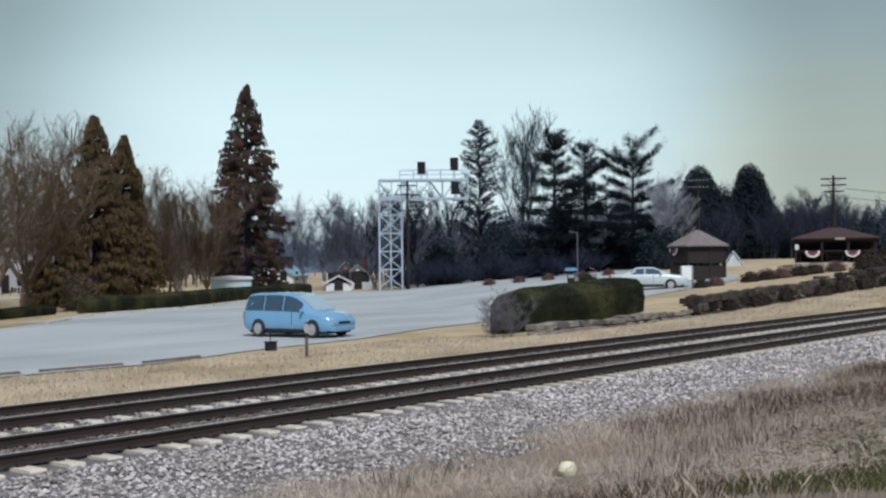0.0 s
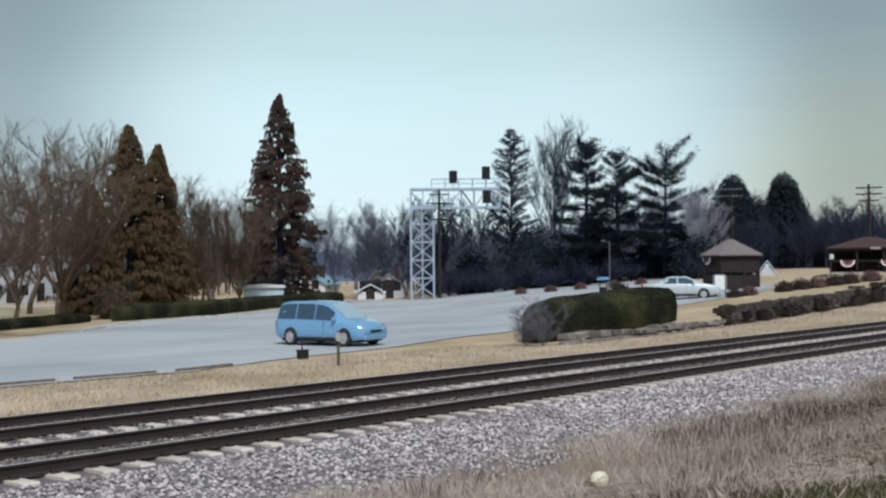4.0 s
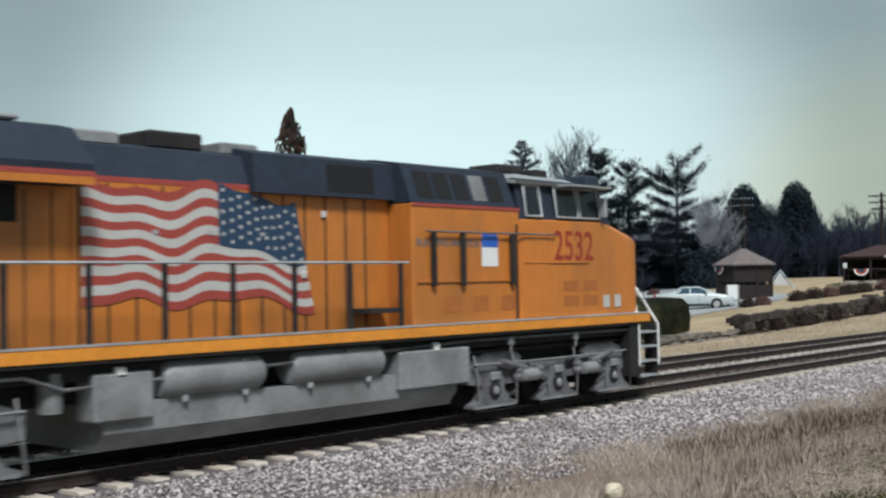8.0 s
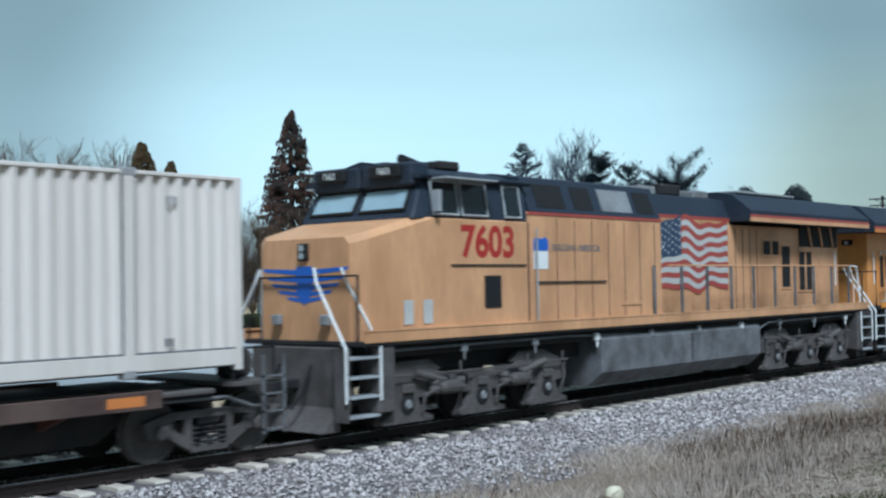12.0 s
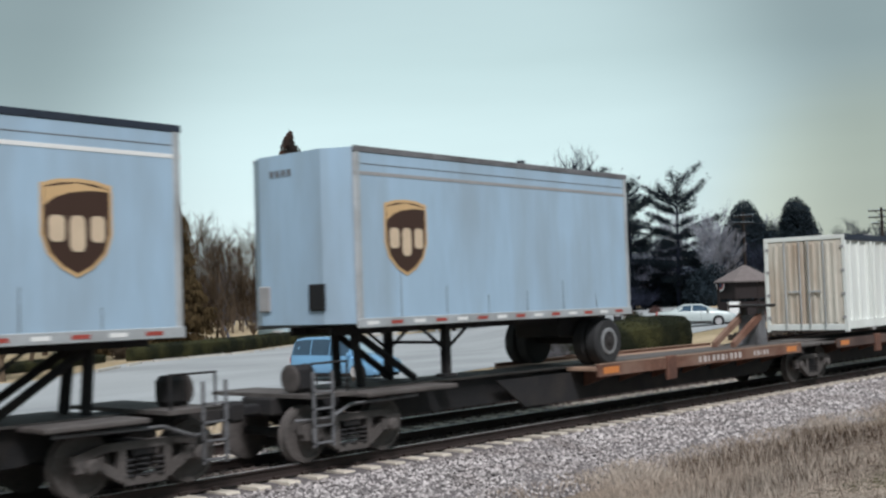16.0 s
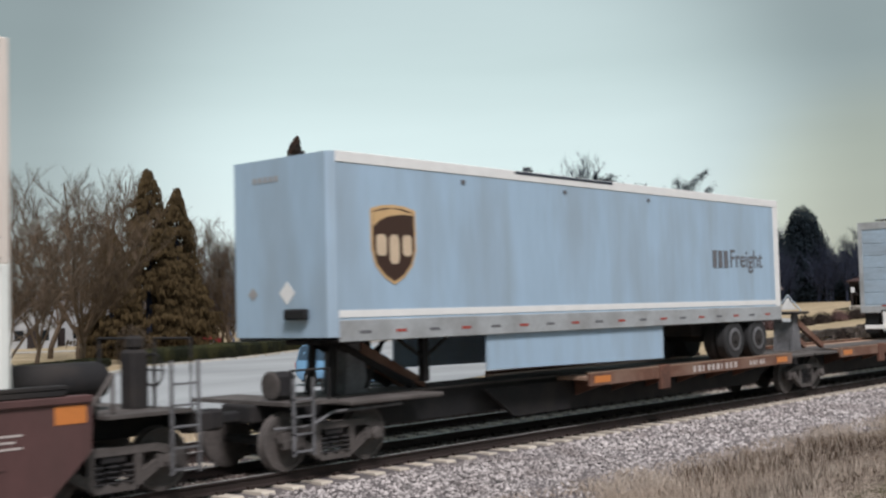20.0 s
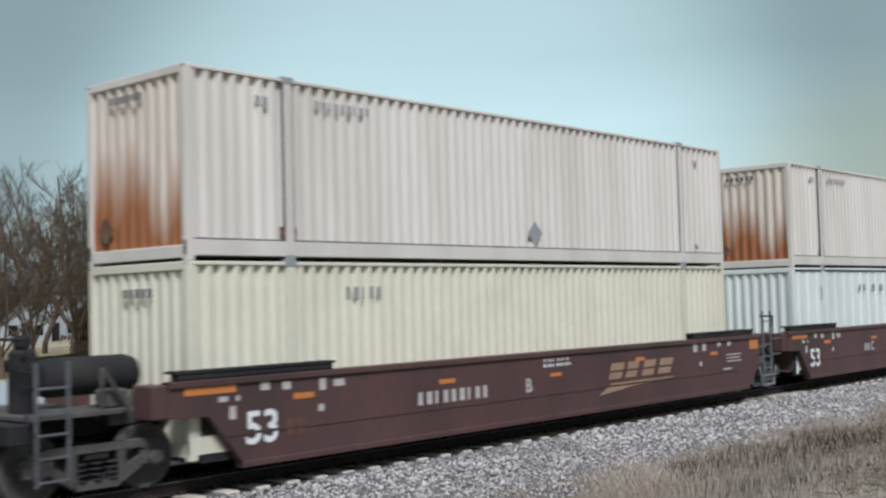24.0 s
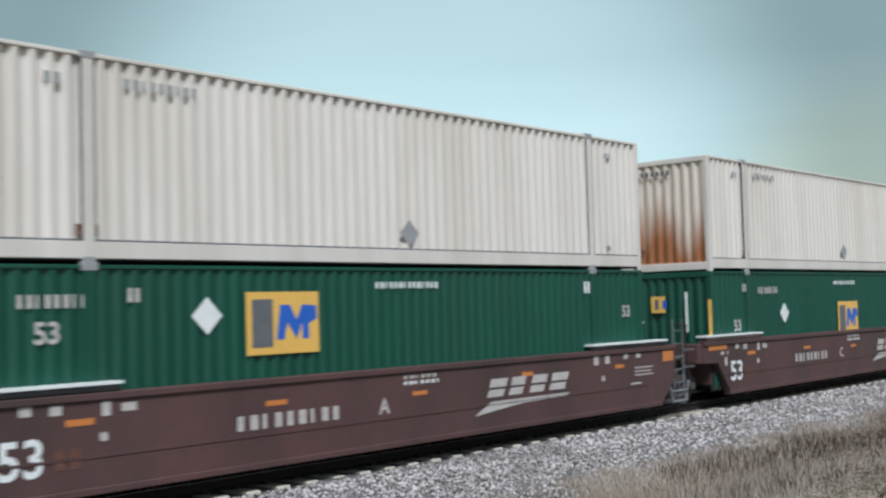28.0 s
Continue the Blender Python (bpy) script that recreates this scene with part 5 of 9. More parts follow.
diamond(blue, .42, 2.0, .26, M_WHITE_PAINT)
end_bars(blue, .1, 1.8, .9, .2, 5, M_WHITE_PAINT, -8.10)
end_bars(blue, -.8, 1.9, .12, 1.3, 1, M_WHITE_PAINT, -8.10)
ride(blue, -354.35, ZL)


def green_box(bx, bz, dx, dz, nx, z53, wx):
    C = container("green corrugated container with a yellow logo board", M_CGREEN, M_CGREEN, depth=.04)
    g = plate("logo_board", 1.5, .97, M_YELLOW, C, side_pose(bx, -1.305, bz, -1), "yellow logo board")
    plate("logo_block", .42, .74, M_MARKDARK, C, side_pose(bx - .43, -1.310, bz, -1), "dark logo block")
    flat("logo_block", [(-.42, -.26), (-.26, -.26), (-.20, .0), (0, -.26), (.12, .0), (.12, -.26), (.26, -.26), (.26, -.02), (.44, .06), (.42, .26), (.12, .28), (0, .04), (-.14, .28), (-.34, .28)], M_BLUE, C, side_pose(bx + .27, -1.310, bz, -1), "blue zigzag logo block")
    bars(C, -.56, 2.6, 1.65, .11, 14, M_WHITE_PAINT)
    bars(C, nx, 2.41, 1.2, .18, 9, M_MARK)
    letters("length_mark", "53", .40, M_MARK, C, side_pose(-6.74, -1.290, z53, -1), .01)
    letters("length_mark", "53", .34, M_MARK, C, side_pose(7.37, -1.290, z53, -1), .01)
    bars(C, wx, 2.48, .24, .2, 2, M_MARK)
    bars(C, 5.75, 2.53, .26, .24, 2, M_WHITE_PAINT)
    diamond(C, dx, dz, .28, M_WHITE_PAINT)
    end_bars(C, .1, 2.1, .62, .42, 1, M_YELLOW, -8.10)
    end_bars(C, .22, 2.1, .16, .26, 1, M_MARKDARK, -8.106)
    end_bars(C, -.02, 2.1, .2, .2, 1, M_BLUE, -8.106)
    end_diamond(C, .85, 1.65, .22, M_WHITE_PAINT, -8.10)
    end_bars(C, -.62, 1.9, .12, 1.0, 1, M_WHITE_PAINT, -8.10)
    for y in (-1.24, 1.24):
        part("reflector_strip", Geo().box(-8.085, -8.08, y - .05, y + .05, .5, 2.2), M_YELLOW, C, "yellow reflective strip")
    return C


ride(green_box(.40, 1.55, -3.96, 1.78, -5.50, 1.50, -6.40), -373.8, ZL)
ride(green_box(-2.67, 2.02, -4.14, 2.16, -7.16, 1.98, -5.50), -393.2, ZL)


# ---------- well cars ----------
def well_unit(lbl, code, number_len, left_bogie, right_bogie):
    """One articulated well: deep side sills between raised end platforms; x = 0 in the middle."""
    C = thing("well_car", lbl, "well car", group="well cars")
    for s in (-1, 1):
        y0, y1 = s * 1.30, s * 1.46
        # upright upper web and inward-leaning lower web
        for a, b in ((-8.55, 8.55),):
            poly = [(-8.9, 1.0), (-8.9, 1.50), (9.12, 1.50), (9.12, .78), (8.5, .20), (-7.55, .20), (-8.2, .98)]
            part("side_sill", Geo().prism(poly, y0, y1), M_WELL, C)
            part("top_chord", Geo().box(-8.9, 9.12, s * 1.29, s * 1.50, 1.42, 1.52, .012), M_WELL, C)
            part("bottom_chord", Geo().box(-7.6, 8.52, s * 1.26, s * 1.475, .17, .27, .012), M_WELL, C)
            part("sill_ridge", Geo().box(-7.9, 7.9, s * 1.455, s * 1.472, .66, .70), M_WELL, C)
        for e in (-1, 1):
            part("end_guard", Geo().box(e * 8.75, e * 5.75, s * 1.28, s * 1.48, 1.52, 1.62, .02), M_UNDER if code not in "DE" else M_WELL, C)
            part("guard_cap", Geo().box(e * 8.78, e * 5.72, s * 1.20, s * 1.49, 1.62, 1.66), M_WHITE_PAINT if code in "DEF" else M_UNDER, C)
            part("end_post", Geo().box(e * 9.15, e * 8.85, s * .95, s * 1.44, 1.0, 1.48, .02), M_WELL, C)
            part("reflector", Geo().box(8.58, 9.04, s * 1.462, s * 1.467, 1.16, 1.40) if e > 0 else Geo().box(-8.64, -7.72, s * 1.462, s * 1.467, 1.30, 1.43), M_REFLECT_O, C, "orange reflector plate")
    # marks on the side
    for x, z, w, h, m in ((-7.9, 1.36, .22, .14, M_MARK), (-7.16, 1.35, .20, .16, M_MARK), (-6.73, 1.33, .20, .16, M_MARK), (-5.98, 1.30, .16, .24, M_MARK), (-5.62, 1.30, .28, .14, M_MARK), (-6.38, 1.15, .50, .11, M_REFLECT_O),
                          (-7.78, 1.0, .14, .24, M_MARK), (-7.95, 1.21, .20, .10, M_MARK), (-7.68, 1.21, .08, .10, M_MARK), (-6.02, .93, .14, .14, M_MARK), (-2.98, 1.14, .50, .10, M_REFLECT_O), (.3, 1.05, .45, .09, M_REFLECT_O), (3.43, 1.19, .42, .10, M_REFLECT_O), (6.75, 1.15, .40, .10, M_REFLECT_O),
                          (5.85, 1.32, .2, .24, M_MARK), (6.28, 1.32, .2, .22, M_MARK), (7.01, 1.35, .2, .13, M_MARK), (7.52, 1.35, .2, .13, M_MARK), (6.1, .93, .13, .13, M_MARK),
                          (7.75, 1.08, .9, .035, M_MARK), (7.7, 1.0, .8, .035, M_MARK), (7.75, .92, .9, .035, M_MARK), (7.4, .74, .5, .05, M_MARK)):
        plate("stencil_plate", w * .85, h * .8, m, C, side_pose(x, -1.4625, z, -1))
    letters("length_mark", "53", .68, M_WHITE_PAINT, C, side_pose(-7.22, -1.4625, .72, -1), .012, "large pale length mark")
    bars(C, -6.75, .68, .45, .26, 2, M_RUST, y=1.4625)
    bars(C, -3.75, .88, 2.2 * number_len, .22, 9, M_MARK, y=1.4625, label="row of stencilled car marks")
    letters("unit_letter", {"D": "B", "E": "C", "F": "A"}.get(code, code), .36, M_MARK, C, side_pose(-.6 if code != 'C' else -3.1, -1.4625, .88, -1), .008)
    bars(C, -.1, 1.34, .9, .06, 6, M_MARK, y=1.4625)
    bars(C, -.1, 1.24, 1.0, .06, 7, M_WHITE_PAINT, y=1.4625)
    # slanted road logo: four leaning blocks over a swoosh
    lg = Geo()
    for i in range(4):
        x = i * .54
        w = (.40, .34, .38, .44)[i]
        lg.prism([(x, 0), (x + w, 0), (x + w + .06, .13), (x + .06, .13)], 0, .004, "xy").prism([(x + .07, .17), (x + w + .08, .17), (x + w + .14, .32), (x + .12, .32)], 0, .004, "xy")
    lg.prism([(-.30, -.30), (.1, -.08), (2.2, -.08), (2.1, -.14), (.9, -.17)], 0, .004, "xy")
    o = part("road_logo", lg, M_MARK if code in "DEF" else M_LOGOTAN, C, "pale slanted road logo")
    o.matrix_basis = side_pose(2.15 if code != 'C' else -1.15, -1.468, .82, -1) @ Matrix.Diagonal((1.22, 1.05, 1, 1))
    # floor, bulkheads, end platforms
    part("well_floor", Geo().box(-7.3, 7.3, -.55, .55, .20, .32), M_UNDER, C)
    for k in range(7):
        part("cross_bearer", Geo().box(-7.0 + k * 2.33, -6.8 + k * 2.33, -1.3, 1.3, .18, .33), M_UNDER, C)
    for e in (-1, 1):
        for s in (-1, 1):
            # Dark plate added to cover the container seen through the sill's end gap.
            part("end_web", Geo().box(e * 8.22, e * 7.35, s * 1.24, s * 1.29, .30, 1.42), M_UNDER, C)
        part("end_bulkhead", Geo().box(e * 8.15, e * 8.25, -1.28, 1.28, .45, 1.45), M_WELL, C)
        part("end_platform", Geo().box(e * 8.2, e * 9.4, -.75, .75, .92, 1.12, .02), M_FTRUCK, C)
        part("platform_beam", Geo().box(e * 8.2, e * 9.55, -.3, .3, .72, .95, .02), M_UNDER, C)
    for side, on in ((-1, left_bogie), (1, right_bogie)):
        if on == "end":       # outer end of the car: own truck under a longer platform, crossover, ladder, coupler
            part("end_sill", Geo().box(side * 8.3, side * 11.1, -.45, .45, .78, 1.1, .03).box(side * 10.9, side * 11.2, -1.3, 1.3, .85, 1.12, .02), M_UNDER, C)
            part("crossover_deck", Geo().box(side * 9.5, side * 10.9, -1.25, 1.25, 1.14, 1.19), M_FTRUCK, C)
            part("crossover_rail", Geo().path([(side * 10.9, -1.2, 1.1), (side * 10.9, -1.2, 2.2), (side * 10.9, -.3, 2.2), (side * 10.9, -.3, 1.1)], .022).path([(side * 10.9, .3, 1.1), (side * 10.9, .3, 2.2), (side * 10.9, 1.2, 2.2), (side * 10.9, 1.2, 1.1)], .022), M_UNDER, C)
            part("brake_wheel", Geo().path([(side * 10.6, -.7 + .24 * math.cos(k * .5236), 1.75 + .24 * math.sin(k * .5236)) for k in range(13)], .018, 5).tube((side * 10.6, -.94, 1.75), (side * 10.6, -.46, 1.75), .012).tube((side * 10.6, -.7, 1.1), (side * 10.6, -.7, 1.99), .014), M_UNDER, C)
            lad = Geo()
            for k in range(5):
                lad.box(side * 10.4, side * 10.9, -1.42, -1.38, .35 + k * .3, .38 + k * .3)
            lad.box(side * 10.4, side * 10.44, -1.42, -1.38, .3, 1.9).box(side * 10.86, side * 10.9, -1.42, -1.38, .3, 1.9)
            part("ladder", lad, M_TRUCK, C)
            part("coupler", coupler_geo(side * 11.1, side * .85), M_UNDER, C)
            part("air_reservoir", Geo().lathe([(.05, side * 8.55), (.24, side * 8.60), (.28, side * 8.72), (.28, side * 10.0), (.24, side * 10.12), (.05, side * 10.18)], 16, "x", (0, -.1, 1.62)), M_UNDER, C, "dark air reservoir", smooth=True)
            part("brake_stand", Geo().box(side * 10.35, side * 10.65, -.55, -.20, 1.15, 2.05, .05).box(side * 10.4, side * 10.6, -.50, -.25, 2.05, 2.25, .04), M_UNDER, C)
            part("platform_brace", Geo().tube((side * 9.25, -1.05, 1.15), (side * 9.7, -1.05, 1.75), .035, .035, 6).tube((side * 9.7, -1.05, 1.75), (side * 9.7, -1.05, 1.15), .03, .03, 6), M_FTRUCK, C)
            part("valve_box", Geo().box(side * 9.2, side * 9.55, -.95, -.6, 1.19, 1.45, .03), M_FTRUCK, C)
            freight_bogie(C, side * 9.75)
        elif on == "share":   # articulated joint with the shared truck
            part("articulation", Geo().box(side * 9.3, side * 9.9, -.28, .28, .70, 1.02, .04), M_UNDER, C)
            part("crossover_rail", Geo().path([(side * 9.35, -1.25, .4), (side * 9.35, -1.25, 1.95), (side * 9.35, -.9, 1.95)], .025), M_UNDER, C)
            lad = Geo()
            tall = 3.15 if code == "A" else 2.1
            for k in range(int(tall / .3) - 1):
                lad.box(side * 9.84, side * 10.26, -1.44, -1.41, .32 + k * .3, .35 + k * .3)
            for a in (9.82, 10.26):
                lad.box(side * a, side * (a + .035), -1.445, -1.405, .28, tall)
            for z in (.95, 1.35):
                lad.box(side * 9.3, side * 9.84, -1.43, -1.40, z, z + .04)
            part("ladder", lad, M_TRUCK, C, "dusty grey ladder")
            part("foot_step", Geo().path([(side * 9.60, -1.42, .66), (side * 9.74, -1.42, .20), (side * 10.36, -1.42, .20), (side * 10.5, -1.42, .66)], .035, 6).path([(side * 9.66, -1.42, .44), (side * 10.44, -1.42, .44)], .03, 6), M_TANK, C)
            freight_bogie(C, side * 9.7)
        else:
            part("articulation", Geo().box(side * 9.2, side * 9.7, -.22, .22, .74, .98, .04), M_UNDER, C)
    return C


WL = "red-brown double-stack well car with pale stencils"
ride(well_unit(WL, "A", 1.0, "share", "end"), -291.1)
ride(well_unit(WL, "C", 0.2, "share", ""), -310.7)
ride(well_unit(WL, "B", 0.9, "end", ""), -330.4)
ride(well_unit(WL, "D", 1.0, "share", "end"), -354.35)
ride(well_unit(WL, "E", 1.0, "share", ""), -373.8)
ride(well_unit(WL, "F", 1.0, "share", ""), -393.2)


# ---------- spine cars ----------
def spine_unit(lbl, length, deck0, deck1, hitch, hitch_lean, end_left, end_right, edge=None):
    """A spine car: central beam on trucks, side decks for trailer wheels between deck0 and deck1, one unused hitch. x = 0 at the left truck."""
    C = thing("spine_car", lbl, "flat car", group="spine cars")
    L = length
    part("centre_sill", Geo().prism([(.3, .78), (.3, 1.05), (L - .3, 1.05), (L - .3, .78), (L - 1.6, .50), (1.6, .50)], -.42, .42), M_UNDER, C)
    part("top_plate", Geo().box(.2, L - .2, -.55, .55, 1.04, 1.08), M_FTRUCK, C)
    for s in (-1, 1):
        part("deck_edge", Geo().box(deck0, deck1, s * 1.33, s * 1.41, .86, 1.12, .01), edge or M_RUSTO, C, "dark brown deck edge with worn marks" if edge else "rusty orange deck edge with worn marks")
        part("deck", Geo().box(deck0, deck1, s * .55, s * 1.34, .98, 1.06, .01), M_RUSTO if edge else M_PLANK, C, "worn rusty wheel deck")
        if not edge:
            # Lighter strip paints the edge's top as catching the light.
            part("edge_strip", Geo().box(deck0, deck1, s * 1.30, s * 1.415, 1.12, 1.135), M_PLANK, C, "pale strip painted as the lit top of the deck edge")
        part("low_skirt", Geo().prism([(deck0 - 2.5, .95), (deck1 + .3, .95), (deck1 - .6, .36), (deck0 - 1.6, .36)], s * .60, s * .66), M_UNDER, C)
        for k in range(int((deck1 - deck0) / 1.4)):
            part("outrigger", Geo().prism([(.42, .55), (.42, .98), (1.36, .98), (1.36, .86)] if s > 0 else [(-.42, .55), (-.42, .98), (-1.36, .98), (-1.36, .86)], deck0 + .5 + k * 1.4, deck0 + .56 + k * 1.4, "yz"), M_RUST, C)
        part("marker_plate", Geo().box(deck0 + .15, deck0 + .75, s * 1.408, s * 1.414, .92, 1.06), M_REFLECT_O, C, "orange reflector plate")
        part("marker_plate", Geo().box(deck1 - .9, deck1 - .3, s * 1.408, s * 1.414, .92, 1.06), M_REFLECT_O, C, "orange reflector plate")
        part("tie_down_post", Geo().box(deck0 + 2.7, deck0 + 3.1, s * 1.36, s * 1.46, .62, 1.16, .02), M_RUST, C)
        for e, x in ((1, .9), (-1, L - .9)):
            part("end_arm", Geo().box(x - .8, x + 1.5 * e if e > 0 else x + .8, s * .5, s * 1.30, .98, 1.06, .02), M_FTRUCK, C)
    bars(C, deck0 + 4.2, .99, 2.2, .14, 10, M_MARK, y=1.412, label="worn stencilled car marks")
    bars(C, deck0 + 7.0, .99, .9, .12, 5, M_MARK, y=1.412, label="worn stencilled car marks")
    # unused hitch: upright plate with a leaning strut
    if hitch is not None:
        h = Geo()
        h.prism([(hitch - .28, 1.06), (hitch + .28, 1.06), (hitch + .16, 2.12), (hitch - .16, 2.12)], -.30, -.22)
        h.prism([(hitch - .28, 1.06), (hitch + .28, 1.06), (hitch + .16, 2.12), (hitch - .16, 2.12)], .22, .30)
        h.box(hitch - .22, hitch + .22, -.3, .3, 1.06, 1.9)
        part("hitch_stand", h, M_TRUCK, C)
        part("hitch_plate", Geo().box(hitch - .5, hitch + .5, -.5, .5, 2.12, 2.2, .03), M_UNDER, C)
        st = Geo()
        for s in (-1, 1):
            st.prism([(hitch + hitch_lean * .1, 1.78), (hitch + hitch_lean * .1, 1.98), (hitch + hitch_lean * 1.75, 1.22), (hitch + hitch_lean * 1.75, 1.06)], s * .22, s * .34)
        part("hitch_strut", st, M_RUSTO, C, "rusty diagonal strut")
    for x, end in ((0.0, end_left), (L, end_right)):
        d = 1 if x > 0 else -1
        if end == "own":
            freight_bogie(C, x)
            part("end_sill", Geo().box(x - d * .4, x + d * 1.25, -.40, .40, .76, 1.06, .03), M_UNDER, C)
            part("crossover_deck", Geo().box(x + d * .2, x + d * 1.15, -1.3, 1.3, 1.06, 1.12), M_FTRUCK, C)
            part("crossover_rail", Geo().path([(x + d * 1.1, -1.2, 1.1), (x + d * 1.1, -1.2, 1.62), (x + d * .3, -1.2, 1.62), (x + d * .3, -1.2, 1.1)], .02), M_UNDER, C)
            lad = Geo()
            for k in range(4):
                lad.box(x + d * .75, x + d * 1.2, -1.36, -1.32, .35 + k * .27, .38 + k * .27)
            lad.box(x + d * .75, x + d * .79, -1.36, -1.32, .3, 1.5).box(x + d * 1.16, x + d * 1.2, -1.36, -1.32, .3, 1.5)
            part("ladder", lad, M_TRUCK, C)
            part("brake_housing", Geo().box(x + d * .55, x + d * .95, -.75, -.40, 1.12, 1.58, .08), M_UNDER, C)
            part("brake_wheel", Geo().lathe([(.03, x + d * .98), (.20, x + d * .985), (.24, x + d * 1.0), (.20, x + d * 1.015), (.03, x + d * 1.02)], 14, "x", (0, -.58, 1.36)), M_FTRUCK, C)
            part("pipe_run", Geo().path([(x - d * 1.5, -1.1, .92), (x + d * .2, -1.15, .90), (x + d * .7, -1.2, .72), (x + d * 1.2, -.9, .70)], .03, 6), M_TRUCK, C)
            part("coupler", coupler_geo(x + d * 1.15, d * .85), M_UNDER, C)
        elif end == "share":
            freight_bogie(C, x)
            part("articulation", Geo().box(x - .45, x + .45, -.3, .3, .72, 1.05, .04), M_UNDER, C)
    return C


SL = "rusty articulated spine flat car with worn orange side decks"
DL = "dark rusty articulated spine flat car under containers"
ride(spine_unit(DL, 18.0, .9, 16.9, None, 0, "share", "own", M_DARKRUST), -181.7)
ride(spine_unit(DL, 18.6, .9, 17.5, None, 0, "share", "", M_DARKRUST), -200.3)
ride(spine_unit(SL, 18.2, 6.8, 16.6, 16.6, -1, "own", ""), -218.5)
ride(spine_unit(SL, 18.1, 1.5, 11.4, 1.6, 1, "share", "own"), -240.7)
ride(spine_unit(SL, 18.6, 1.5, 11.2, 1.0, 1, "share", ""), -259.3)
ride(spine_unit(SL, 17.9, 6.8, 16.2, 1.2, 1, "own", ""), -277.2)


# ---------- trailers ----------
def road_wheel(parent, x, y, z, s, r=.5, rim=None):
    w = new("wheel")
    w.parent = parent
    w.matrix_basis = pose(x, y, z, 0, 0, 0 if s < 0 else 180)
    part("tyre", shared("tyre%.2f" % r, lambda: Geo().lathe([(r * .58, -.14), (r * .9, -.15), (r, -.11), (r, .11), (r * .9, .15), (r * .58, .14)], 24).mesh("tyre", M_TYRE, True)), None, w)
    part("rim", shared("rim%.2f%d" % (r, rim is None), lambda: Geo().lathe([(r * .40, -.152), (r * .46, -.165), (r * .54, -.165), (r * .58, -.155), (r * .58, -.1)], 20).mesh("rim", rim or M_TANK, True)), None, w, "dull steel rim" if rim else "pale worn rim")
    part("hub", shared("hub%.2f" % r, lambda: Geo().lathe([(.03, -.20), (r * .15, -.195), (r * .18, -.165), (r * .42, -.160), (r * .42, -.12)], 18).mesh("hub", M_UNDER, True)), None, w)
    return w


def shield(parent, x, z, s, k=1.0):
    """A plain brown shield with a pale border, a tan curved head and three cream blocks."""
    out = [(-.58, .62), (-.30, .69), (0, .71), (.30, .69), (.58, .62), (.58, -.10), (.48, -.38), (.26, -.59), (0, -.72), (-.26, -.59), (-.48, -.38), (-.58, -.10)]
    flat("emblem_border", [(a * k, b * k) for a, b in out], M_GOLD, parent, side_pose(x, s * 1.304, z, s), "golden shield border")
    flat("emblem_shield", [(a * k * .91, b * k * .92) for a, b in out], M_SHIELD, parent, side_pose(x, s * 1.309, z, s), "dark brown shield emblem")
    flat("emblem_head", [(a * k, b * k) for a, b in ((-.52, .56), (0, .64), (.52, .56), (.52, .53), (.22, .54), (-.12, .50), (-.36, .42), (-.52, .30))], M_GOLD, parent, side_pose(x, s * 1.314, z, s), "tan curved head of the shield")
    for a, w, h, dz in ((-.33, .26, .38, -.02), (.0, .25, .52, -.09), (.33, .24, .38, -.02)):
        flat("emblem_block", [((a + u * w / 2) * k, (dz + v * h / 2) * k) for u, v in ((-.6, -1), (.6, -1), (1, -.7), (1, .7), (.6, 1), (-.6, 1), (-1, .7), (-1, -.7))], M_LOGOCREAM, parent, side_pose(x, s * 1.319, z, s))


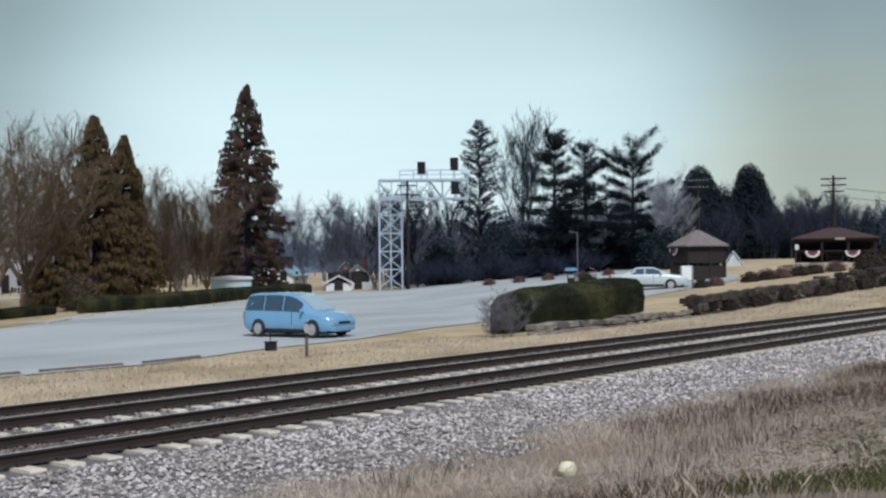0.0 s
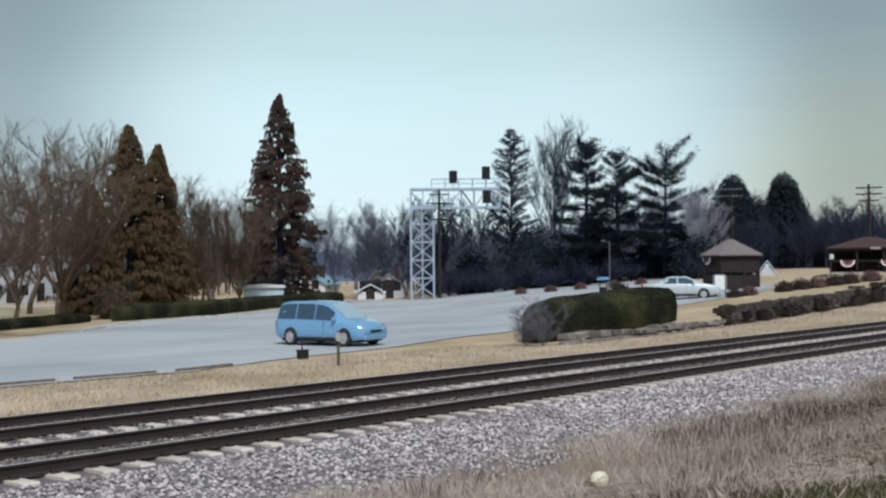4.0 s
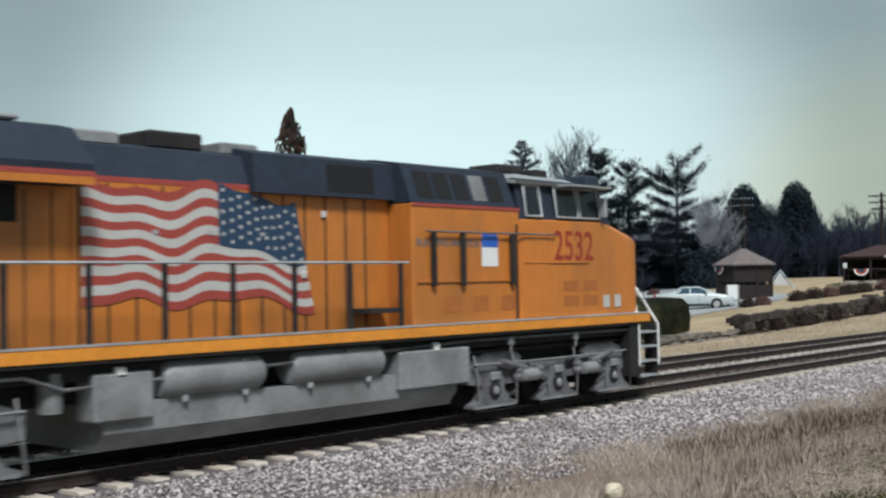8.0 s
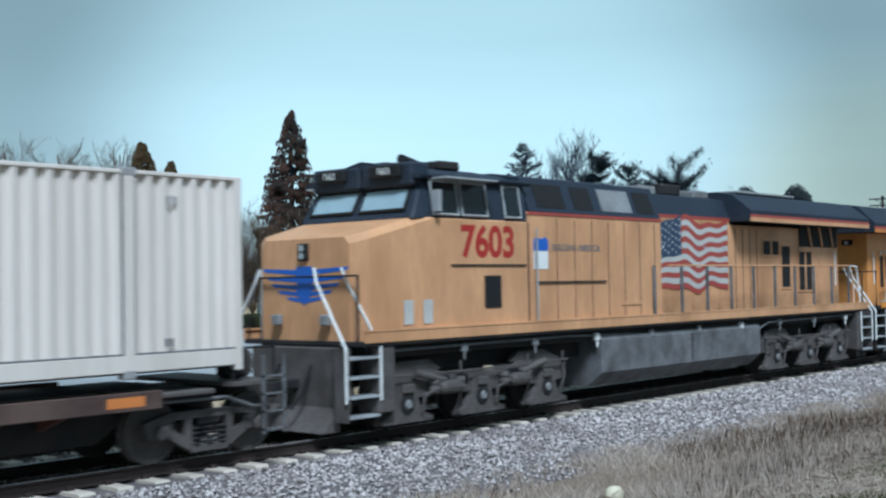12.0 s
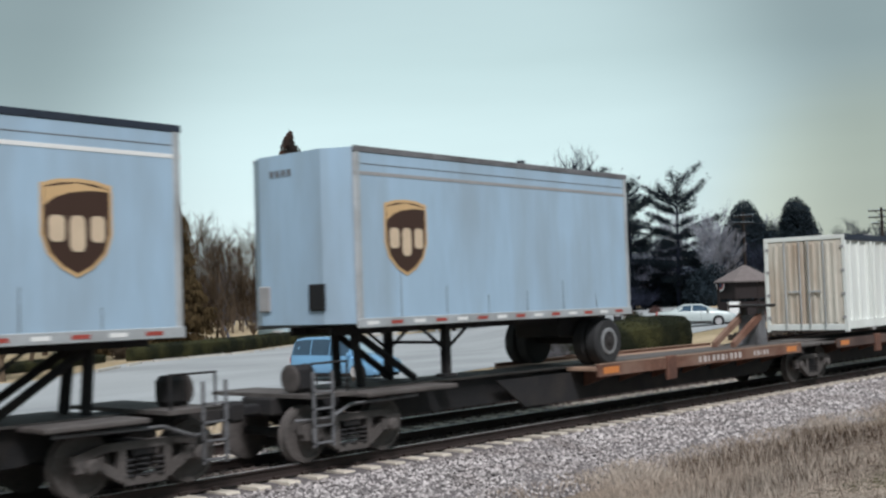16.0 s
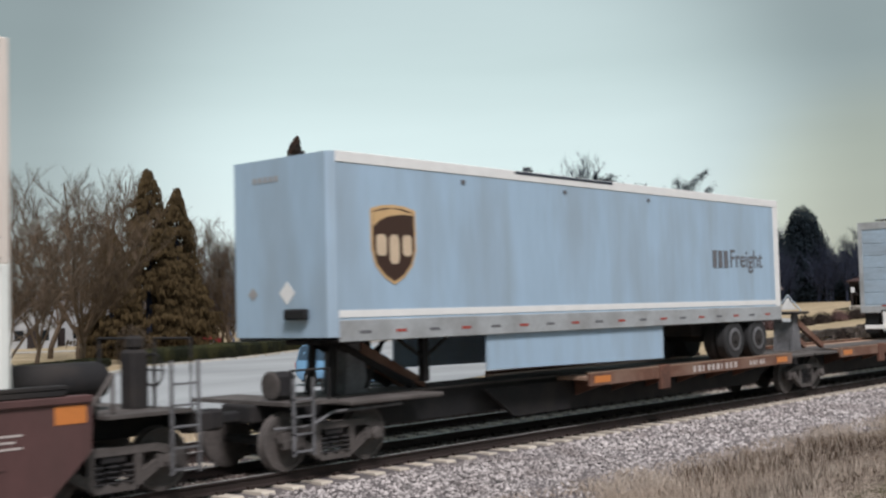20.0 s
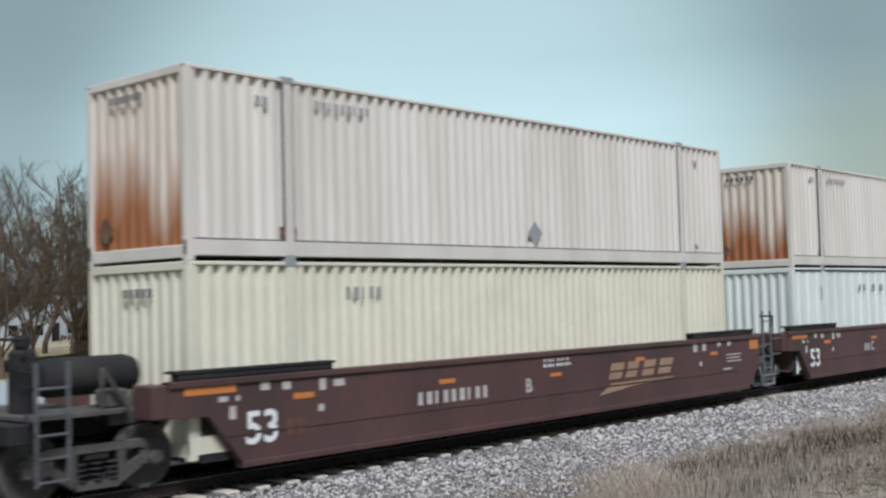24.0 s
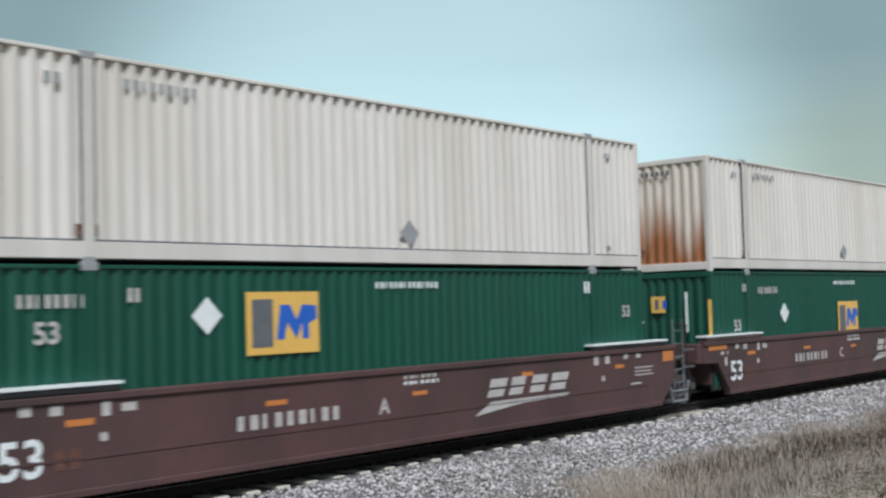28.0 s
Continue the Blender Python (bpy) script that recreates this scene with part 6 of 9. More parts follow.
def pup_trailer(lbl, facing, stripe_dark):
    """A 28-foot van trailer; x = 0 in the middle, nose at +x for facing 1, at -x for facing -1. z = 0 at its tyres' foot."""
    T = thing("van_trailer", lbl, "trailer", group="short van trailers")
    h, w, z0, z1 = 4.2, 1.295, 1.12, 4.12
    f = facing
    part("body", Geo().box(-h, h, -w, w, z0, z1, .04), M_TRAILER, T)
    for s in (-1, 1):
        part("bottom_rail", Geo().box(-h - .01, h + .01, s * (w - .02), s * (w + .02), z0 - .06, z0 + .10, .01), M_ALU, T)
        part("top_rail", Geo().box(-h - .01, h + .01, s * (w - .02), s * (w + .012), z1 - .10, z1 + .01, .01), M_GREY_ROOF if stripe_dark else M_TRUCK, T)
        part("upper_band", Geo().box(-h, h, s * w, s * (w + .006), z1 - .48, z1 - .42), M_WHITE_PAINT if stripe_dark else M_DIAMOND, T)
        for i in range(14):
            part("conspicuity_strip", Geo().box(-h + .2 + i * .58, -h + .48 + i * .58, s * (w + .02), s * (w + .024), z0 - .01, z0 + .05), M_FLAGRED if i % 2 else M_WHITE_PAINT, T)
        for e in (-1, 1):
            part("corner_post", Geo().box(e * h, e * (h - .16), s * (w - .1), s * (w + .008), z0, z1, .03), M_ALU, T)
        for i in range(6):
            x = -h + 1.05 + i * 1.2
            top = z0 + (1.15, .62, .45, .5, .7, .4)[i]
            part("panel_seam", Geo().box(x, x + .016, s * w, s * (w + .003), z0 + .11, top), M_TRUCK, T, "dark weathered panel seam")
        part("roof_joint", Geo().box(-h + .16, h - .16, s * w, s * (w + .004), z1 - .30, z1 - .285), M_TRUCK, T)
        shield(T, 2.5 if f > 0 else -2.98, z0 + 1.48, s, .93)
    if f < 0:
        part("nose_fairing", Geo().prism([(-h - .02, -w + .02), (-h - .30, -w + .5), (-h - .30, w - .5), (-h - .02, w - .02)], z0 + .02, z1 - .02, "xy"), M_TRAILER, T)
        part("vent_box", Geo().box(-h - .34, -h - .29, -.85, -.45, z0 + .25, z0 + .7, .02), M_BLACK, T)
        part("vent_box", Geo().box(-h - .34, -h - .29, .55, .85, z0 + .25, z0 + .7, .02), M_DIAMOND, T)
        end_bars(T, .2, z1 - .35, .6, .12, 4, M_MARKDARK, -h - .305)
    else:
        x = -h
        part("roll_door", Geo().box(x - .012, x + .03, -w + .14, w - .14, z0 + .06, z1 - .26), M_TRAILER_WORN, T)
        for q in range(6):
            part("door_slat", Geo().box(x - .022, x - .008, -w + .16, w - .16, z0 + .10 + q * .43, z0 + .10 + q * .43 + .40, .008), M_TRAILER_WORN, T)
        part("door_frame", Geo().box(x - .03, x + .02, -w, -w + .14, z0, z1).box(x - .03, x + .02, w - .14, w, z0, z1).box(x - .03, x + .02, -w + .14, w - .14, z1 - .25, z1), M_ALU, T)
        part("rear_sill", Geo().box(x - .05, x + .08, -w, w, z0 - .20, z0 + .06, .02), M_ALU, T)
        g = Geo()
        for y in (-.55, .35):
            g.box(x - .06, x, y, y + .16, .28, z0 - .15)
        g.box(x - .10, x - .02, -1.15, 1.15, .36, .50, .01)
        part("underride_guard", g, M_WHITE_PAINT, T, "white underride guard")
        for y in (-.45, 0, .45):
            part("tail_lamp", Geo().box(x - .055, x - .045, y - .08, y + .08, z0 + .02, z0 + .08), M_FLAGRED, T)
        for s in (-1, 1):
            part("mud_flap", Geo().box(x + .1, x + .13, s * .7, s * 1.2, .2, z0 - .1), M_BLACK, T)
    ax = -f * (h - .85)
    part("suspension", Geo().box(ax - .9, ax + .9, -.6, .6, .62, z0 - .06, .03).tube((ax, -1.0, .52), (ax, 1.0, .52), .08), M_UNDER, T)
    part("frame_rail", Geo().box(-h + .1, h - .1, -.55, -.45, z0 - .18, z0 - .04).box(-h + .1, h - .1, .45, .55, z0 - .18, z0 - .04), M_UNDER, T)
    for s in (-1, 1):
        road_wheel(T, ax, s * 1.10, .5, s)
        road_wheel(T, ax, s * .76, .5, s)
    lx = f * 1.4
    for s in (-1, 1):
        part("landing_leg", Geo().box(lx - .07, lx + .07, s * .75 - .07, s * .75 + .07, .12, z0 - .05), M_UNDER, T)
        part("leg_brace", Geo().path([(lx - .7, s * .75, z0 - .1), (lx, s * .75, .55), (lx + .7, s * .75, z0 - .1)], .03), M_UNDER, T)
        part("leg_foot", Geo().box(lx - .16, lx + .16, s * .75 - .12, s * .75 + .12, .06, .12), M_UNDER, T)
    part("leg_shaft", Geo().tube((lx, -.75, .7), (lx, .75, .7), .03), M_UNDER, T)
    # raised hitch of the car holds the nose
    kx = f * (h - .9)
    st = Geo()
    for s in (-1, 1):
        st.path([(kx, s * .25, z0 - .08), (kx - f * .1, s * .3, .0)], .09, 6)
        st.path([(kx, s * .25, z0 - .15), (kx - f * 1.5, s * .3, .06)], .07, 6)
    st.box(kx - .5, kx + .5, -.45, .45, z0 - .14, z0 - .05, .02)
    part("hitch_head", st, M_UNDER, T)
    return T


TR_Z = 1.09
ride(pup_trailer("pale blue-grey short van trailer, nose foremost at its tail end", -1, False), -214.4, TR_Z)
ride(pup_trailer("pale grey short van trailer with roll-up rear door and white guard", 1, True), -226.3, TR_Z)
ride(pup_trailer("pale blue-grey short van trailer with slatted roll-up rear door", 1, False), -245.38, TR_Z)


def long_trailer():
    """A 53-foot van trailer with its nose at -x."""
    T = thing("long_van_trailer", "pale blue-grey long van trailer with side skirt and tandem axles", "trailer")
    h, w, z0, z1 = 8.08, 1.295, 1.02, 4.08
    part("body", Geo().prism([(-h, -w + .12), (-h + .12, -w), (h, -w), (h, w), (-h + .12, w), (-h, w - .12)], z0, z1, "xy"), M_TRAILER, T)
    for s in (-1, 1):
        part("bottom_rail", Geo().box(-h + .15, h, s * (w - .02), s * (w + .02), z0 - .08, z0 + .28, .01), M_ALU, T)
        part("top_rail", Geo().box(-h + .12, h, s * (w - .02), s * (w + .014), z1 - .18, z1 + .01, .01), M_WHITE_PAINT, T)
        part("scuff_band", Geo().box(-h + .15, h, s * w, s * (w + .008), z0 + .32, z0 + .44), M_WHITE_PAINT, T)
        for i in range(18):
            part("rub_mark", Geo().box(-h + .6 + i * .86, -h + .86 + i * .86, s * (w + .02), s * (w + .026), z0 + .05, z0 + .10), M_FLAGRED if i % 2 else M_MARKDARK, T)
        part("roof_patch", Geo().box(-3.2, .2, s * (w + .012), s * (w + .020), z1 - .06, z1 + .0), M_GREY_ROOF, T)
        part("corner_post", Geo().box(h - .3, h + .01, s * (w - .1), s * (w + .01), z0, z1, .03), M_WHITE_PAINT, T)
        part("side_skirt", Geo().prism([(-4.1, .28), (2.2, .20), (2.2, z0 - .08), (-4.1, z0 - .08)], s * (w - .10), s * (w - .06)), M_TRAILER, T, "pale side skirt")
        shield(T, -6.62, z0 + 1.55, s, .96)
        for i in range(3):
            part("side_lamp", Geo().box(-4.8 + i * 3.2, -4.7 + i * 3.2, s * (w + .002), s * (w + .02), z1 - .35, z1 - .28), M_MARKDARK, T)
        letters("freight_mark", "Freight", .62, M_MARKDARK, T, side_pose(6.22, s * 1.304, z0 + 1.47, s), .006, "dark grey lettering")
        for k in range(3):
            plate("brand_block", .20, .42, M_MARKDARK, T, side_pose(5.16 - .28 * (2 - k) if s < 0 else 7.95 - .30 * k, s * 1.304, z0 + 1.47, s))
        for k in range(2):
            x = 5.55 + k * 1.25
            for y in (1.12, .78):
                road_wheel(T, x, s * y, .5, s, rim=M_TRUCK)
    end_diamond(T, -.2, z0 + .75, .2, M_WHITE_PAINT, -h - .004)
    end_diamond(T, .7, z0 + .75, .12, M_DIAMOND, -h - .004)
    part("hose_box", Geo().box(-h - .12, -h, -.75, -.2, z0 + .30, z0 + .48, .03), M_BLACK, T)
    end_bars(T, .3, z1 - .35, .7, .1, 5, M_DIAMOND, -h - .004)
    part("bogie_frame", Geo().box(4.6, 7.7, -.6, .6, .6, z0 - .06, .03).tube((5.55, -1, .52), (5.55, 1, .52), .08).tube((6.8, -1, .52), (6.8, 1, .52), .08), M_UNDER, T)
    for s in (-1, 1):
        part("landing_leg", Geo().box(-5.4, -5.26, s * .75 - .07, s * .75 + .07, .14, z0), M_UNDER, T)
        part("leg_brace", Geo().path([(-6.0, s * .75, z0 - .1), (-5.33, s * .75, .55), (-4.7, s * .75, z0 - .1)], .03), M_UNDER, T)
    st = Geo()
    for s in (-1, 1):
        st.path([(-7.1, s * .25, z0 - .08), (-7.2, s * .3, .0)], .09, 6)
        st.path([(-7.0, s * .25, z0 - .15), (-5.2, s * .3, .06)], .08, 6)
        st.path([(-5.9, s * .25, z0 - .15), (-6.4, s * .3, .06)], .05, 6)
    st.box(-7.6, -6.6, -.45, .45, z0 - .14, z0 - .05, .02)
    part("hitch_head", st, M_UNDER, T)
    return T


ride(long_trailer(), -269.4, TR_Z)

# ---------- plants ----------
def bare_tree(name, lbl, x, y, h, spread, seed, bark, r0=.22, levels=6, lean=0.0, fork=.22, fan=1.0, twig=.012, group="bare trees", haze=6, hl=.75, limbs=5):
    """A leafless tree: tapered trunk, long limbs with side branches, and a haze of fine twigs."""
    rng = random.Random(seed)
    T = thing(name, lbl, "tree", pose(x, y, land(x, y) - .1), group=group)
    wood, fine = Geo(), Geo()
    up = Vector((0, 0, 1))

    def shoot(p, d, length, r, lv):
        n = (4, 6, 4, 3)[lv]
        out = []
        for i in range(n):
            d = (d + Vector((rng.gauss(0, .13), rng.gauss(0, .13), rng.gauss(.05, .08) + (.07 * fan if lv else 0)))).normalized()
            q = p + d * (length / n)
            r1 = max(twig * .7, r * (1 - (.32, .78, .75, .7)[lv] / n))
            (wood if lv < 2 else fine).tube(p, q, r, r1, (8, 6, 4, 3)[lv], False)
            out.append((q, d, r1, (i + 1) / n))
            if lv >= 2 or (lv == 1 and i > 2):
                for j in range(max(1, int(haze * (.25, .8, 1.0)[lv - 1]))):
                    o = p.lerp(q, rng.random())
                    v = (d * .7 + Vector((rng.gauss(0, .7), rng.gauss(0, .7), rng.gauss(.22 * fan, .45)))).normalized() * hl * rng.uniform(.35, 1.25)
                    w = Vector((v.y, -v.x, .3)).normalized() * twig * .55
                    fine.add([o - w, o + w, o + v], [(0, 1, 2)])
            p, r = q, r1
        return out

    def side_way(d, tilt):
        a = rng.uniform(0, 6.283)
        o = Vector((math.cos(a), math.sin(a), rng.uniform(-.2, .35)))
        return (d * (1 - tilt * .5) + o * tilt + up * .12 * fan).normalized()
    trunk = shoot(Vector((0, 0, 0)), Vector((lean, 0, 1)).normalized(), h * fork, r0, 0)
    base, d0, rb, _ = trunk[-1]
    for i in range(limbs):
        a = i * 6.283 / limbs + rng.uniform(-.4, .4)
        tilt = (.28 + .40 * rng.random()) * spread * (.35 if i == 0 else 1)
        d = (Vector((math.cos(a) * tilt, math.sin(a) * tilt, 1))).normalized()
        start = trunk[rng.choice((-1, -1, -2))][0]
        limb = shoot(start, d, h * (1 - fork) * rng.uniform(.72, 1.0), rb * rng.uniform(.5, .75), 1)
        for q, e, r, f in limb[:-1]:
            for k in range(rng.choice((1, 2, 2))):
                br = shoot(q, side_way(e, rng.uniform(.5, .95) * spread), h * .26 * (1.15 - .55 * f) * rng.uniform(.7, 1.2), max(twig, r * .55), 2)
                for q2, e2, r2, f2 in br:
                    for j in range(2):
                        shoot(q2, side_way(e2, rng.uniform(.4, .9)), h * .09 * rng.uniform(.7, 1.3), max(twig * .8, r2 * .6), 3)
    k = h / max(v[2] for v in fine.v)
    for g in (wood, fine):
        g.v = [(a * k, b * k, c * k) for a, b, c in g.v]
    part("trunk", Geo().add(wood.v, wood.f).mesh("trunk", bark, True, False), None, T)
    part("crown", fine.mesh("crown", bark, False, False), None, T, "bare crown of fine twigs")
    return T


def spruce(name, lbl, x, y, h, w, seed, needles, dens=1.0, droop=.35, power=.8, skirt=.06, group="conifers", gap=0.0, waist=.22):
    """A full cone of drooping boughs hung with sprays, lumpy in outline, with gaps between the boughs."""
    rng = random.Random(seed)
    T = thing(name, lbl, "tree", pose(x, y, land(x, y) - .1), group=group)
    part("trunk", Geo().tube((0, 0, 0), (0, 0, h * .55), w * .035, w * .022, 7).tube((0, 0, h * .55), (0, 0, h * .98), w * .022, .02, 6), M_BARK_D, T)
    g = Geo()
    for i in range(int(h * 17 * dens)):
        q = skirt + (1 - skirt) * (i + rng.random()) / int(h * 17 * dens)
        a = rng.uniform(0, 6.283)
        ca, sa = math.cos(a), math.sin(a)
        lump = noise.noise((ca * 1.6 + seed, sa * 1.6, q * h * .55))
        if lump < -.62 + gap * (1.15 - q) + .12:
            continue
        rr = w / 2 * max(.015, 1 - q) ** power * (.90 + .34 * lump) * rng.uniform(.80, 1.05) * (1 if q > waist else .62 + .38 * q / waist)
        m = max(3, int(rr * 3.4))
        for k in range(m):
            t = .30 + .70 * (k + .6) / m
            px, py, pz = ca * rr * t, sa * rr * t, q * h - droop * rr * t + .40 * droop * rr * t ** 3
            wd = .12 + .22 * rr * t * (1.15 - t)
            for j in range(5):
                o = rng.uniform(-1, 1) * wd
                bx, by, bz = px - sa * o, py + ca * o, pz + rng.uniform(-.10, .08)
                ln = rng.uniform(.28, .72)
                b2 = a + rng.gauss(0, 1.0)
                out = rng.uniform(.05, .5)
                ex, ey, ez = bx + math.cos(b2) * ln * out, by + math.sin(b2) * ln * out, bz - ln * rng.uniform(.55, 1.0)
                c2, s2 = math.cos(b2 + 1.3) * .085, math.sin(b2 + 1.3) * .085
                g.add([(bx - s2, by + c2, bz), (bx + s2, by - c2, bz + .04), (ex, ey, ez)], [(0, 1, 2)])
    for k in range(14):
        g.add([(rng.uniform(-.1, .1), rng.uniform(-.1, .1), h * .95), (rng.uniform(-.1, .1), rng.uniform(-.1, .1), h * .96), (0, 0, h * 1.01)], [(0, 1, 2)])
    part("crown", g.mesh("crown", needles, False, False), None, T, "ragged crown of drooping boughs")
    return T


def open_pine(name, lbl, x, y, h, w, seed, needles, tilt=0.0, low=.14, crown=1.0):
    """A tall pine with bare gaps between long level boughs that sweep up at their tips."""
    rng = random.Random(seed)
    T = thing(name, lbl, "tree", pose(x, y, land(x, y) - .1), group="tall pines")
    part("trunk", Geo().tube((0, 0, 0), (tilt, 0, h * .6), .26, .17, 7).tube((tilt, 0, h * .6), (tilt * 1.3, 0, h), .17, .03, 6), M_BARK_D, T)
    g, limb = Geo(), Geo()
    n = int(h * 1.05)
    for i in range(n):
        q = low + (1 - low) * (i + rng.uniform(-.3, .3)) / n
        R = w / 2 * (1.08 - q ** 3.0 * crown) * (.74 + .26 * math.sin(i * 2.4 + seed))
        for b in range(rng.choice((5, 6, 7, 7))):
            a = rng.uniform(0, 6.283)
            rr = max(.5, R * rng.uniform(.45, 1.15))
            up = rng.uniform(-.02, .26) + (1.5 * (q - .5) if q > .5 else 0)
            p0 = Vector((tilt * q * 1.2, 0, q * h))
            way = Vector((math.cos(a), math.sin(a), 0))
            tip = p0 + way * rr + Vector((0, 0, rr * up))
            limb.tube(p0, p0.lerp(tip, .55) + Vector((0, 0, .08 * rr)), .06, .04, 4, False).tube(p0.lerp(tip, .55) + Vector((0, 0, .08 * rr)), tip, .04, .015, 4, False)
            side = Vector((-way.y, way.x, 0))
            for k in range(max(3, int(rr * 2.7))):
                t = rng.uniform(.32, 1.0) ** .8
                c = p0.lerp(tip, t) + side * rng.gauss(0, .16 + .22 * rr * t * (1.2 - t)) + Vector((0, 0, rng.uniform(-.02, .16)))
                size = rng.uniform(.42, .80)
                for j in range(40):
                    f = c + ((tip - p0).normalized() * rng.gauss(.1, .75) + side * rng.gauss(0, .42) + Vector((0, 0, rng.gauss(0, .26)))) * size
                    d = (way * rng.uniform(0, .8) + Vector((rng.gauss(0, .5), rng.gauss(0, .5), rng.uniform(-.1, .9)))).normalized() * rng.uniform(.18, .42)
                    s = Vector((-d.y, d.x, rng.gauss(0, .2))).normalized() * .055
                    g.add([f + s, f - s, f + d], [(0, 1, 2)])
    part("branch_work", limb.mesh("branch_work", M_BARK_D, False, False), None, T)["kind"] = "stuff"
    part("crown", g.mesh("crown", needles, False, False), None, T, "open layered boughs of needles")
    return T


def leafy_mass(name, lbl, cat, x, y, rx, ry, h, seed, leaves, n=1400, leaf=.16, core=.80, square=0.0, group="", z=None, turn=0.0, top=2.0):
    """A bush or dense evergreen: a dark lumpy core with many small leaves over it, uneven in outline."""
    rng = random.Random(seed)
    T = thing(name, lbl, cat, pose(x, y, (land(x, y) if z is None else z) - .05, 0, 0, turn), group=group)

    def surf(u, v):
        """u round, v from foot to top."""
        cu, su = math.cos(u), math.sin(u)
        if square:
            k = 1 / max(abs(cu), abs(su)) * square + 1 - square
            cu, su = cu * k, su * k
        wd = (1 - v ** top) ** .5 * (.82 + .18 * min(1, v * 5))
        b = 1 + .20 * noise.noise((cu * 2.1 + seed, su * 2.1, v * 3)) + .15 * noise.noise((cu * 6 + seed, su * 6, v * 9))
        return Vector((cu * rx * wd * b, su * ry * wd * b, v * h * (1 + .05 * noise.noise((cu * 3, su * 3, seed)))))
    rings = [[surf(6.2832 * i / 20, v) * core if v else surf(6.2832 * i / 20, 0) * core for i in range(20)] for v in (0, .2, .45, .7, .88, .985)]
    part("core", Geo().rings(rings).mesh("core", leaves, True, False), None, T, "shaded inner growth")
    g = Geo()
    for k in range(n):
        p = surf(rng.uniform(0, 6.283), rng.random() ** .8) * rng.uniform(core - .02, 1.05)
        d = Vector((rng.gauss(0, 1), rng.gauss(0, 1), rng.gauss(.3, 1))).normalized() * leaf * rng.uniform(.5, 1.3)
        s = d.orthogonal().normalized() * leaf * .42
        g.add([p - d * .5, p + s, p + d * .6, p - s], [(0, 1, 2, 3)])
    part("leaves", g.mesh("leaves", leaves, False, False), None, T)
    return T


def clipped_hedge(name, lbl, pts, width, h, seed, leaf=.10, per_m=260):
    """A clipped hedge along a line of points, with rounded shoulders."""
    rng = random.Random(seed)
    T = thing(name, lbl, "hedge")
    rings = []
    steps = []
    for (x0, y0), (x1, y1) in zip(pts, pts[1:]):
        d = math.hypot(x1 - x0, y1 - y0)
        k = max(2, int(d / .8))
        steps += [(x0 + (x1 - x0) * i / k, y0 + (y1 - y0) * i / k, (x1 - x0) / d, (y1 - y0) / d) for i in range(k)]
    steps.append((*pts[-1], steps[-1][2], steps[-1][3]))
    n = len(steps)
    sec = [(-.5, 0), (-.54, .45), (-.50, .82), (-.34, 1.0), (0, 1.03), (.34, 1.0), (.50, .82), (.54, .45), (.5, 0)]
    for i, (x, y, dx, dy) in enumerate(steps):
        e = (.30, .72, .92, 1.0)[min(3, i, n - 1 - i)]
        b = 1 + .08 * noise.noise((x * .7, y * .7, seed))
        z = land(x, y)
        rings.append([(x - dy * a * width * e * b, y + dx * a * width * e * b, z + c * h * (e * .3 + .7) * b) for a, c in sec])
    part("core", Geo().rings(rings).mesh("core", M_HEDGE, True, True), None, T, "dense shaded growth")
    g = Geo()
    total = sum(math.hypot(b[0] - a[0], b[1] - a[1]) for a, b in zip(pts, pts[1:]))
    for k in range(int(total * per_m)):
        i = rng.randrange(n - 1)
        j = rng.randrange(len(sec) - 1)
        a, b, q, t = rings[i][j], rings[i + 1][j], rng.random(), rng.random()
        c, d = rings[i][j + 1], rings[i + 1][j + 1]
        p = Vector(a).lerp(Vector(b), q).lerp(Vector(c).lerp(Vector(d), q), t)
        v = Vector((rng.gauss(0, 1), rng.gauss(0, 1), rng.gauss(.3, 1))).normalized() * leaf * rng.uniform(.5, 1.4)
        s = v.orthogonal().normalized() * leaf * .4
        g.add([p - v * .4, p + s, p + v * .7, p - s], [(0, 1, 2, 3)])
    part("leaves", g.mesh("leaves", M_HEDGE, False, False), None, T)
    return T


# left of the lot
bare_tree("bare_tree", "dark leafless tree with a thick trunk beside the lot", 27.6, 52.0, 10.3, 1.25, 21, M_BARK_WARM, .18, fork=.14, fan=.5, twig=.009, haze=15, hl=.55, limbs=8)
bare_tree("bare_tree", "leafless broad-crowned tree on the lawn", 39.6, 65.4, 13.3, 1.25, 22, M_BARK_WARM, .24, fork=.16, fan=.55, haze=17, hl=.6, limbs=9)
bare_tree("bare_tree", "leafless tree behind the conifers", 54.1, 84.0, 16.4, .9, 23, M_BARK_WARM, .22, haze=12)
bare_tree("bare_tree", "leafless tree behind the conifers", 47.0, 82.0, 15.8, .9, 24, M_BARK_WARM, .22, haze=12)
spruce("spruce_tree", "brownish dense spruce on the lawn", 51.0, 74.8, 14.2, 8.0, 31, M_NEEDLE_B, 2.4, .35, .61, .02)
spruce("spruce_tree", "brownish smaller spruce on the lawn", 54.0, 75.4, 13.0, 7.4, 32, M_NEEDLE_B, 2.4, .35, .61, .02)
spruce("spruce_tree", "brownish low spruce on the lawn", 47.9, 75.0, 9.6, 6.6, 33, M_NEEDLE_B, 2.4, .35, .61, .02)
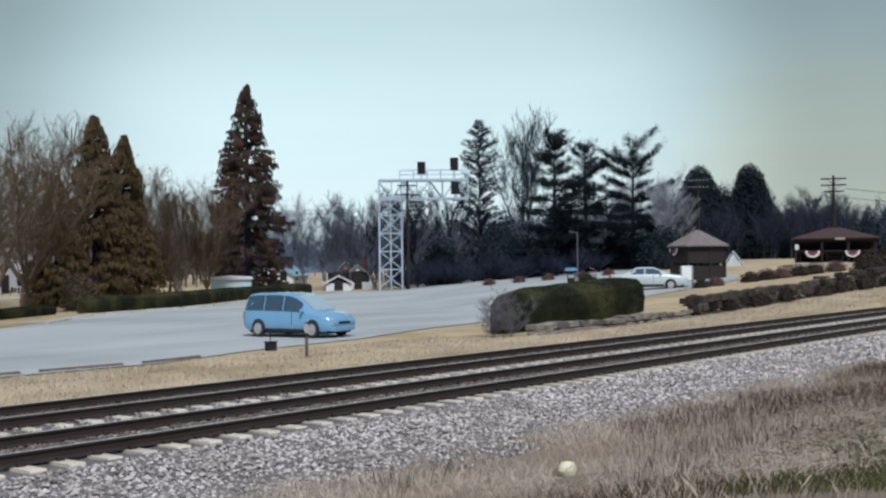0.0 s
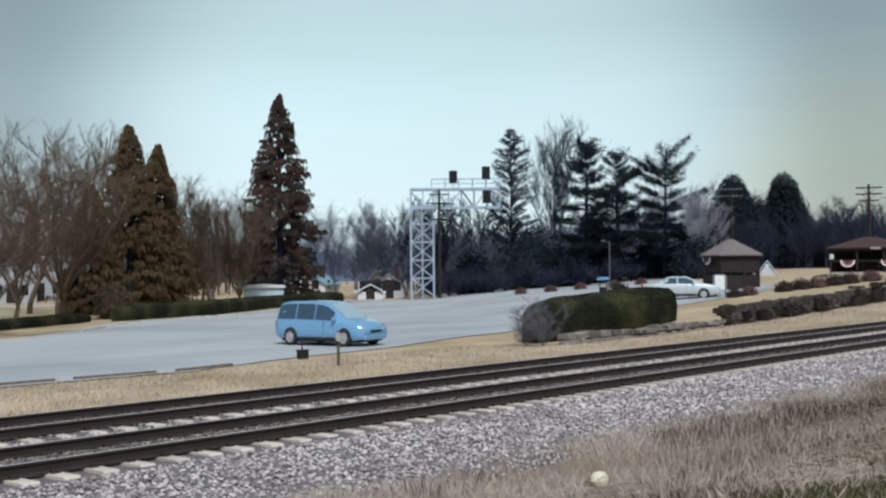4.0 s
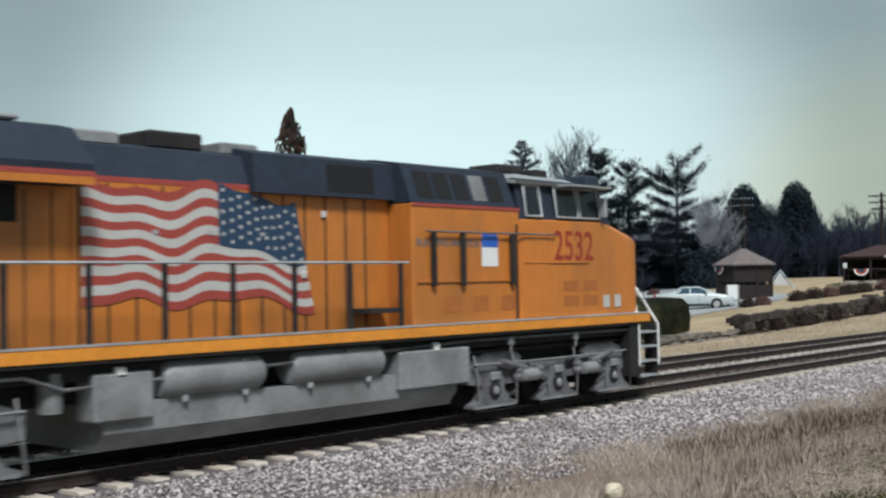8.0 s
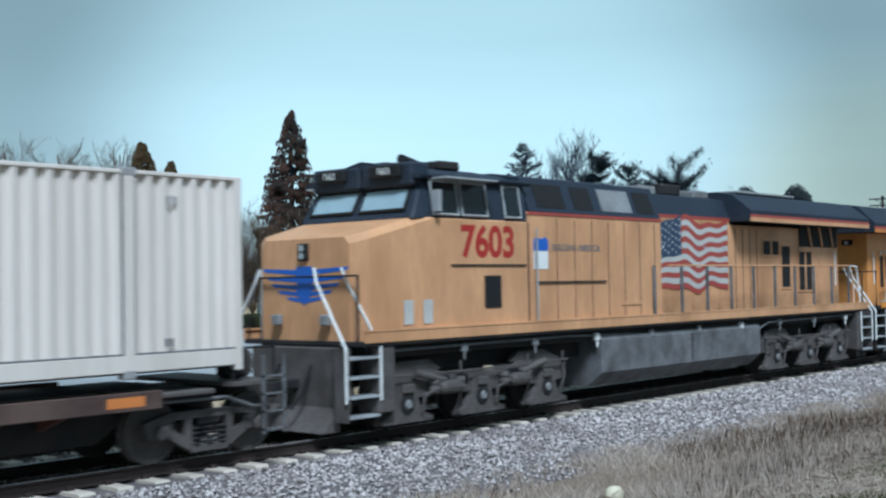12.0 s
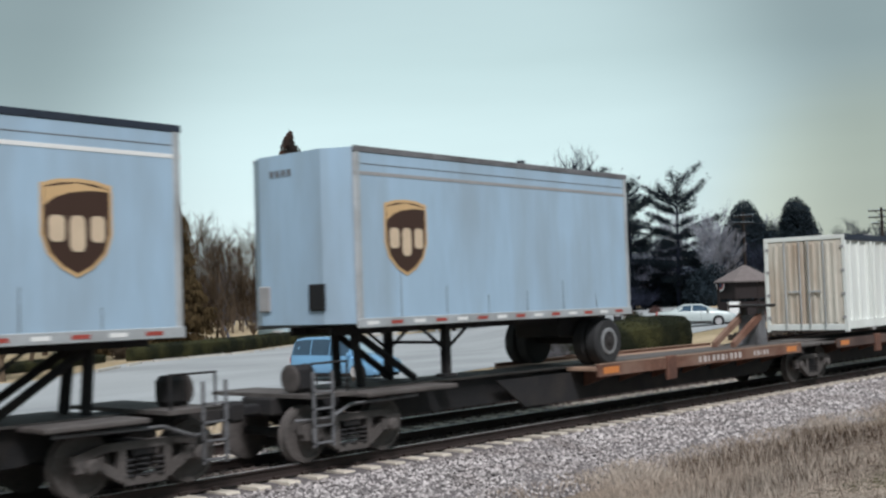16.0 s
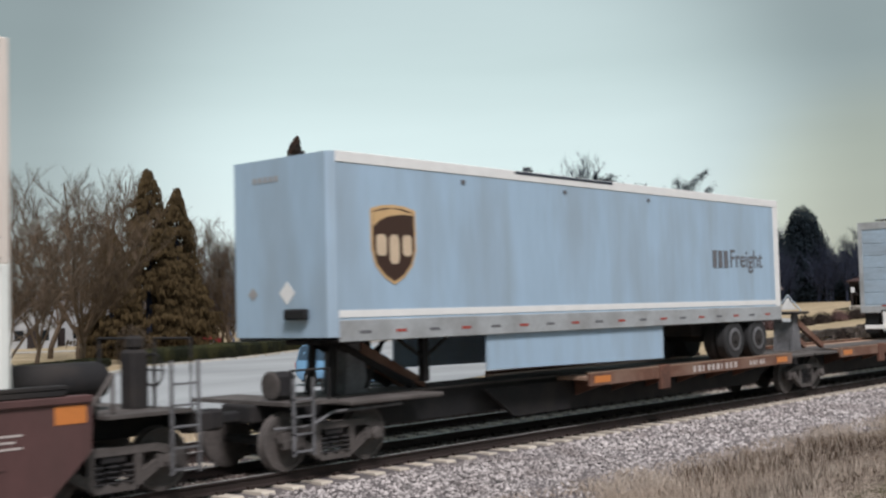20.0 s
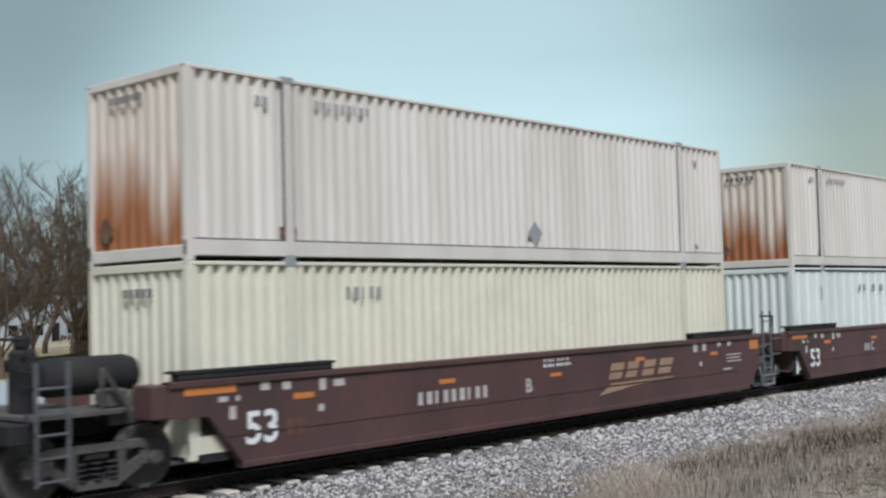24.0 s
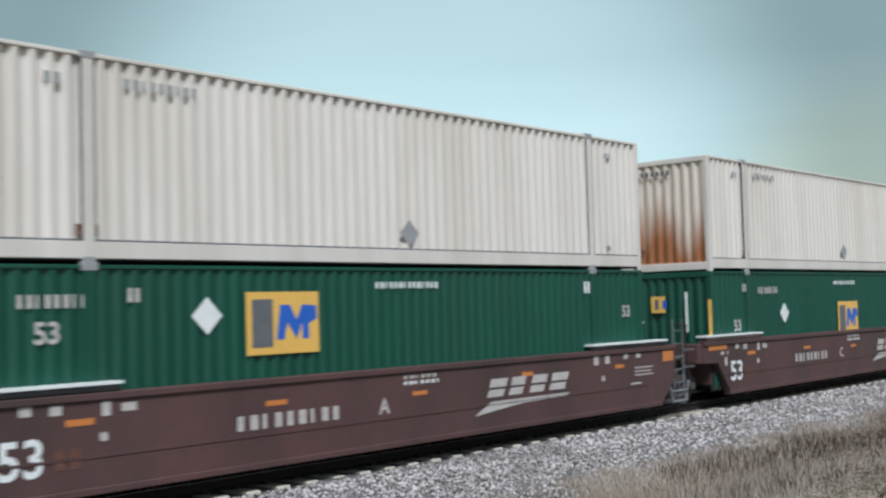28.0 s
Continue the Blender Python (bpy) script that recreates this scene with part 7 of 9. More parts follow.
for k, (dx, dy, hh, sd) in enumerate(((0, 0, 12.2, 41), (-1.8, 1.6, 11.4, 42), (1.9, -1.5, 11.0, 43))):
    bare_tree("bare_tree", "many-stemmed leafless tree with fanned twigs", 62.8 + dx, 80.5 + dy, hh, .8, sd, M_BARK_WARM, .15, 6, fork=.08, fan=1.2, haze=8, hl=1.1, limbs=8)
leafy_mass("round_shrub", "round brown twiggy shrub at the hedge's end", "shrub", 44.6, 67.4, 1.2, 1.2, 2.5, 51, M_BARK_WARM, 2600, .12, .72, group="shrubs", top=3.0)
spruce("spruce_tree", "tall dark spruce brown with cones", 75.0, 85.2, 20.2, 11.4, 34, M_SPRUCE, 1.8, .30, .68, .05, gap=.27, waist=.36)
bare_tree("bare_tree", "slender grey leafless tree behind the hedge", 84.1, 86.8, 10.6, .7, 61, M_BARK, .11, twig=.012, haze=8)
bare_tree("bare_tree", "slender grey leafless tree behind the hedge", 87.0, 86.4, 10.2, .7, 62, M_BARK, .11, twig=.012, haze=8)
bare_tree("bare_tree", "slender grey leafless tree behind the hedge", 81.0, 93.0, 11.0, .8, 63, M_BARK, .11, twig=.012, haze=8)
for k, (x, y, hh) in enumerate(((33.5, 60.0, 11.4), (44.5, 74.0, 13.8), (58.5, 84.5, 14.2), (66.5, 86.0, 13.4), (36.0, 74.0, 14.2), (92.5, 91.0, 11.6), (96.0, 88.0, 10.8), (78.0, 99.0, 11.5))):
    bare_tree("bare_tree", "brown leafless tree behind the lawn" if k < 5 else "grey leafless tree behind the hedge", x, y, hh, 1.25, 220 + k, M_BARK_WARM if k < 5 else M_BARK, .15, 6, fork=.16, fan=.5, haze=9)
# behind the signal bridge
bare_tree("bare_tree", "leafless tree behind the signal bridge", 103.0, 87.3, 11.8, 1.1, 64, M_BARK_D, .20, twig=.024, haze=12)
bare_tree("bare_tree", "leafless tree behind the signal bridge", 100.0, 93.0, 11.6, 1.0, 65, M_BARK_D, .18, twig=.024, haze=12)
bare_tree("bare_tree", "leafless tree behind the signal bridge", 108.0, 88.0, 12.5, 1.0, 66, M_BARK_D, .18, twig=.024, haze=12)
bare_tree("bare_tree", "tall leafless tree with upright twigs", 114.8, 80.9, 21.4, .72, 68, M_BARK_D, .22, 6, fork=.28, fan=1.6, twig=.030, haze=8, hl=1.2, limbs=6)
def larch(x, y, h, w, seed):
    """A bare larch: a straight stem with whorls of thin level branches and short twigs."""
    rng = random.Random(seed)
    T = thing("larch_tree", "tall thin dark leafless larch", "tree", pose(x, y, land(x, y) - .1), group="bare trees")
    part("trunk", Geo().tube((0, 0, 0), (0, 0, h), .20, .03, 7), M_BARK_D, T)
    g = Geo()
    for i in range(int(h * 10)):
        q = .10 + .90 * i / int(h * 10)
        R = w / 2 * (1 - q ** 2.4) ** .6 * rng.uniform(.6, 1.1)
        a = rng.uniform(0, 6.283)
        p0 = Vector((0, 0, q * h))
        e = p0 + Vector((math.cos(a) * R, math.sin(a) * R, R * rng.uniform(.1, .7)))
        g.tube(p0, e, .024, .012, 3, False)
        for k in range(int(34 + R * 44)):
            o = p0.lerp(e, rng.uniform(.15, 1))
            v = Vector((rng.gauss(0, 1), rng.gauss(0, 1), rng.gauss(.1, .6))).normalized() * rng.uniform(.15, .55)
            s = Vector((v.y, -v.x, .2)).normalized() * .040
            g.add([o - s, o + s, o + v], [(0, 1, 2)])
    part("crown", g.mesh("crown", M_BARK_D, False, False), None, T, "bare crown of short twigs")


larch(107.4, 82.0, 18.4, 7.4, 67)
open_pine("pine_tree", "tall dark pine with layered boughs", 104.4, 69.9, 15.8, 8.6, 71, M_NEEDLE, .4)
open_pine("pine_tree", "tall dark pine with layered boughs", 109.2, 68.6, 13.9, 9.6, 72, M_NEEDLE, -.4)
open_pine("pine_tree", "tall dark pine with wide upper boughs", 109.8, 63.4, 13.0, 10.6, 79, M_NEEDLE, .3, crown=.62)
for k, (x, y, rx, hh) in enumerate(((98, 80, 2.6, 5.2), (103, 76.5, 2.8, 6.0), (106, 73.0, 3.0, 5.4), (110.5, 71.5, 2.6, 4.6), (113, 67.0, 2.6, 4.4), (117, 66.5, 2.4, 4.0), (112.5, 75.0, 3.4, 7.4), (108, 79.0, 3.2, 7.0), (103.8, 56.4, 2.6, 4.2), (105.6, 53.2, 2.4, 3.4))):
    leafy_mass("evergreen_shrub", "dark evergreen shrub under the pines", "shrub", x, y, rx, rx, hh, 80 + k, M_NEEDLE, 1500, .30, .74, group="dark shrubs")
for k, (x, y) in enumerate(((88.5, 66.5), (90.5, 64.5), (92.5, 62.5), (94.5, 60.0), (96.0, 58.0))):
    leafy_mass("red_shrub", "low reddish-brown shrub by the lot", "shrub", x, y, .7, .7, .7, 95 + k, M_REDTWIG, 500, .12, .75, group="low shrubs")
bare_tree("bare_tree", "dense pale leafless tree beside the cedars", 107.4, 57.9, 9.6, 1.0, 168, M_BARK_PALE, .14, 6, twig=.016, haze=16, hl=.6, limbs=8)
bare_tree("bare_tree", "pale leafless tree behind the park", 130.0, 76.0, 12.6, 1.1, 68, M_BARK_PALE, .16, 6, twig=.016, haze=10)
bare_tree("bare_tree", "pale leafless tree behind the park", 134.6, 72.3, 13.2, 1.0, 69, M_BARK_PALE, .16, 6, twig=.016, haze=10)
bare_tree("bare_tree", "pale leafless tree behind the park", 139.0, 70.0, 11.5, 1.0, 70, M_BARK_PALE, .16, 6, twig=.016, haze=10)
leafy_mass("cedar_tree", "dense dark columnar cedar in the park", "tree", 118.6, 59.9, 3.5, 3.5, 10.3, 91, M_NEEDLE, 16000, .24, .90, group="dense cedars", top=1.5)
leafy_mass("cedar_tree", "dense dark columnar cedar in the park", "tree", 124.4, 56.6, 2.7, 2.7, 10.4, 92, M_NEEDLE, 14000, .24, .90, group="dense cedars", top=2.8)
leafy_mass("cedar_tree", "dense dark cedar beside the pines", "tree", 121.5, 58.5, 2.6, 2.6, 8.0, 93, M_NEEDLE, 6000, .20, .90, group="dense cedars", top=1.7)
for k in range(9):
    x, y = 131 + k * 1.9 + (k % 3) * 3, 58.5 - k * 2.3
    bare_tree("bare_tree", "dark leafless thicket tree behind the pavilion", x, y, 8.6 - .25 * k + (k % 2), 1.0, 110 + k, M_BARK_D, .14, 6, twig=.016, haze=8)
    leafy_mass("evergreen_shrub", "dark thicket shrub behind the pavilion", "shrub", x - 3, y - .8, 2.4, 2.4, 4.6 - .1 * k, 130 + k, M_NEEDLE, 900, .30, .74, group="dark shrubs")


def far_woods():
    rng = random.Random(77)
    g = Geo()
    for i in range(260):
        a = radians(rng.uniform(8, 72))          # round from +Y towards +X
        d = rng.uniform(175, 300)
        x, y = math.sin(a) * d, math.cos(a) * d
        h = rng.uniform(6.5, 11.5) * (.8 if a < .5 else 1.0)
        p = Vector((x, y, back(x, y) - .3))
        g.tube(p, p + Vector((0, 0, h * .4)), .22, .16, 4, False)
        for k in range(42):
            q = p + Vector((0, 0, h * rng.uniform(.2, .6)))
            e = q + Vector((rng.gauss(0, 2.1), rng.gauss(0, 2.1), h * rng.uniform(.15, .42)))
            g.tube(q, e, .09, .03, 3, False)
            for j in range(3):
                f = q.lerp(e, rng.uniform(.4, 1))
                g.tube(f, f + Vector((rng.gauss(0, .9), rng.gauss(0, .9), rng.uniform(.3, 1.6))), .035, .02, 3, False)
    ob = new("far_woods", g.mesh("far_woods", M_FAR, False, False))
    tagged(ob, "distant leafless woods coloured blue as by haze", "woods", kind="stuff")
    for k, (a0, a1, d, hh) in enumerate(((2, 76, 320, 9.0),)):
        n = 90
        vs = []
        for i in range(n + 1):
            a = radians(a0 + (a1 - a0) * i / n)
            x, y = math.sin(a) * d, math.cos(a) * d
            z = back(x, y)
            t = hh * (.75 + .35 * noise.noise((i * .35, 2, k)) + .2 * noise.noise((i * 1.3, 5, k)))
            vs += [(x, y, z - 1), (x, y, z + t), (x + 14, y + 14, z - 1)]
        fs = []
        for i in range(n):
            fs += [(3 * i, 3 * i + 3, 3 * i + 4, 3 * i + 1), (3 * i + 1, 3 * i + 4, 3 * i + 5, 3 * i + 2)]
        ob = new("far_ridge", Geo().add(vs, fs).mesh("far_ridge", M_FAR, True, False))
        tagged(ob, "distant wooded ridge coloured blue as by haze", "woods", kind="stuff")


def thicket(name, lbl, material, a0, a1, d0, d1, count, h0, h1, seed):
    """Many plain leafless trees, joined."""
    rng = random.Random(seed)
    g = Geo()
    for i in range(count):
        a = radians(rng.uniform(a0, a1))
        d = rng.uniform(d0, d1)
        x, y = math.sin(a) * d, math.cos(a) * d
        h = rng.uniform(h0, h1)
        p = Vector((x, y, land(x, y) - .2))
        g.tube(p, p + Vector((0, 0, h * .45)), .14, .09, 4, False)
        for k in range(22):
            q = p + Vector((0, 0, h * rng.uniform(.15, .5)))
            e = q + Vector((rng.gauss(0, 1.2), rng.gauss(0, 1.2), h * rng.uniform(.2, .45)))
            g.tube(q, e, .05, .02, 3, False)
            for j in range(7):
                f = q.lerp(e, rng.uniform(.3, 1))
                g.tube(f, f + Vector((rng.gauss(0, .5), rng.gauss(0, .5), rng.uniform(.3, 1.3))), .022, .012, 3, False)
    ob = new(name, g.mesh(name, material, False, False))
    tagged(ob, lbl, "woods", kind="stuff")


far_woods()
thicket("brown_thicket", "brown leafless thicket behind the lawn", M_FARBROWN, 24, 41, 150, 190, 110, 7.0, 12.0, 12)
thicket("low_thicket", "low brown undergrowth behind the lawn", M_FARBROWN, 22, 39, 150, 175, 90, 3.0, 6.0, 13)
thicket("low_thicket", "low dark undergrowth behind the signal bridge", M_BARK_D, 48.5, 59, 122, 140, 70, 1.6, 3.2, 16)
thicket("dark_thicket", "dark leafless thicket behind the signal bridge", M_BARK, 45, 60, 128, 165, 90, 6.0, 11.0, 14)
thicket("dark_thicket", "dark leafless thicket behind the pavilion", M_BARK_D, 62, 76, 125, 170, 90, 5.0, 8.0, 15)
clipped_hedge("hedge", "long low dark clipped hedge along the lot", [(42.0, 63.3), (51, 66.0), (63, 73.3), (79, 81.0)], 1.4, .98, 5, .14, 150)
clipped_hedge("hedge", "low dark clipped hedge along the lawn", [(22.0, 55.0), (30.0, 58.0), (41.0, 64.6)], 1.2, .55, 6, .12, 120)
clipped_hedge("hedge", "broad clipped evergreen hedge with a pale top", [(38.2, 28.3), (43.0, 28.3), (49.0, 28.2)], 2.6, 1.62, 7, .09, 1100)
bare_tree("bare_shrub", "grey leafless shrub at the hedge's end", 37.2, 26.9, 2.25, 1.4, 141, M_GREYTWIG, .020, 6, fork=.04, fan=.6, twig=.0035, group="shrubs", haze=3, hl=.25, limbs=10)
bare_tree("bare_shrub", "grey leafless shrub at the hedge's end", 36.7, 27.4, 1.9, 1.4, 142, M_GREYTWIG, .018, 6, fork=.04, fan=.6, twig=.0035, group="shrubs", haze=3, hl=.25, limbs=9)
for k, (x, y, r) in enumerate(((66.0, 33.3, .55), (67.4, 33.0, .6), (70.2, 32.0, .7), (71.8, 31.6, .75), (73.4, 31.2, .75), (75.0, 30.7, .8), (76.6, 30.3, .8), (78.6, 29.6, .8))):
    leafy_mass("round_shrub", "small dark round shrub on the terrace", "shrub", x, y, r, r, r * 1.05, 150 + k, M_REDTWIG if k % 3 == 1 else M_SHRUB_D, 520, .10, .78, group="terrace shrubs")
leafy_mass("round_shrub", "dark clipped shrub by the kiosk", "shrub", 73.4, 46.2, 1.15, 1.0, 1.15, 160, M_HEDGE, 800, .11, .8, group="shrubs")
for k in range(7):
    leafy_mass("round_shrub", "dark straggling shrub over the wall", "shrub", 76.5 + k * 2.8, 26.9 + .3 * (k % 2), 1.6, .8, 1.2 + .25 * (k % 3), 170 + k, M_SHRUB_D, 700, .13, .75, group="terrace shrubs")
for k, (x, rx, hh) in enumerate(((54.2, .8, .55), (57.6, 1.5, .7), (61.0, .9, .9), (66.5, 1.8, .8), (69.0, 1.0, 1.2), (73.5, 1.7, 1.1))):
    leafy_mass("trailing_shrub", "dark trailing shrub hanging over the stone wall", "shrub", x, 25.72, rx, .30, hh, 190 + k, M_SHRUB_D, 520, .09, .70, group="wall shrubs", z=strip(x) + .1)


# ---------- the near bank ----------
def dry_grass():
    rng = random.Random(9)
    straw, brown, green = Geo(), Geo(), Geo()

    def blade(g, x, y, h, w, lean):
        z = land(x, y) if y < 11.3 else -.62
        a = rng.uniform(0, 6.283)
        dx, dy = math.cos(a), math.sin(a)
        lx, ly = rng.gauss(0, lean) * h, rng.gauss(0, lean) * h
        g.add([(x - dx * w, y - dy * w, z - .02), (x + dx * w, y + dy * w, z - .02), (x + lx * .45 + dx * w * .6, y + ly * .45 + dy * w * .6, z + h * .6), (x + lx, y + ly, z + h)], [(0, 1, 2), (0, 2, 3)])
    def clear(x, y):
        """The view to the cream stone stays open."""
        s, d = (x * 13.76 + y * 9.02) / 16.453, abs(x * 9.02 - y * 13.76) / 16.453
        return d < .24 and 13.4 < s < 16.7
    def lawn(x, y):
        """How far a place lies in the short green growth up the bank."""
        return sm(-.5, .6, 5.35 + .15 * (x - 11) + .5 * noise.noise((x * .6, y * .6, 9)) - y)
    for k in range(150000):          # fine upright grass at the ballast's foot and over the bank
        x = 6 + 40 * rng.random() ** 1.25
        y = 11.9 - 8.9 * rng.random() ** 1.4
        c = noise.noise((x * .35, y * .5, 2)) + .5 * noise.noise((x * 1.3, y * 1.3, 2))
        if math.hypot(x, y) < 9.5 or c < -.5 * rng.random() or clear(x, y) or rng.random() < .75 * lawn(x, y):
            continue
        dark = rng.random() < .85 * max(sm(15, 23, x), .6 * sm(8.3, 6.0, y)) * sm(10.8, 8.6, y)
        blade(brown if dark else straw, x, y, rng.uniform(.05, .20) * (1 + .7 * max(0, c)), .0017, .30)
    for k in range(6500):            # tall bunches of stems
        x = 11 + 34 * rng.random() ** 1.2
        y = rng.uniform(3.5, 10.9)
        d = noise.noise((x * .25, y * .45, 8)) + .5 * noise.noise((x * .9, y * .9, 3))
        if math.hypot(x, y) < 11 or d < -.10 + .5 * sm(19, 13, x) * sm(7.5, 9, y) or clear(x, y) or rng.random() < .92 * lawn(x, y):
            continue
        for j in range(16):
            a, b = x + rng.gauss(0, .16), y + rng.gauss(0, .16)
            if not clear(a, b):
                blade(straw if rng.random() < .18 + .5 * sm(24, 14, x) else brown, a, b, rng.uniform(.12, .42) * (.7 + .8 * max(0, d)), .0014, .13)
    for k in range(9000):            # bent and broken stems
        x, y = 11 + 20 * rng.random(), rng.uniform(3.5, 9.0)
        if math.hypot(x, y) < 11 or clear(x, y):
            continue
        z, a, ln, hh = land(x, y), rng.uniform(0, 6.283), rng.uniform(.2, .55), rng.uniform(.04, .20)
        q = [(x + math.cos(a) * ln * f, y + math.sin(a) * ln * f, z + hh * math.sin(3.1 * min(1, f * 1.05)) + .01) for f in (0, .35, .7, 1)]
        for u, v in zip(q, q[1:]):
            straw.add([(u[0], u[1], u[2] - .003), (v[0], v[1], v[2] - .003), (v[0], v[1], v[2] + .003), (u[0], u[1], u[2] + .003)], [(0, 1, 2, 3)])
    for k in range(60000):
        x, y = rng.uniform(10, 28), rng.uniform(2.8, 8.2)
        if math.hypot(x, y) < 10 or noise.noise((x * .5, y * .5, 4)) < -.35 or rng.random() > lawn(x, y):
            continue
        blade(green, x, y, rng.uniform(.04, .13), .005, .5)
    for g, m, lbl in ((straw, M_STRAW, "pale dry grass on the bank"), (brown, M_STRAW_B, "brown dead weed stems on the bank"), (green, M_GREENGRASS, "short greening grass on the bank")):
        ob = new("bank_grass", g.mesh("bank_grass", m, False, False))
        tagged(ob, lbl, "grass", kind="stuff")
    g = Geo()
    for k in range(26000):           # verge beyond the tracks
        x = 8 + 80 * rng.random() ** 1.3
        y = rng.uniform(20.7, 29.5 + 3 * sm(34, 48, x) if x < 36 else 25.8)
        z = land(x, y)
        a = rng.uniform(0, 6.283)
        h, w = rng.uniform(.04, .15), .012
        g.add([(x - math.cos(a) * w, y - math.sin(a) * w, z), (x + math.cos(a) * w, y + math.sin(a) * w, z), (x + rng.gauss(0, .06), y + rng.gauss(0, .06), z + h)], [(0, 1, 2)])
    ob = new("verge_grass", g.mesh("verge_grass", M_STRAW, False, False))
    tagged(ob, "tan dormant grass of the verge", "grass", kind="stuff")


dry_grass()
rock = Geo().lathe([(.02, -.05), (.12, -.04), (.155, .03), (.145, .09), (.10, .14), (.03, .155)], 14, "z")
rock.v = [(a * (1 + .12 * noise.noise((a * 9, b * 9, c * 9))), b * (.8 + .12 * noise.noise((a * 7, b * 7, c * 7))), c) for a, b, c in rock.v]
solid("stone", rock, mat("cream_stone", (0.62, 0.57, 0.42), .8, vary=.15, scale=6, fine=40, bump=.2), "cream-coloured round stone in the dry grass", "stone", pose(13.76, 9.02, land(13.76, 9.02) + .05), smooth=True)


# ---------- lot furniture ----------
def wheel_stop(x, y, turn, length, material, lbl):
    top = .13 if material is M_CONCRETE else .075
    g = Geo().prism([(-.09, 0), (.09, 0), (.075, top * .75), (.04, top), (-.04, top), (-.075, top * .75)], -length / 2, length / 2, "yz")
    solid("wheel_stop", g, material, lbl, "wheel stop", pose(x, y, land(x, max(27, y)) + .03, 0, 0, turn), "wheel stops")


for k in range(9):
    s = .35 + .32 * k / 9
    a, b = along(LOT_FAR, s), along(LOT_FAR, s + .01)
    wheel_stop(a[0] + .5, a[1] - .9, math.degrees(math.atan2(b[1] - a[1], b[0] - a[0])), 3.0 if k % 3 else 4.2, M_CONCRETE, "pale concrete wheel stop at the lot's far edge")
for k, (x, y, tr, ln) in enumerate(((10.5, 29.9, -2, 2.4), (13.3, 29.75, -3, 2.4), (16.4, 29.65, -3, 2.6), (19.6, 29.45, -4, 2.6), (22.8, 29.45, 8, 2.4))):
    wheel_stop(x, y, tr, ln, M_WOOD, "dark timber edging at the lot's near edge")
ub = thing("utility_box", "small black utility box on the verge", "utility box", pose(27.4, 30.0, land(27.4, 30.0)))
part("cabinet", Geo().box(-.17, .17, -.14, .14, 0, .28, .02), M_BLACK, ub)
part("lid", Geo().box(-.19, .19, -.16, .16, .28, .32, .015), M_UNDER, ub)
part("conduit", Geo().tube((.02, .05, .3), (.02, .05, .72), .022), M_UNDER, ub)
mp = thing("marker_post", "brown wooden stake with a small oval white plate", "marker post", pose(25.9, 26.7, land(25.9, 26.7) - .1))
part("stake", Geo().box(-.04, .04, -.04, .04, 0, 1.2, .01), M_WOOD, mp)
o = part("plate", Geo().lathe([(.02, -.01), (.11, -.01), (.11, .01), (.02, .01)], 16, "y"), M_DIAMOND, mp, "oval whitish plate")
o.matrix_basis = pose(-.09, -.09, 1.02, 0, 0, -45) @ Matrix.Diagonal((.8, 1, 1.35, 1))


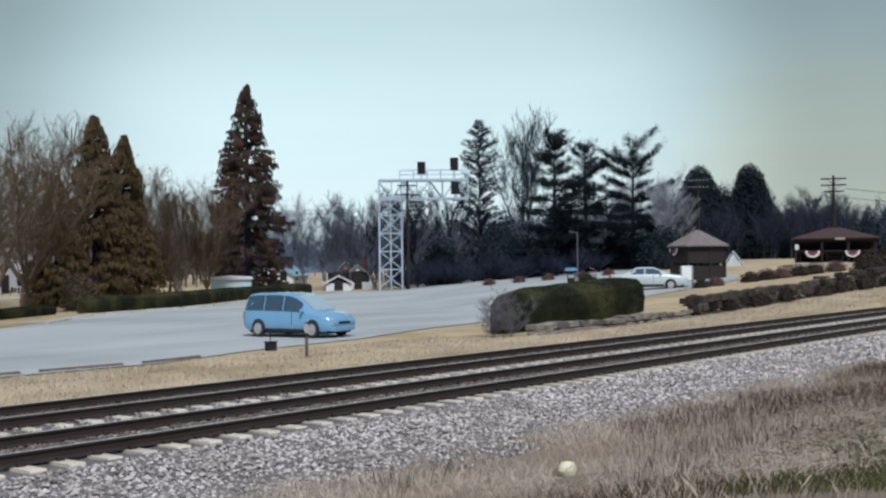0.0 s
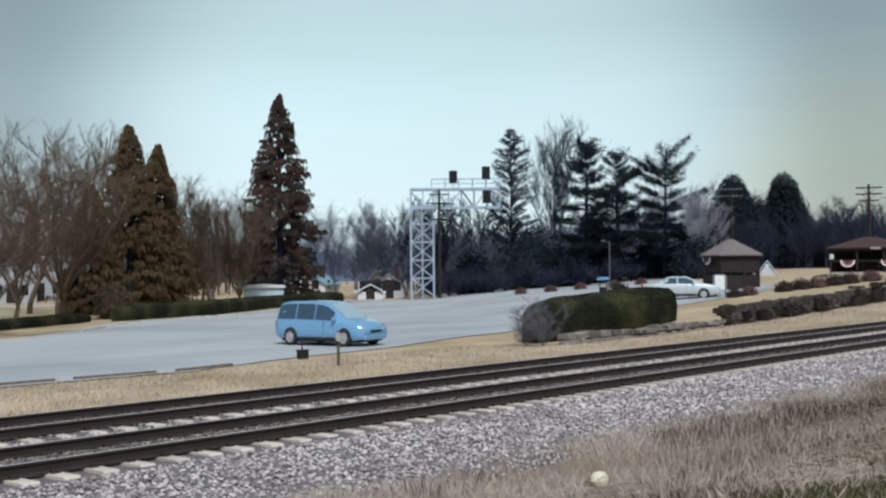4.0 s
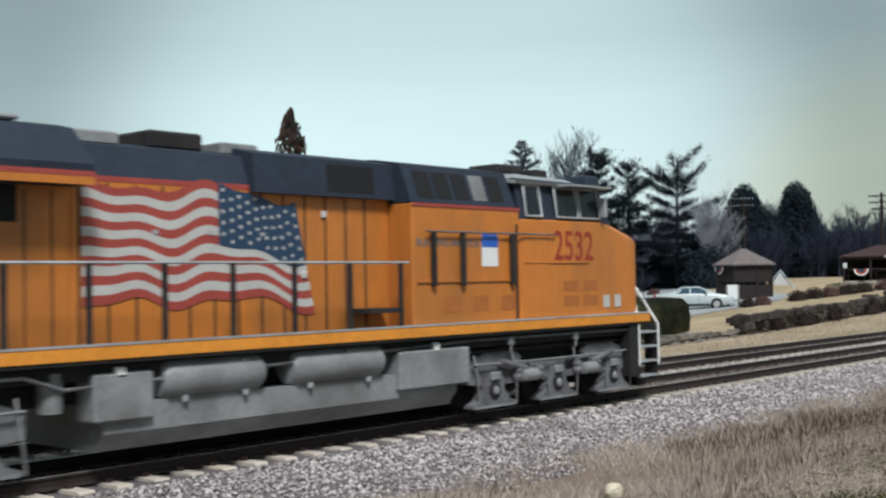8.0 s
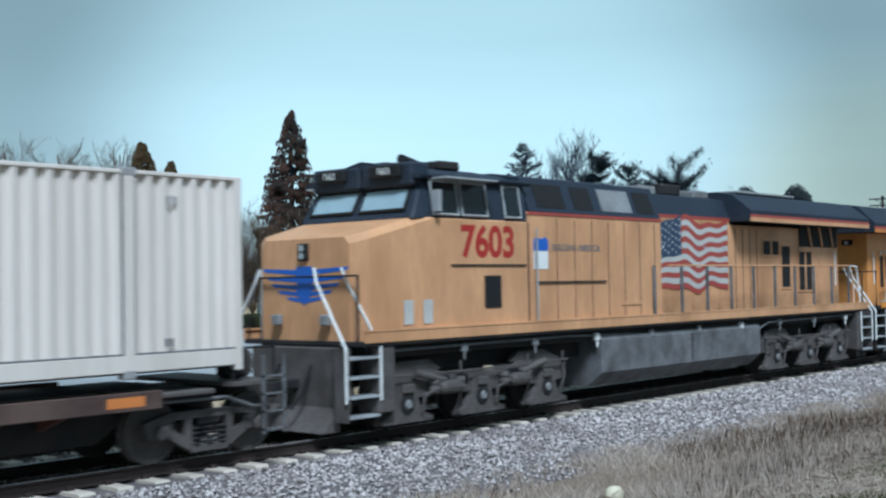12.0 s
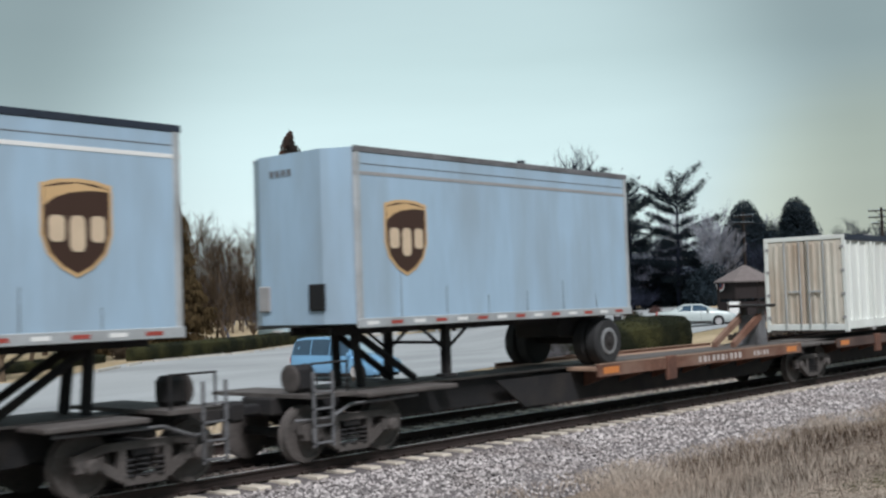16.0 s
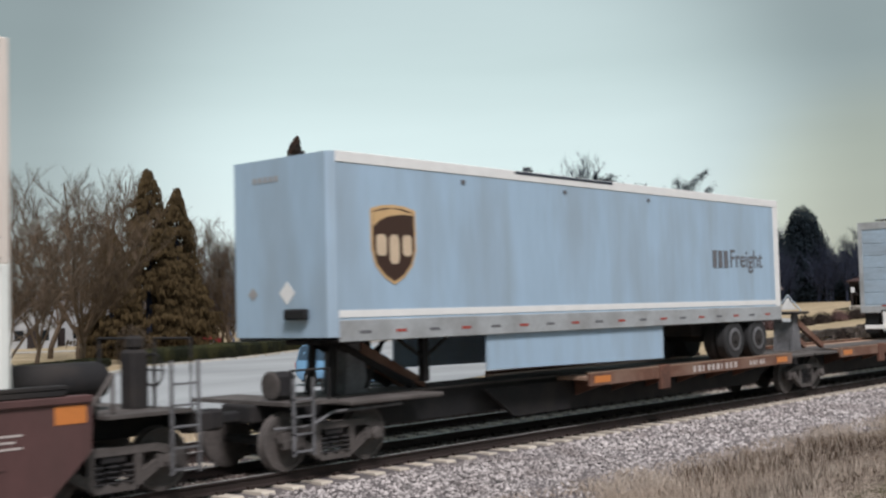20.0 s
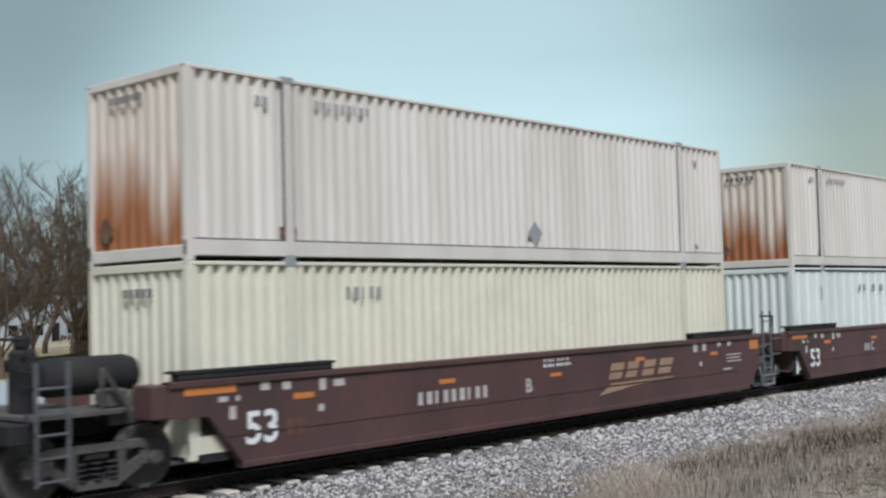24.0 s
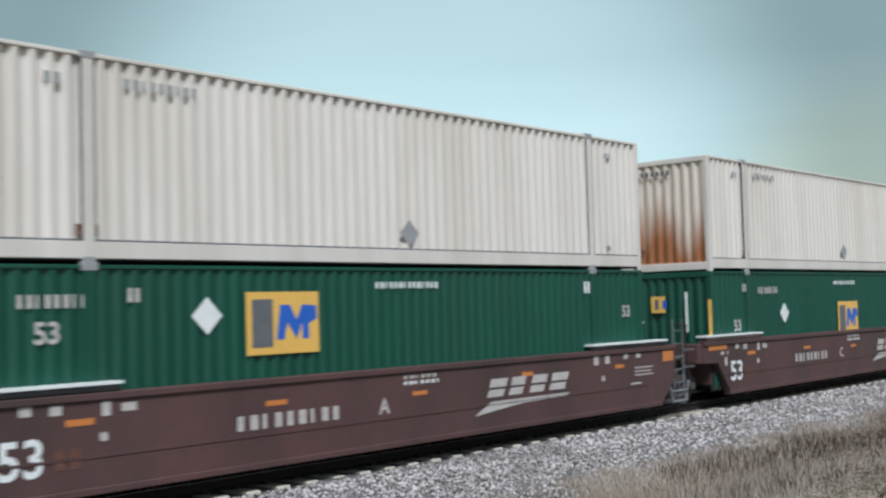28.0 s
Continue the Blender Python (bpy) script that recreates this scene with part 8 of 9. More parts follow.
# ---------- cars ----------
def car(name, lbl, paint, stations, axles, wr, x, y, turn, belt_windows, screen, rear_screen, lamps, fit=1.0):
    """A lofted car body; x runs from the tail (0) to the nose."""
    z = land(x, max(27, y)) + .035
    C = thing(name, lbl, "car", pose(x, y, z, 0, 0, turn))
    C.scale = (fit, 1, 1)
    L = stations[-1][0]
    rings = []
    for sx, hw, zb, belt, roof, th in stations:
        half = [(hw * .9, zb), (hw, zb + .14), (hw * 1.0, (zb + belt) / 2), (hw * .985, belt - .05), (hw * .95, belt), (th, roof - .07), (th * .86, roof)]
        rings.append([(sx - L / 2, -a, b) for a, b in half] + [(sx - L / 2, a, b) for a, b in reversed(half)])
    part("body", Geo().rings(rings), paint, C, smooth=True)

    def at(sx):
        for a, b in zip(stations, stations[1:]):
            if a[0] <= sx <= b[0]:
                q = (sx - a[0]) / (b[0] - a[0])
                return [i * (1 - q) + j * q for i, j in zip(a, b)]
        return stations[-1]
    def strip_of(xs, pts):
        vs, n = [], len(pts(xs[0]))
        for sx in xs:
            vs += pts(sx)
        fs = [(i * n + k, i * n + k + 1, (i + 1) * n + k + 1, (i + 1) * n + k) for i in range(len(xs) - 1) for k in range(n - 1)]
        return Geo().add(vs, fs)

    def steps(a, b):
        return sorted({a, b, *[s[0] for s in stations if a < s[0] < b]})
    for a, b in belt_windows:
        for s in (-1, 1):
            def pane(sx):
                _, hw, zb, belt, roof, th = at(sx)
                return [(sx - L / 2, s * (hw * .95 * (1 - t) + th * t + .008), belt * (1 - t) + (roof - .07) * t) for t in (.04, .5, .97)]
            part("side_window", strip_of(steps(a, b), pane), M_CARGLASS, C)
    for nm, (xa, xb) in (("windscreen", screen), ("rear_window", rear_screen)):
        def slope(sx):
            _, hw, zb, belt, roof, th = at(sx)
            return [(sx - L / 2, y, roof + .012) for y in (-th * .84, 0, th * .84)]
        part(nm, strip_of(steps(min(xa, xb), max(xa, xb)), slope), M_WINDSHIELD, C)
    for ax in axles:
        for s in (-1, 1):
            hw = at(ax)[1]
            # Black disc on the body side paints the shaded gap round the wheel.
            part("wheel_arch", Geo().lathe([(.02, -.01), (wr + .045, -.01), (wr + .045, .01), (.02, .01)], 22, "y", (ax - L / 2, s * (hw + .004), wr + .01)), M_BLACK, C)
            w = new("wheel")
            w.parent = C
            w.matrix_basis = pose(ax - L / 2, s * (hw - .045), wr, 0, 0, 0 if s < 0 else 180)
            part("tyre", shared("ct%.2f" % wr, lambda: Geo().lathe([(wr * .6, -.10), (wr * .93, -.10), (wr, -.06), (wr, .1), (wr * .6, .1)], 22).mesh("tyre", M_TYRE, True)), None, w)
            part("rim", shared("cr%.2f" % wr, lambda: Geo().lathe([(.02, -.125), (wr * .2, -.125), (wr * .28, -.108), (wr * .5, -.106), (wr * .62, -.122), (wr * .66, -.10)], 18).mesh("rim", M_DIAMOND, True)), None, w, "silver wheel rim")
    for s in (-1, 1):
        a = at(lamps)
        part("headlight", Geo().box(lamps - L / 2 - .12, lamps - L / 2 + .16, s * a[1] * .62, s * a[1] * .95, a[3] - .16, a[3] - .02, .03), M_WINDSHIELD, C)
        part("tail_light", Geo().box(-L / 2 - .01, -L / 2 + .12, s * .72, s * .90, .72, .98, .02), M_FLAGRED, C)
        part("door_mirror", Geo().box(screen[1] - L / 2 - .55, screen[1] - L / 2 - .40, s * (a[1] + .06), s * (a[1] + .26), 1.0, 1.16, .04), paint, C)
        part("door_seam", Geo().box(screen[0] - L / 2 - .05, screen[0] - L / 2 - .035, s * (at(screen[0])[1] - .02), s * (at(screen[0])[1] + .004), .4, 1.0), M_UNDER, C)
        part("sill_trim", Geo().box(axles[0] - L / 2 + wr + .1, axles[1] - L / 2 - wr - .1, s * (at(L / 2)[1] - .05), s * (at(L / 2)[1] + .012), .24, .34), M_UNDER, C)
    n = stations[-2]
    part("grille", Geo().box(L / 2 - .16, L / 2 + .005, -.42, .42, .52, .66, .02), M_BLACK, C)
    part("bumper", Geo().box(L / 2 - .35, L / 2 + .03, -.74, .74, .26, .46, .05), paint, C)
    part("underbody", Geo().box(-L / 2 + .3, L / 2 - .3, -.8, .8, .17, .32), M_BLACK, C)
    return C


M_REDCAR = mat("red_car_paint", (0.30, 0.022, 0.020), 0.3, 0.0, 0.05, 1, 8, 0.0, coat=0.5)
VAN = [(0.0, .84, .46, .98, 1.20, .66), (.10, .95, .34, 1.02, 1.58, .70), (.28, .99, .28, 1.03, 1.70, .73), (.8, 1.0, .24, 1.03, 1.76, .76), (2.0, 1.0, .24, 1.02, 1.77, .77), (2.75, 1.0, .24, 1.01, 1.72, .76), (3.1, 1.0, .24, 1.0, 1.62, .76),
       (3.6, 1.0, .24, .99, 1.34, .78), (4.02, .99, .24, .97, 1.09, .82), (4.15, .99, .24, .94, 1.04, .82), (4.65, .96, .25, .86, .96, .76), (4.95, .88, .30, .76, .86, .66), (5.08, .76, .36, .62, .72, .55)]
car("minivan", "light blue metallic minivan parked across the lot", M_BLUECAR, VAN, (1.02, 4.10), .34, 33.05, 34.45, -81, ((.22, 1.25), (1.31, 2.35), (2.41, 3.45)), (2.98, 4.06), (.10, .01), 4.86, .865)
SEDAN = [(0.0, .80, .42, .80, .86, .62), (.15, .88, .32, .92, .98, .68), (.9, .92, .24, .96, 1.02, .70), (1.3, .93, .22, .97, 1.22, .66), (1.75, .93, .22, .97, 1.42, .60), (2.8, .93, .22, .96, 1.43, .61),
         (3.3, .93, .22, .95, 1.22, .66), (3.75, .92, .22, .93, 1.0, .72), (4.5, .88, .24, .82, .88, .70), (4.85, .78, .30, .68, .74, .58), (4.95, .66, .36, .58, .62, .48)]
car("sedan", "silver-beige sedan parked by the gazebo", M_SEDAN, SEDAN, (.98, 3.85), .32, 66.6, 37.3, -60, ((1.35, 2.2), (2.28, 3.2)), (2.82, 3.72), (1.72, .95), 4.72)
passing_car = car("sedan", "red sedan driving along the far road", M_REDCAR, SEDAN, (.98, 3.85), .32, 0, 100, 0, ((1.35, 2.2), (2.28, 3.2)), (2.82, 3.72), (1.72, .95), 4.72)


# ---------- stone walls ----------
def stone_wall(name, lbl, x0, x1, y, foot, head, seed, course=.34, face=.45, material=None):
    """A dry wall of rough blocks, each a piece of its own."""
    rng = random.Random(seed)
    W = thing(name, lbl, "stone wall", kind="structure")
    material = material or M_WALLSTONE
    kinds = []
    for k in range(7):
        g = Geo().box(-.5, .5, -.5, .5, -.5, .5, .07)
        g.v = [(a + rng.gauss(0, .03), b + rng.gauss(0, .05), c + rng.gauss(0, .035)) for a, b, c in g.v]
        kinds.append(g.mesh("stone", material))
    row, n = 0, 0
    while True:
        x, any_ = x0 + rng.uniform(0, .5), False
        while x < x1:
            w = rng.uniform(.45, 1.15)
            z = foot(x) + row * course
            if z < head(x) - .08:
                any_ = True
                h = min(course, head(x) - z + .1) * rng.uniform(.70, 1.02)
                o = part("stone", kinds[rng.randrange(7)], None, W)
                o.location = (x + w / 2, y + rng.uniform(-.10, .10) + row * .03, z + h / 2 - .02)
                o.scale = (w * .96, face, h)
                o.rotation_euler = (rng.uniform(-.08, .08), rng.uniform(-.07, .07), rng.uniform(-.12, .12))
                n += 1
            x += w
        row += 1
        if not any_ or row > 8:
            return


stone_wall("wall_low", "low rough stone wall under the hedge", 37.0, 50.0, 26.0, lambda x: strip(x) - .1, lambda x: strip(x) + .38 + .1 * math.sin(x), 1, .30, .5, M_LOWSTONE)
stone_wall("wall_high", "rough stone retaining wall with dark joints", 50.0, 100.0, 26.1, lambda x: strip(x) - .1, lambda x: back(x, 26.5) + .22 + .16 * sm(66, 52, x) + .07 * math.sin(x * 2.1), 2, .36, .55)

# ---------- gazebo, pavilion, park things ----------
BUNT = [(-.55, 0), (.55, 0), (.52, -.22), (.36, -.42), (.12, -.52), (-.12, -.52), (-.36, -.42), (-.52, -.22)]


def bunting(parent, m):
    flat("bunting_border", BUNT, M_WHITE_PAINT, parent, m, "white bunting fan")
    flat("bunting_band", [(a * .78, b * .80) for a, b in BUNT], M_FLAGRED, parent, m @ pose(0, 0, .004), "red bunting band")
    flat("bunting_heart", [(a * .45, b * .50) for a, b in BUNT], M_NAVY, parent, m @ pose(0, 0, .008), "navy bunting centre")


gz = thing("gazebo", "dark red-stained gazebo with brown shingled roof and bunting", "gazebo", pose(77.6, 39.4, land(77.6, 39.4), 0, 0, 8))
g = Geo()
rim8 = [(2.35 * math.cos(k * math.pi / 4), 2.35 * math.sin(k * math.pi / 4)) for k in range(8)]
g.rings([[(a, b, 2.38) for a, b in rim8], [(a, b, 2.48) for a, b in rim8], [(a * .06, b * .06, 3.60) for a, b in rim8]])
part("roof", g, M_SHINGLE, gz, "brown shingled eight-sided roof")
part("floor", Geo().prism([(a * .9, b * .9) for a, b in rim8], 0, .16, "xy"), M_DARKWOOD, gz)
for k in range(8):
    a, b = rim8[k][0] * .86, rim8[k][1] * .86
    c, d = rim8[(k + 1) % 8][0] * .86, rim8[(k + 1) % 8][1] * .86
    part("post", Geo().box(a - .07, a + .07, b - .07, b + .07, .1, 2.42, .01), M_DARKWOOD, gz)
    v = Vector((c - a, d - b, 0)).normalized()
    nrm = Vector((-v.y, v.x, 0)) * .03
    for nm, z0, z1 in (("valance", 1.22, 2.40), ("railing_panel", .16, 1.0)):
        if nm == "railing_panel" and k == 6:
            continue
        part(nm, Geo().prism([(a - nrm.x, b - nrm.y), (c - nrm.x, d - nrm.y), (c + nrm.x, d + nrm.y), (a + nrm.x, b + nrm.y)], z0, z1, "xy"), M_DARKWOOD, gz)
bunting(gz, pose(-1.58, 1.25, 2.30, 90, 0, -128))
part("bench", Geo().box(-.9, .9, -.5, .5, .55, .62).box(-.8, -.7, -.4, .4, .16, .55).box(.7, .8, -.4, .4, .16, .55), M_WOOD, gz)

pv = thing("pavilion", "dark open picnic pavilion with red shingled hip roof and bunting", "pavilion", pose(93.8, 35.4, land(93.8, 35.4), 0, 0, -69))
g = Geo()
g.rings([[(a, b, 1.93) for a, b in ((-3.35, -2.7), (3.35, -2.7), (3.35, 2.7), (-3.35, 2.7))], [(a, b, 2.02) for a, b in ((-3.35, -2.7), (3.35, -2.7), (3.35, 2.7), (-3.35, 2.7))], [(a, b, 2.88) for a, b in ((-.5, -.05), (.5, -.05), (.5, .05), (-.5, .05))]])
part("roof", g, M_SHINGLE_R, pv, "dark red shingled hip roof")
part("floor", Geo().box(-3.2, 3.2, -2.5, 2.5, -.3, .06), M_CONCRETE, pv)
for i in range(4):
    for s in (-1, 1):
        part("post", Geo().box(-3.0 + i * 2.0 - .08, -3.0 + i * 2.0 + .08, s * 2.4 - .08, s * 2.4 + .08, 0, 1.95, .01), M_DARKWOOD, pv)
for s in (-1, 1):
    part("eave_beam", Geo().box(-3.15, 3.15, s * 2.4 - .07, s * 2.4 + .07, 1.70, 1.93), M_DARKWOOD, pv)
part("eave_lamp", Geo().box(.0, .75, -2.74, -2.70, 1.86, 2.02, .01), M_DIAMOND, pv)
part("notice", Geo().box(-3.05, -2.75, -2.52, -2.49, 1.1, 1.5, .01), M_SIDING, pv)
for x in (-1.7, 1.3):
    bunting(pv, pose(x, -2.56, 1.0, 90, 0, 0))
part("front_rail", Geo().box(-3.0, 3.0, -2.45, -2.38, .92, 1.02), M_DARKWOOD, pv)
part("back_wall", Geo().box(-3.0, 3.0, 2.3, 2.4, 0, 1.8), M_DARKWOOD, pv)
for e in (-1, 1):
    part("side_wall", Geo().box(e * 3.0, e * 2.93, -2.3, 2.3, 0, 1.0), M_DARKWOOD, pv)
for k in range(3):
    t = thing("picnic_table", "dark wooden picnic table under the pavilion", "picnic table", pv.matrix_basis @ pose(-2.1 + 2.1 * k, -.6, .06), group="picnic tables")
    part("tabletop", Geo().box(-.9, .9, -.38, .38, .70, .75, .01), M_WOOD, t)
    for s in (-1, 1):
        part("bench", Geo().box(-.9, .9, s * .60, s * .85, .42, .46, .01), M_WOOD, t)
        part("leg", Geo().box(s * .6 - .04, s * .6 + .04, -.75, .75, 0, .70), M_WOOD, t)

af = thing("climbing_frame", "pale triangular climbing frame on the lawn", "climbing frame", pose(92.4, 43.6, land(92.4, 43.6), 0, 0, -64))
for s in (-1, 1):
    for e in (-1, 1):
        part("leg", Geo().tube((s * 1.15, e * .55, 0), (0, e * .55, 1.55), .05, .05, 6), M_GALV, af)
    for k in range(4):
        q = .2 + .2 * k
        part("rung", Geo().tube((s * 1.15 * (1 - q), -.55, 1.55 * q), (s * 1.15 * (1 - q), .55, 1.55 * q), .035, .035, 6), M_GALV, af)
part("panel", Geo().prism([(-.7, .3), (.7, .3), (.05, 1.3), (-.05, 1.3)], .48, .52), M_SIDING, af)

sb = thing("notice_board", "plain cream board on two posts by the sedan", "notice board", pose(69.7, 36.2, land(69.7, 36.2), 0, 0, -62))
part("board", Geo().box(-.42, .42, -.03, .03, .35, 1.30, .01), M_WHITE_PAINT, sb)
for s in (-1, 1):
    part("post", Geo().box(s * .36 - .04, s * .36 + .04, -.035, .045, 0, 1.3), M_WOOD, sb)

ks = thing("kiosk", "dark pedestal with a pale blue hood beside the lot", "kiosk", pose(75.9, 49.2, land(75.9, 49.2), 0, 0, -57))
part("pedestal", Geo().box(-.30, .30, -.25, .25, 0, 1.05, .04), M_BLACK, ks)
part("panel", Geo().box(-.22, .22, -.27, -.25, .72, .98, .01), M_DIAMOND, ks)
part("hood", Geo().prism([(-.52, 1.30), (-.40, 1.48), (.30, 1.52), (.52, 1.36), (.40, 1.28), (-.35, 1.25)], -.32, .32), M_BLUECAR, ks, "pale blue hood")
part("stem", Geo().box(-.08, .08, -.08, .08, 1.0, 1.3), M_UNDER, ks)


def lamp_post(x, y, h):
    t = thing("lamp_post", "slender grey lamp post by the lot", "lamp post", pose(x, y, land(x, y)))
    part("pole", Geo().tube((0, 0, 0), (0, 0, h), .05, .035, 8), M_TRUCK, t)
    part("arm", Geo().tube((0, 0, h), (-.5, .2, h + .1), .03, .03, 6), M_TRUCK, t)
    part("lamp_head", Geo().box(-.8, -.4, .12, .3, h + .04, h + .14, .03), M_TRUCK, t)
    part("base", Geo().tube((0, 0, 0), (0, 0, .3), .16, .14, 8), M_CONCRETE, t)


lamp_post(84.8, 54.3, 4.2)


def utility_pole(x, y, h, arms, turn, lbl):
    t = thing("utility_pole", lbl, "utility pole", pose(x, y, land(x, y) - .2, 0, 0, turn), group="utility poles")
    part("pole", Geo().tube((0, 0, 0), (0, 0, h), .16, .11, 8), M_POLE, t)
    for k, (z, w) in enumerate(arms):
        part("crossarm", Geo().box(-w, w, -.07, .05, z - .06, z + .06, .01), M_POLE, t)
        for i in range(6):
            q = -w * .92 + i * w * 1.84 / 5
            part("insulator", Geo().lathe([(.02, 0), (.05, .03), (.05, .1), (.02, .13)], 6, "z", (q, 0, z + .06)), M_GALV, t)
        part("brace", Geo().tube((-w * .5, -.05, z - .05), (0, -.1, z - .55), .025, .025, 4).tube((w * .5, -.05, z - .05), (0, -.1, z - .55), .025, .025, 4), M_UNDER, t)
    return t


utility_pole(89.4, 77.4, 11.2, ((10.7, 1.0), (9.8, 1.2), (8.2, .9)), -42, "dark wooden utility pole beside the signal bridge")
utility_pole(109.6, 55.5, 9.2, ((8.8, 1.0), (8.1, 1.0)), -60, "dark wooden utility pole in the park")
utility_pole(108.5, 41.0, 8.0, ((7.7, 1.15), (7.1, 1.15), (6.5, .9)), -66, "dark wooden utility pole with three crossarms")


def wire(p, q, sag, lbl):
    g = Geo()
    pts = []
    for i in range(25):
        t = i / 24
        v = Vector(p).lerp(Vector(q), t)
        v.z -= sag * 4 * t * (1 - t)
        pts.append(v)
    g.path(pts, .022, 4)
    solid("overhead_wire", g, M_UNDER, lbl, "wire", group="overhead wires")


wire((89.0, 77.8, 7.9), (10, 118, 8.6), 1.2, "dark overhead wire crossing behind the trees")
wire((90.0, 77.0, 7.7), (11, 116, 8.3), 1.3, "dark overhead wire crossing behind the trees")
wire((108.9, 40.1, 8.8), (190, 20, 9.6), 1.0, "dark overhead wire running off from the pole")
wire((108.1, 41.9, 8.2), (190, 22, 9.0), 1.0, "dark overhead wire running off from the pole")


# ---------- signal bridge ----------
def signal_bridge():
    B = thing("signal_bridge", "pale lattice cantilever signal bridge with dark signal heads", "signal bridge", pose(89.7, 80.0, land(89.7, 80), 0, 0, -48))
    h, hw = 9.3, 1.15
    for a in (-hw, hw):
        for b in (-.7, .7):
            part("tower_leg", Geo().box(a - .09, a + .09, b - .09, b + .09, 0, 11.3), M_GALV, B)
    for k in range(5):
        z0, z1 = .3 + k * 1.85, .3 + (k + 1) * 1.85
        for b in (-.7, .7):
            part("tower_brace", Geo().tube((-hw, b, z0), (hw, b, z1), .055, .055, 4), M_GALV, B)
            part("tower_brace", Geo().tube((hw, b, z0), (-hw, b, z1), .055, .055, 4), M_GALV, B)
            part("tower_tie", Geo().box(-hw, hw, b - .05, b + .05, z1 - .06, z1 + .06), M_GALV, B)
        for a in (-hw, hw):
            part("tower_brace", Geo().tube((a, -.7, z0), (a, .7, z1), .05, .05, 4), M_GALV, B)
    part("tower_column", Geo().box(-.08, .08, -.08, .08, 0, 9.4), M_GALV, B)
    x0, x1 = -1.2, 8.0
    for b in (-.7, .7):
        part("lower_chord", Geo().box(x0, x1, b - .08, b + .08, 9.25, 9.45), M_GALV, B)
        part("upper_chord", Geo().box(x0, x1, b - .07, b + .07, 11.15, 11.32), M_GALV, B)
        for k in range(7):
            a0, a1 = x0 + (x1 - x0) * k / 7, x0 + (x1 - x0) * (k + 1) / 7
            part("beam_brace", Geo().tube((a0, b, 9.35 if k % 2 else 11.2), (a1, b, 11.2 if k % 2 else 9.35), .05, .05, 4), M_GALV, B)
            part("beam_post", Geo().tube((a1, b, 9.35), (a1, b, 11.2), .045, .045, 4), M_GALV, B)
    part("walkway", Geo().box(x0, x1, -.65, .65, 11.32, 11.38), M_GALV, B)
    for b in (-.7, .7):
        part("walkway_rail", Geo().path([(1.0, b, 12.3), (x1, b, 12.3)], .03, 4).path([(1.0, b, 11.85), (x1, b, 11.85)], .025, 4), M_GALV, B)
        for k in range(6):
            part("rail_post", Geo().tube((1.0 + k * 1.4, b, 11.35), (1.0 + k * 1.4, b, 12.3), .03, .03, 4), M_GALV, B)
    for x, z in ((3.2, 12.45), (6.55, 12.85), (6.6, 10.4)):
        s = new("signal_head")
        s.parent = B
        s.location = (x, -.95, z)
        part("backboard", Geo().box(-.42, .42, -.02, .02, -.65, .65, .01), M_BLACK, s, "black signal backboard")
        part("housing", Geo().box(-.22, .22, .02, .35, -.5, .5, .02), M_BLACK, s)
        for k in (-.38, 0, .38):
            part("hood", Geo().tube((0, -.02, k), (0, -.30, k - .02), .13, .13, 10), M_BLACK, s)
        part("bracket", Geo().tube((0, .1, -.6), (0, .3, -1.3), .05, .05, 6), M_GALV, s)


signal_bridge()


# ---------- houses beyond the hedge ----------
def house(name, lbl, x, y, turn, w, d, h, roof, roof_mat, wall_mat=None, over=.3):
    wall_mat = wall_mat or M_SIDING
    Hs = thing(name, lbl, "house", pose(x, y, land(x, y) - .2, 0, 0, turn), group="houses")
    part("wall", Geo().prism([(-w / 2, 0), (w / 2, 0), (w / 2, h), (0, h + roof), (-w / 2, h)], -d / 2, d / 2), wall_mat, Hs)
    for s in (-1, 1):
        part("roof_slope", Geo().prism([(s * (w / 2 + over), h - over * roof / (w / 2)), (0, h + roof), (0, h + roof + .14), (s * (w / 2 + over), h + .14 - over * roof / (w / 2))], -d / 2 - over, d / 2 + over), roof_mat, Hs)
        part("window", Geo().box(s * w * .25 - .45, s * w * .25 + .45, -d / 2 - .03, -d / 2 + .02, 1.0, 2.1, .01), M_GLASS, Hs)
        for k in (-.25, .25):
            part("window", Geo().box(s * (w / 2 - .02), s * (w / 2 + .03), k * d - .5, k * d + .5, 1.0, 2.1, .01), M_GLASS, Hs)
    part("door", Geo().box(-.45, .45, -d / 2 - .04, -d / 2 + .02, .2, 2.2, .01), M_DARKWOOD, Hs)
    part("chimney", Geo().box(w * .2, w * .2 + .5, -.3, .3, h, h + roof + .7), M_SHINGLE_R, Hs)
    return Hs


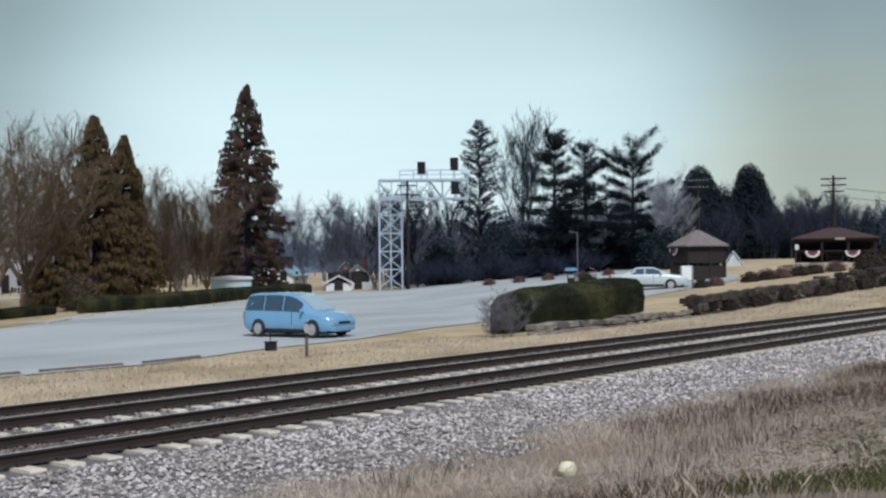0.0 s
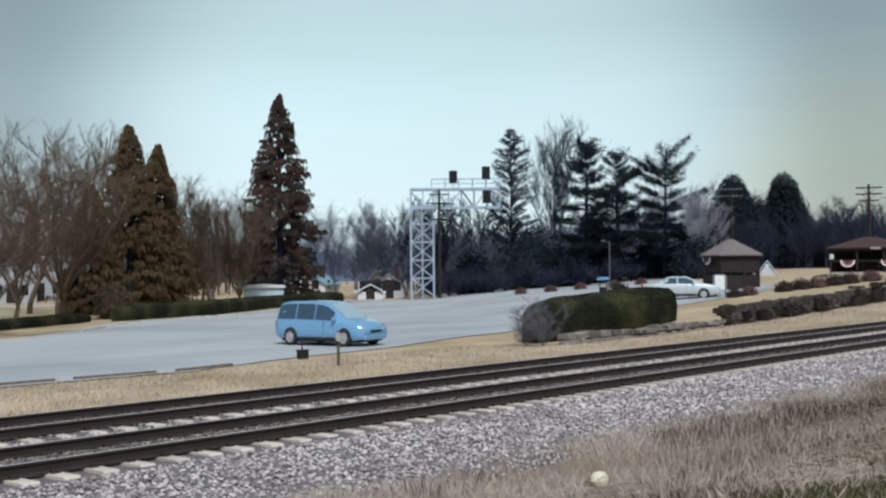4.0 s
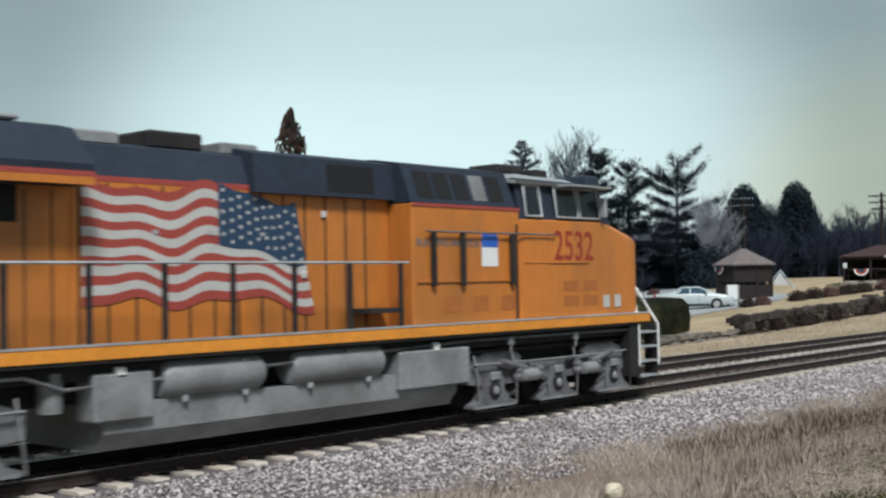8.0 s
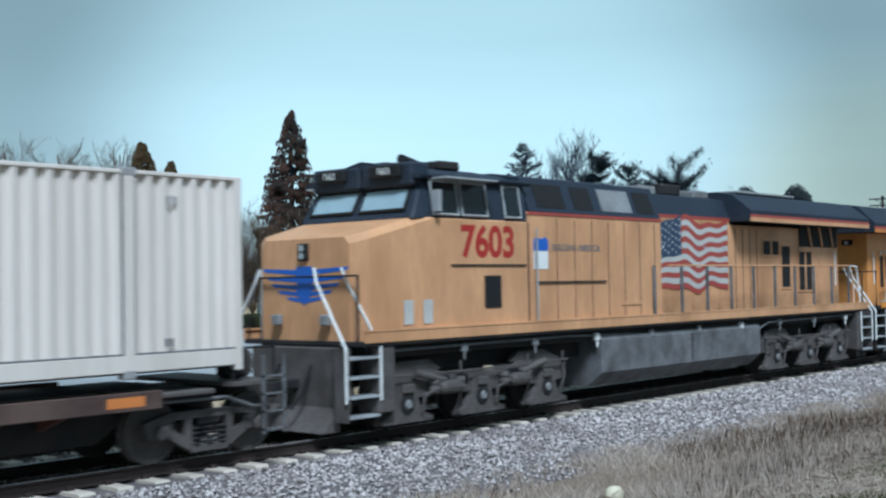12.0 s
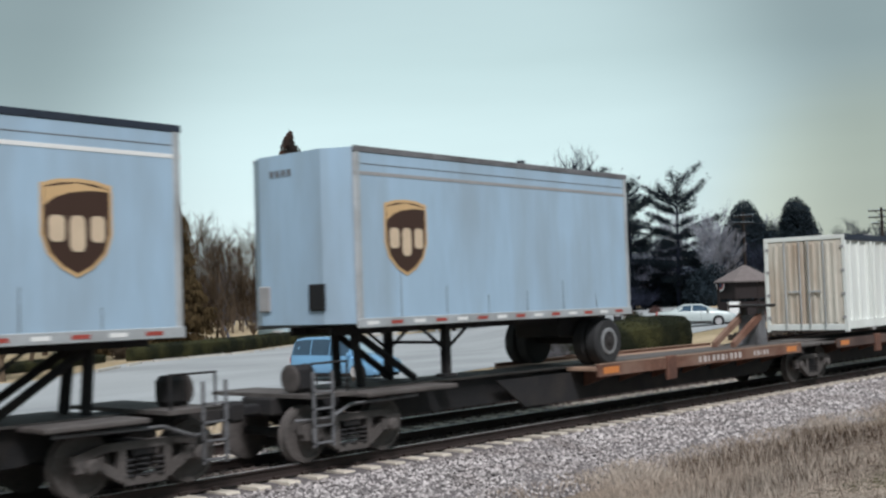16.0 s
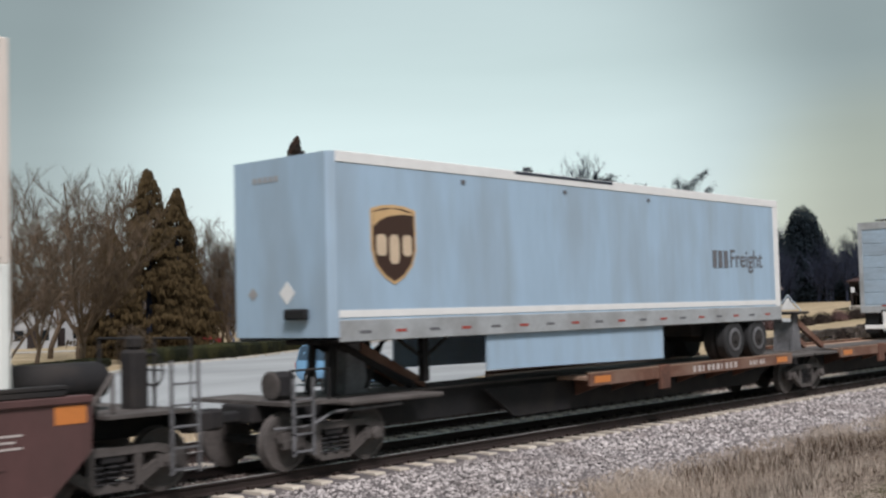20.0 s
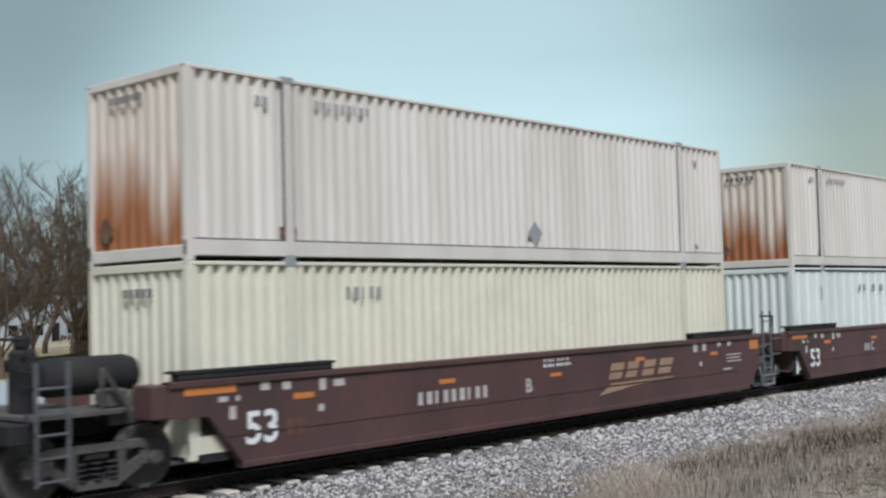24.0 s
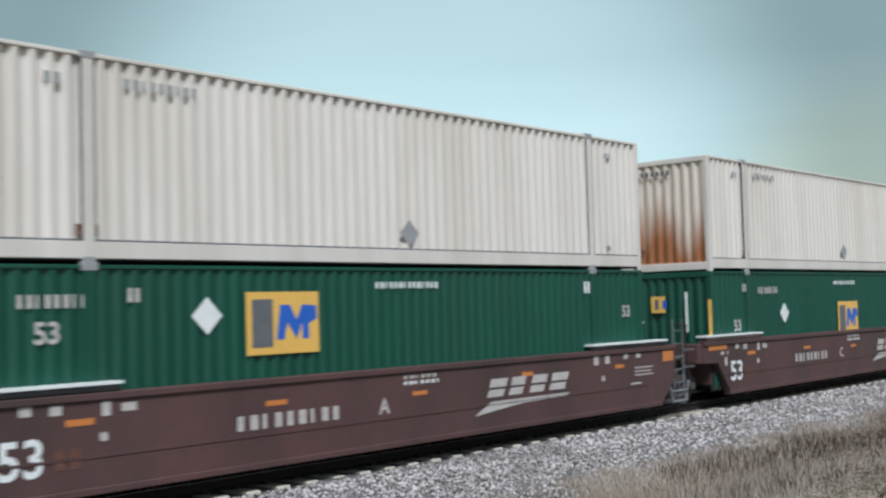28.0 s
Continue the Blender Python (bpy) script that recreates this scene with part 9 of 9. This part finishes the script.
house("house", "small white gabled house past the lawn", 64.0, 115.5, -28, 5.0, 7.0, 2.2, 2.3, M_ROOFGREY, M_DULLWALL)
house("house", "white gabled house past the lawn", 72.5, 119.0, -62, 7.5, 9.5, 2.6, 2.4, M_ROOFGREY, M_DULLWALL)
house("house", "white house half hidden by the thicket", 74.0, 106.0, -38, 7.0, 9.0, 2.5, 1.8, M_ROOFGREY)
house("house", "house with a blue-grey roof behind the spruce", 99.5, 107.0, -60, 5.0, 6.0, 1.6, 1.4, M_ROOFBLUE)
house("house", "small white gabled house behind the hedge", 99.0, 95.5, -44, 2.6, 4.0, 1.6, 1.5, M_ROOFGREY)
house("house", "small white gabled house behind the hedge", 108.0, 103.0, -44, 3.6, 5.0, 1.8, 1.6, M_ROOFGREY)
house("house", "low white gabled shelter at the lot's far end", 87.6, 85.6, -42, 2.6, 3.0, 1.0, .7, M_SIDING)
house("house", "small white gabled house with grey roof behind the lot", 93.4, 88.2, -46, 3.0, 4.0, 1.5, 1.3, M_ROOFGREY)
sh = thing("shed", "low white flat-roofed shed behind the hedge", "shed", pose(69.4, 81.1, land(69.4, 81.1) - .2, 0, 0, -40))
part("wall", Geo().box(-1.75, 1.75, -1.3, 1.3, 0, 1.75, .02), mat("pale_blue_siding", (.42, .55, .60), .7, vary=.08, bump=.05), sh, "pale blue-grey walls")
part("roof", Geo().prism([(-1.95, 1.75), (1.95, 1.75), (1.85, 1.95), (0, 2.08), (-1.85, 1.95)], -1.5, 1.5), M_SIDING, sh, "white low roof")
part("door", Geo().box(-.5, .5, -1.34, -1.29, .2, 1.25, .01), M_SIDING, sh)
back_road = solid("road", Geo().prism([(-70, -2.4), (32, -2.4), (32, 2.4), (-70, 2.4)], 0, .03, "xy"), M_CONCRETE, "pale concrete road beyond the lawn", "road", pose(57.0, 97.5, -.47, 0, 0, -30), kind="structure")
solid("pale_path", Geo().prism([(-9, -1.2), (9, -1.2), (9, 1.2), (-9, 1.2)], 0, .03, "xy"), M_CONCRETE, "pale concrete drive beyond the lawn", "drive", pose(70, 98, land(70, 98) + .02, 0, 0, 30), kind="structure")


def motions():
    """The whole train rolls by at a nearly even pace."""
    for ob, u, z, turn, y in MOVERS:
        walk(ob, [(t, pose(u + gone(t), YC + y, z, 0, 0, turn)) for t in (0, 4, 8, 12, 16, 20, 24, 28)])
    # the red car comes along the far road and stops behind the spruces
    walk(passing_car, [(t, back_road.matrix_basis @ pose(d, -.6, .03)) for t, d in ((0, -62), (12, -30), (15.6, -6.5), (16.8, 0.0), (17.6, 4.0), (19.5, 11.0), (22, 13.5), (28, 13.5))])


motions()
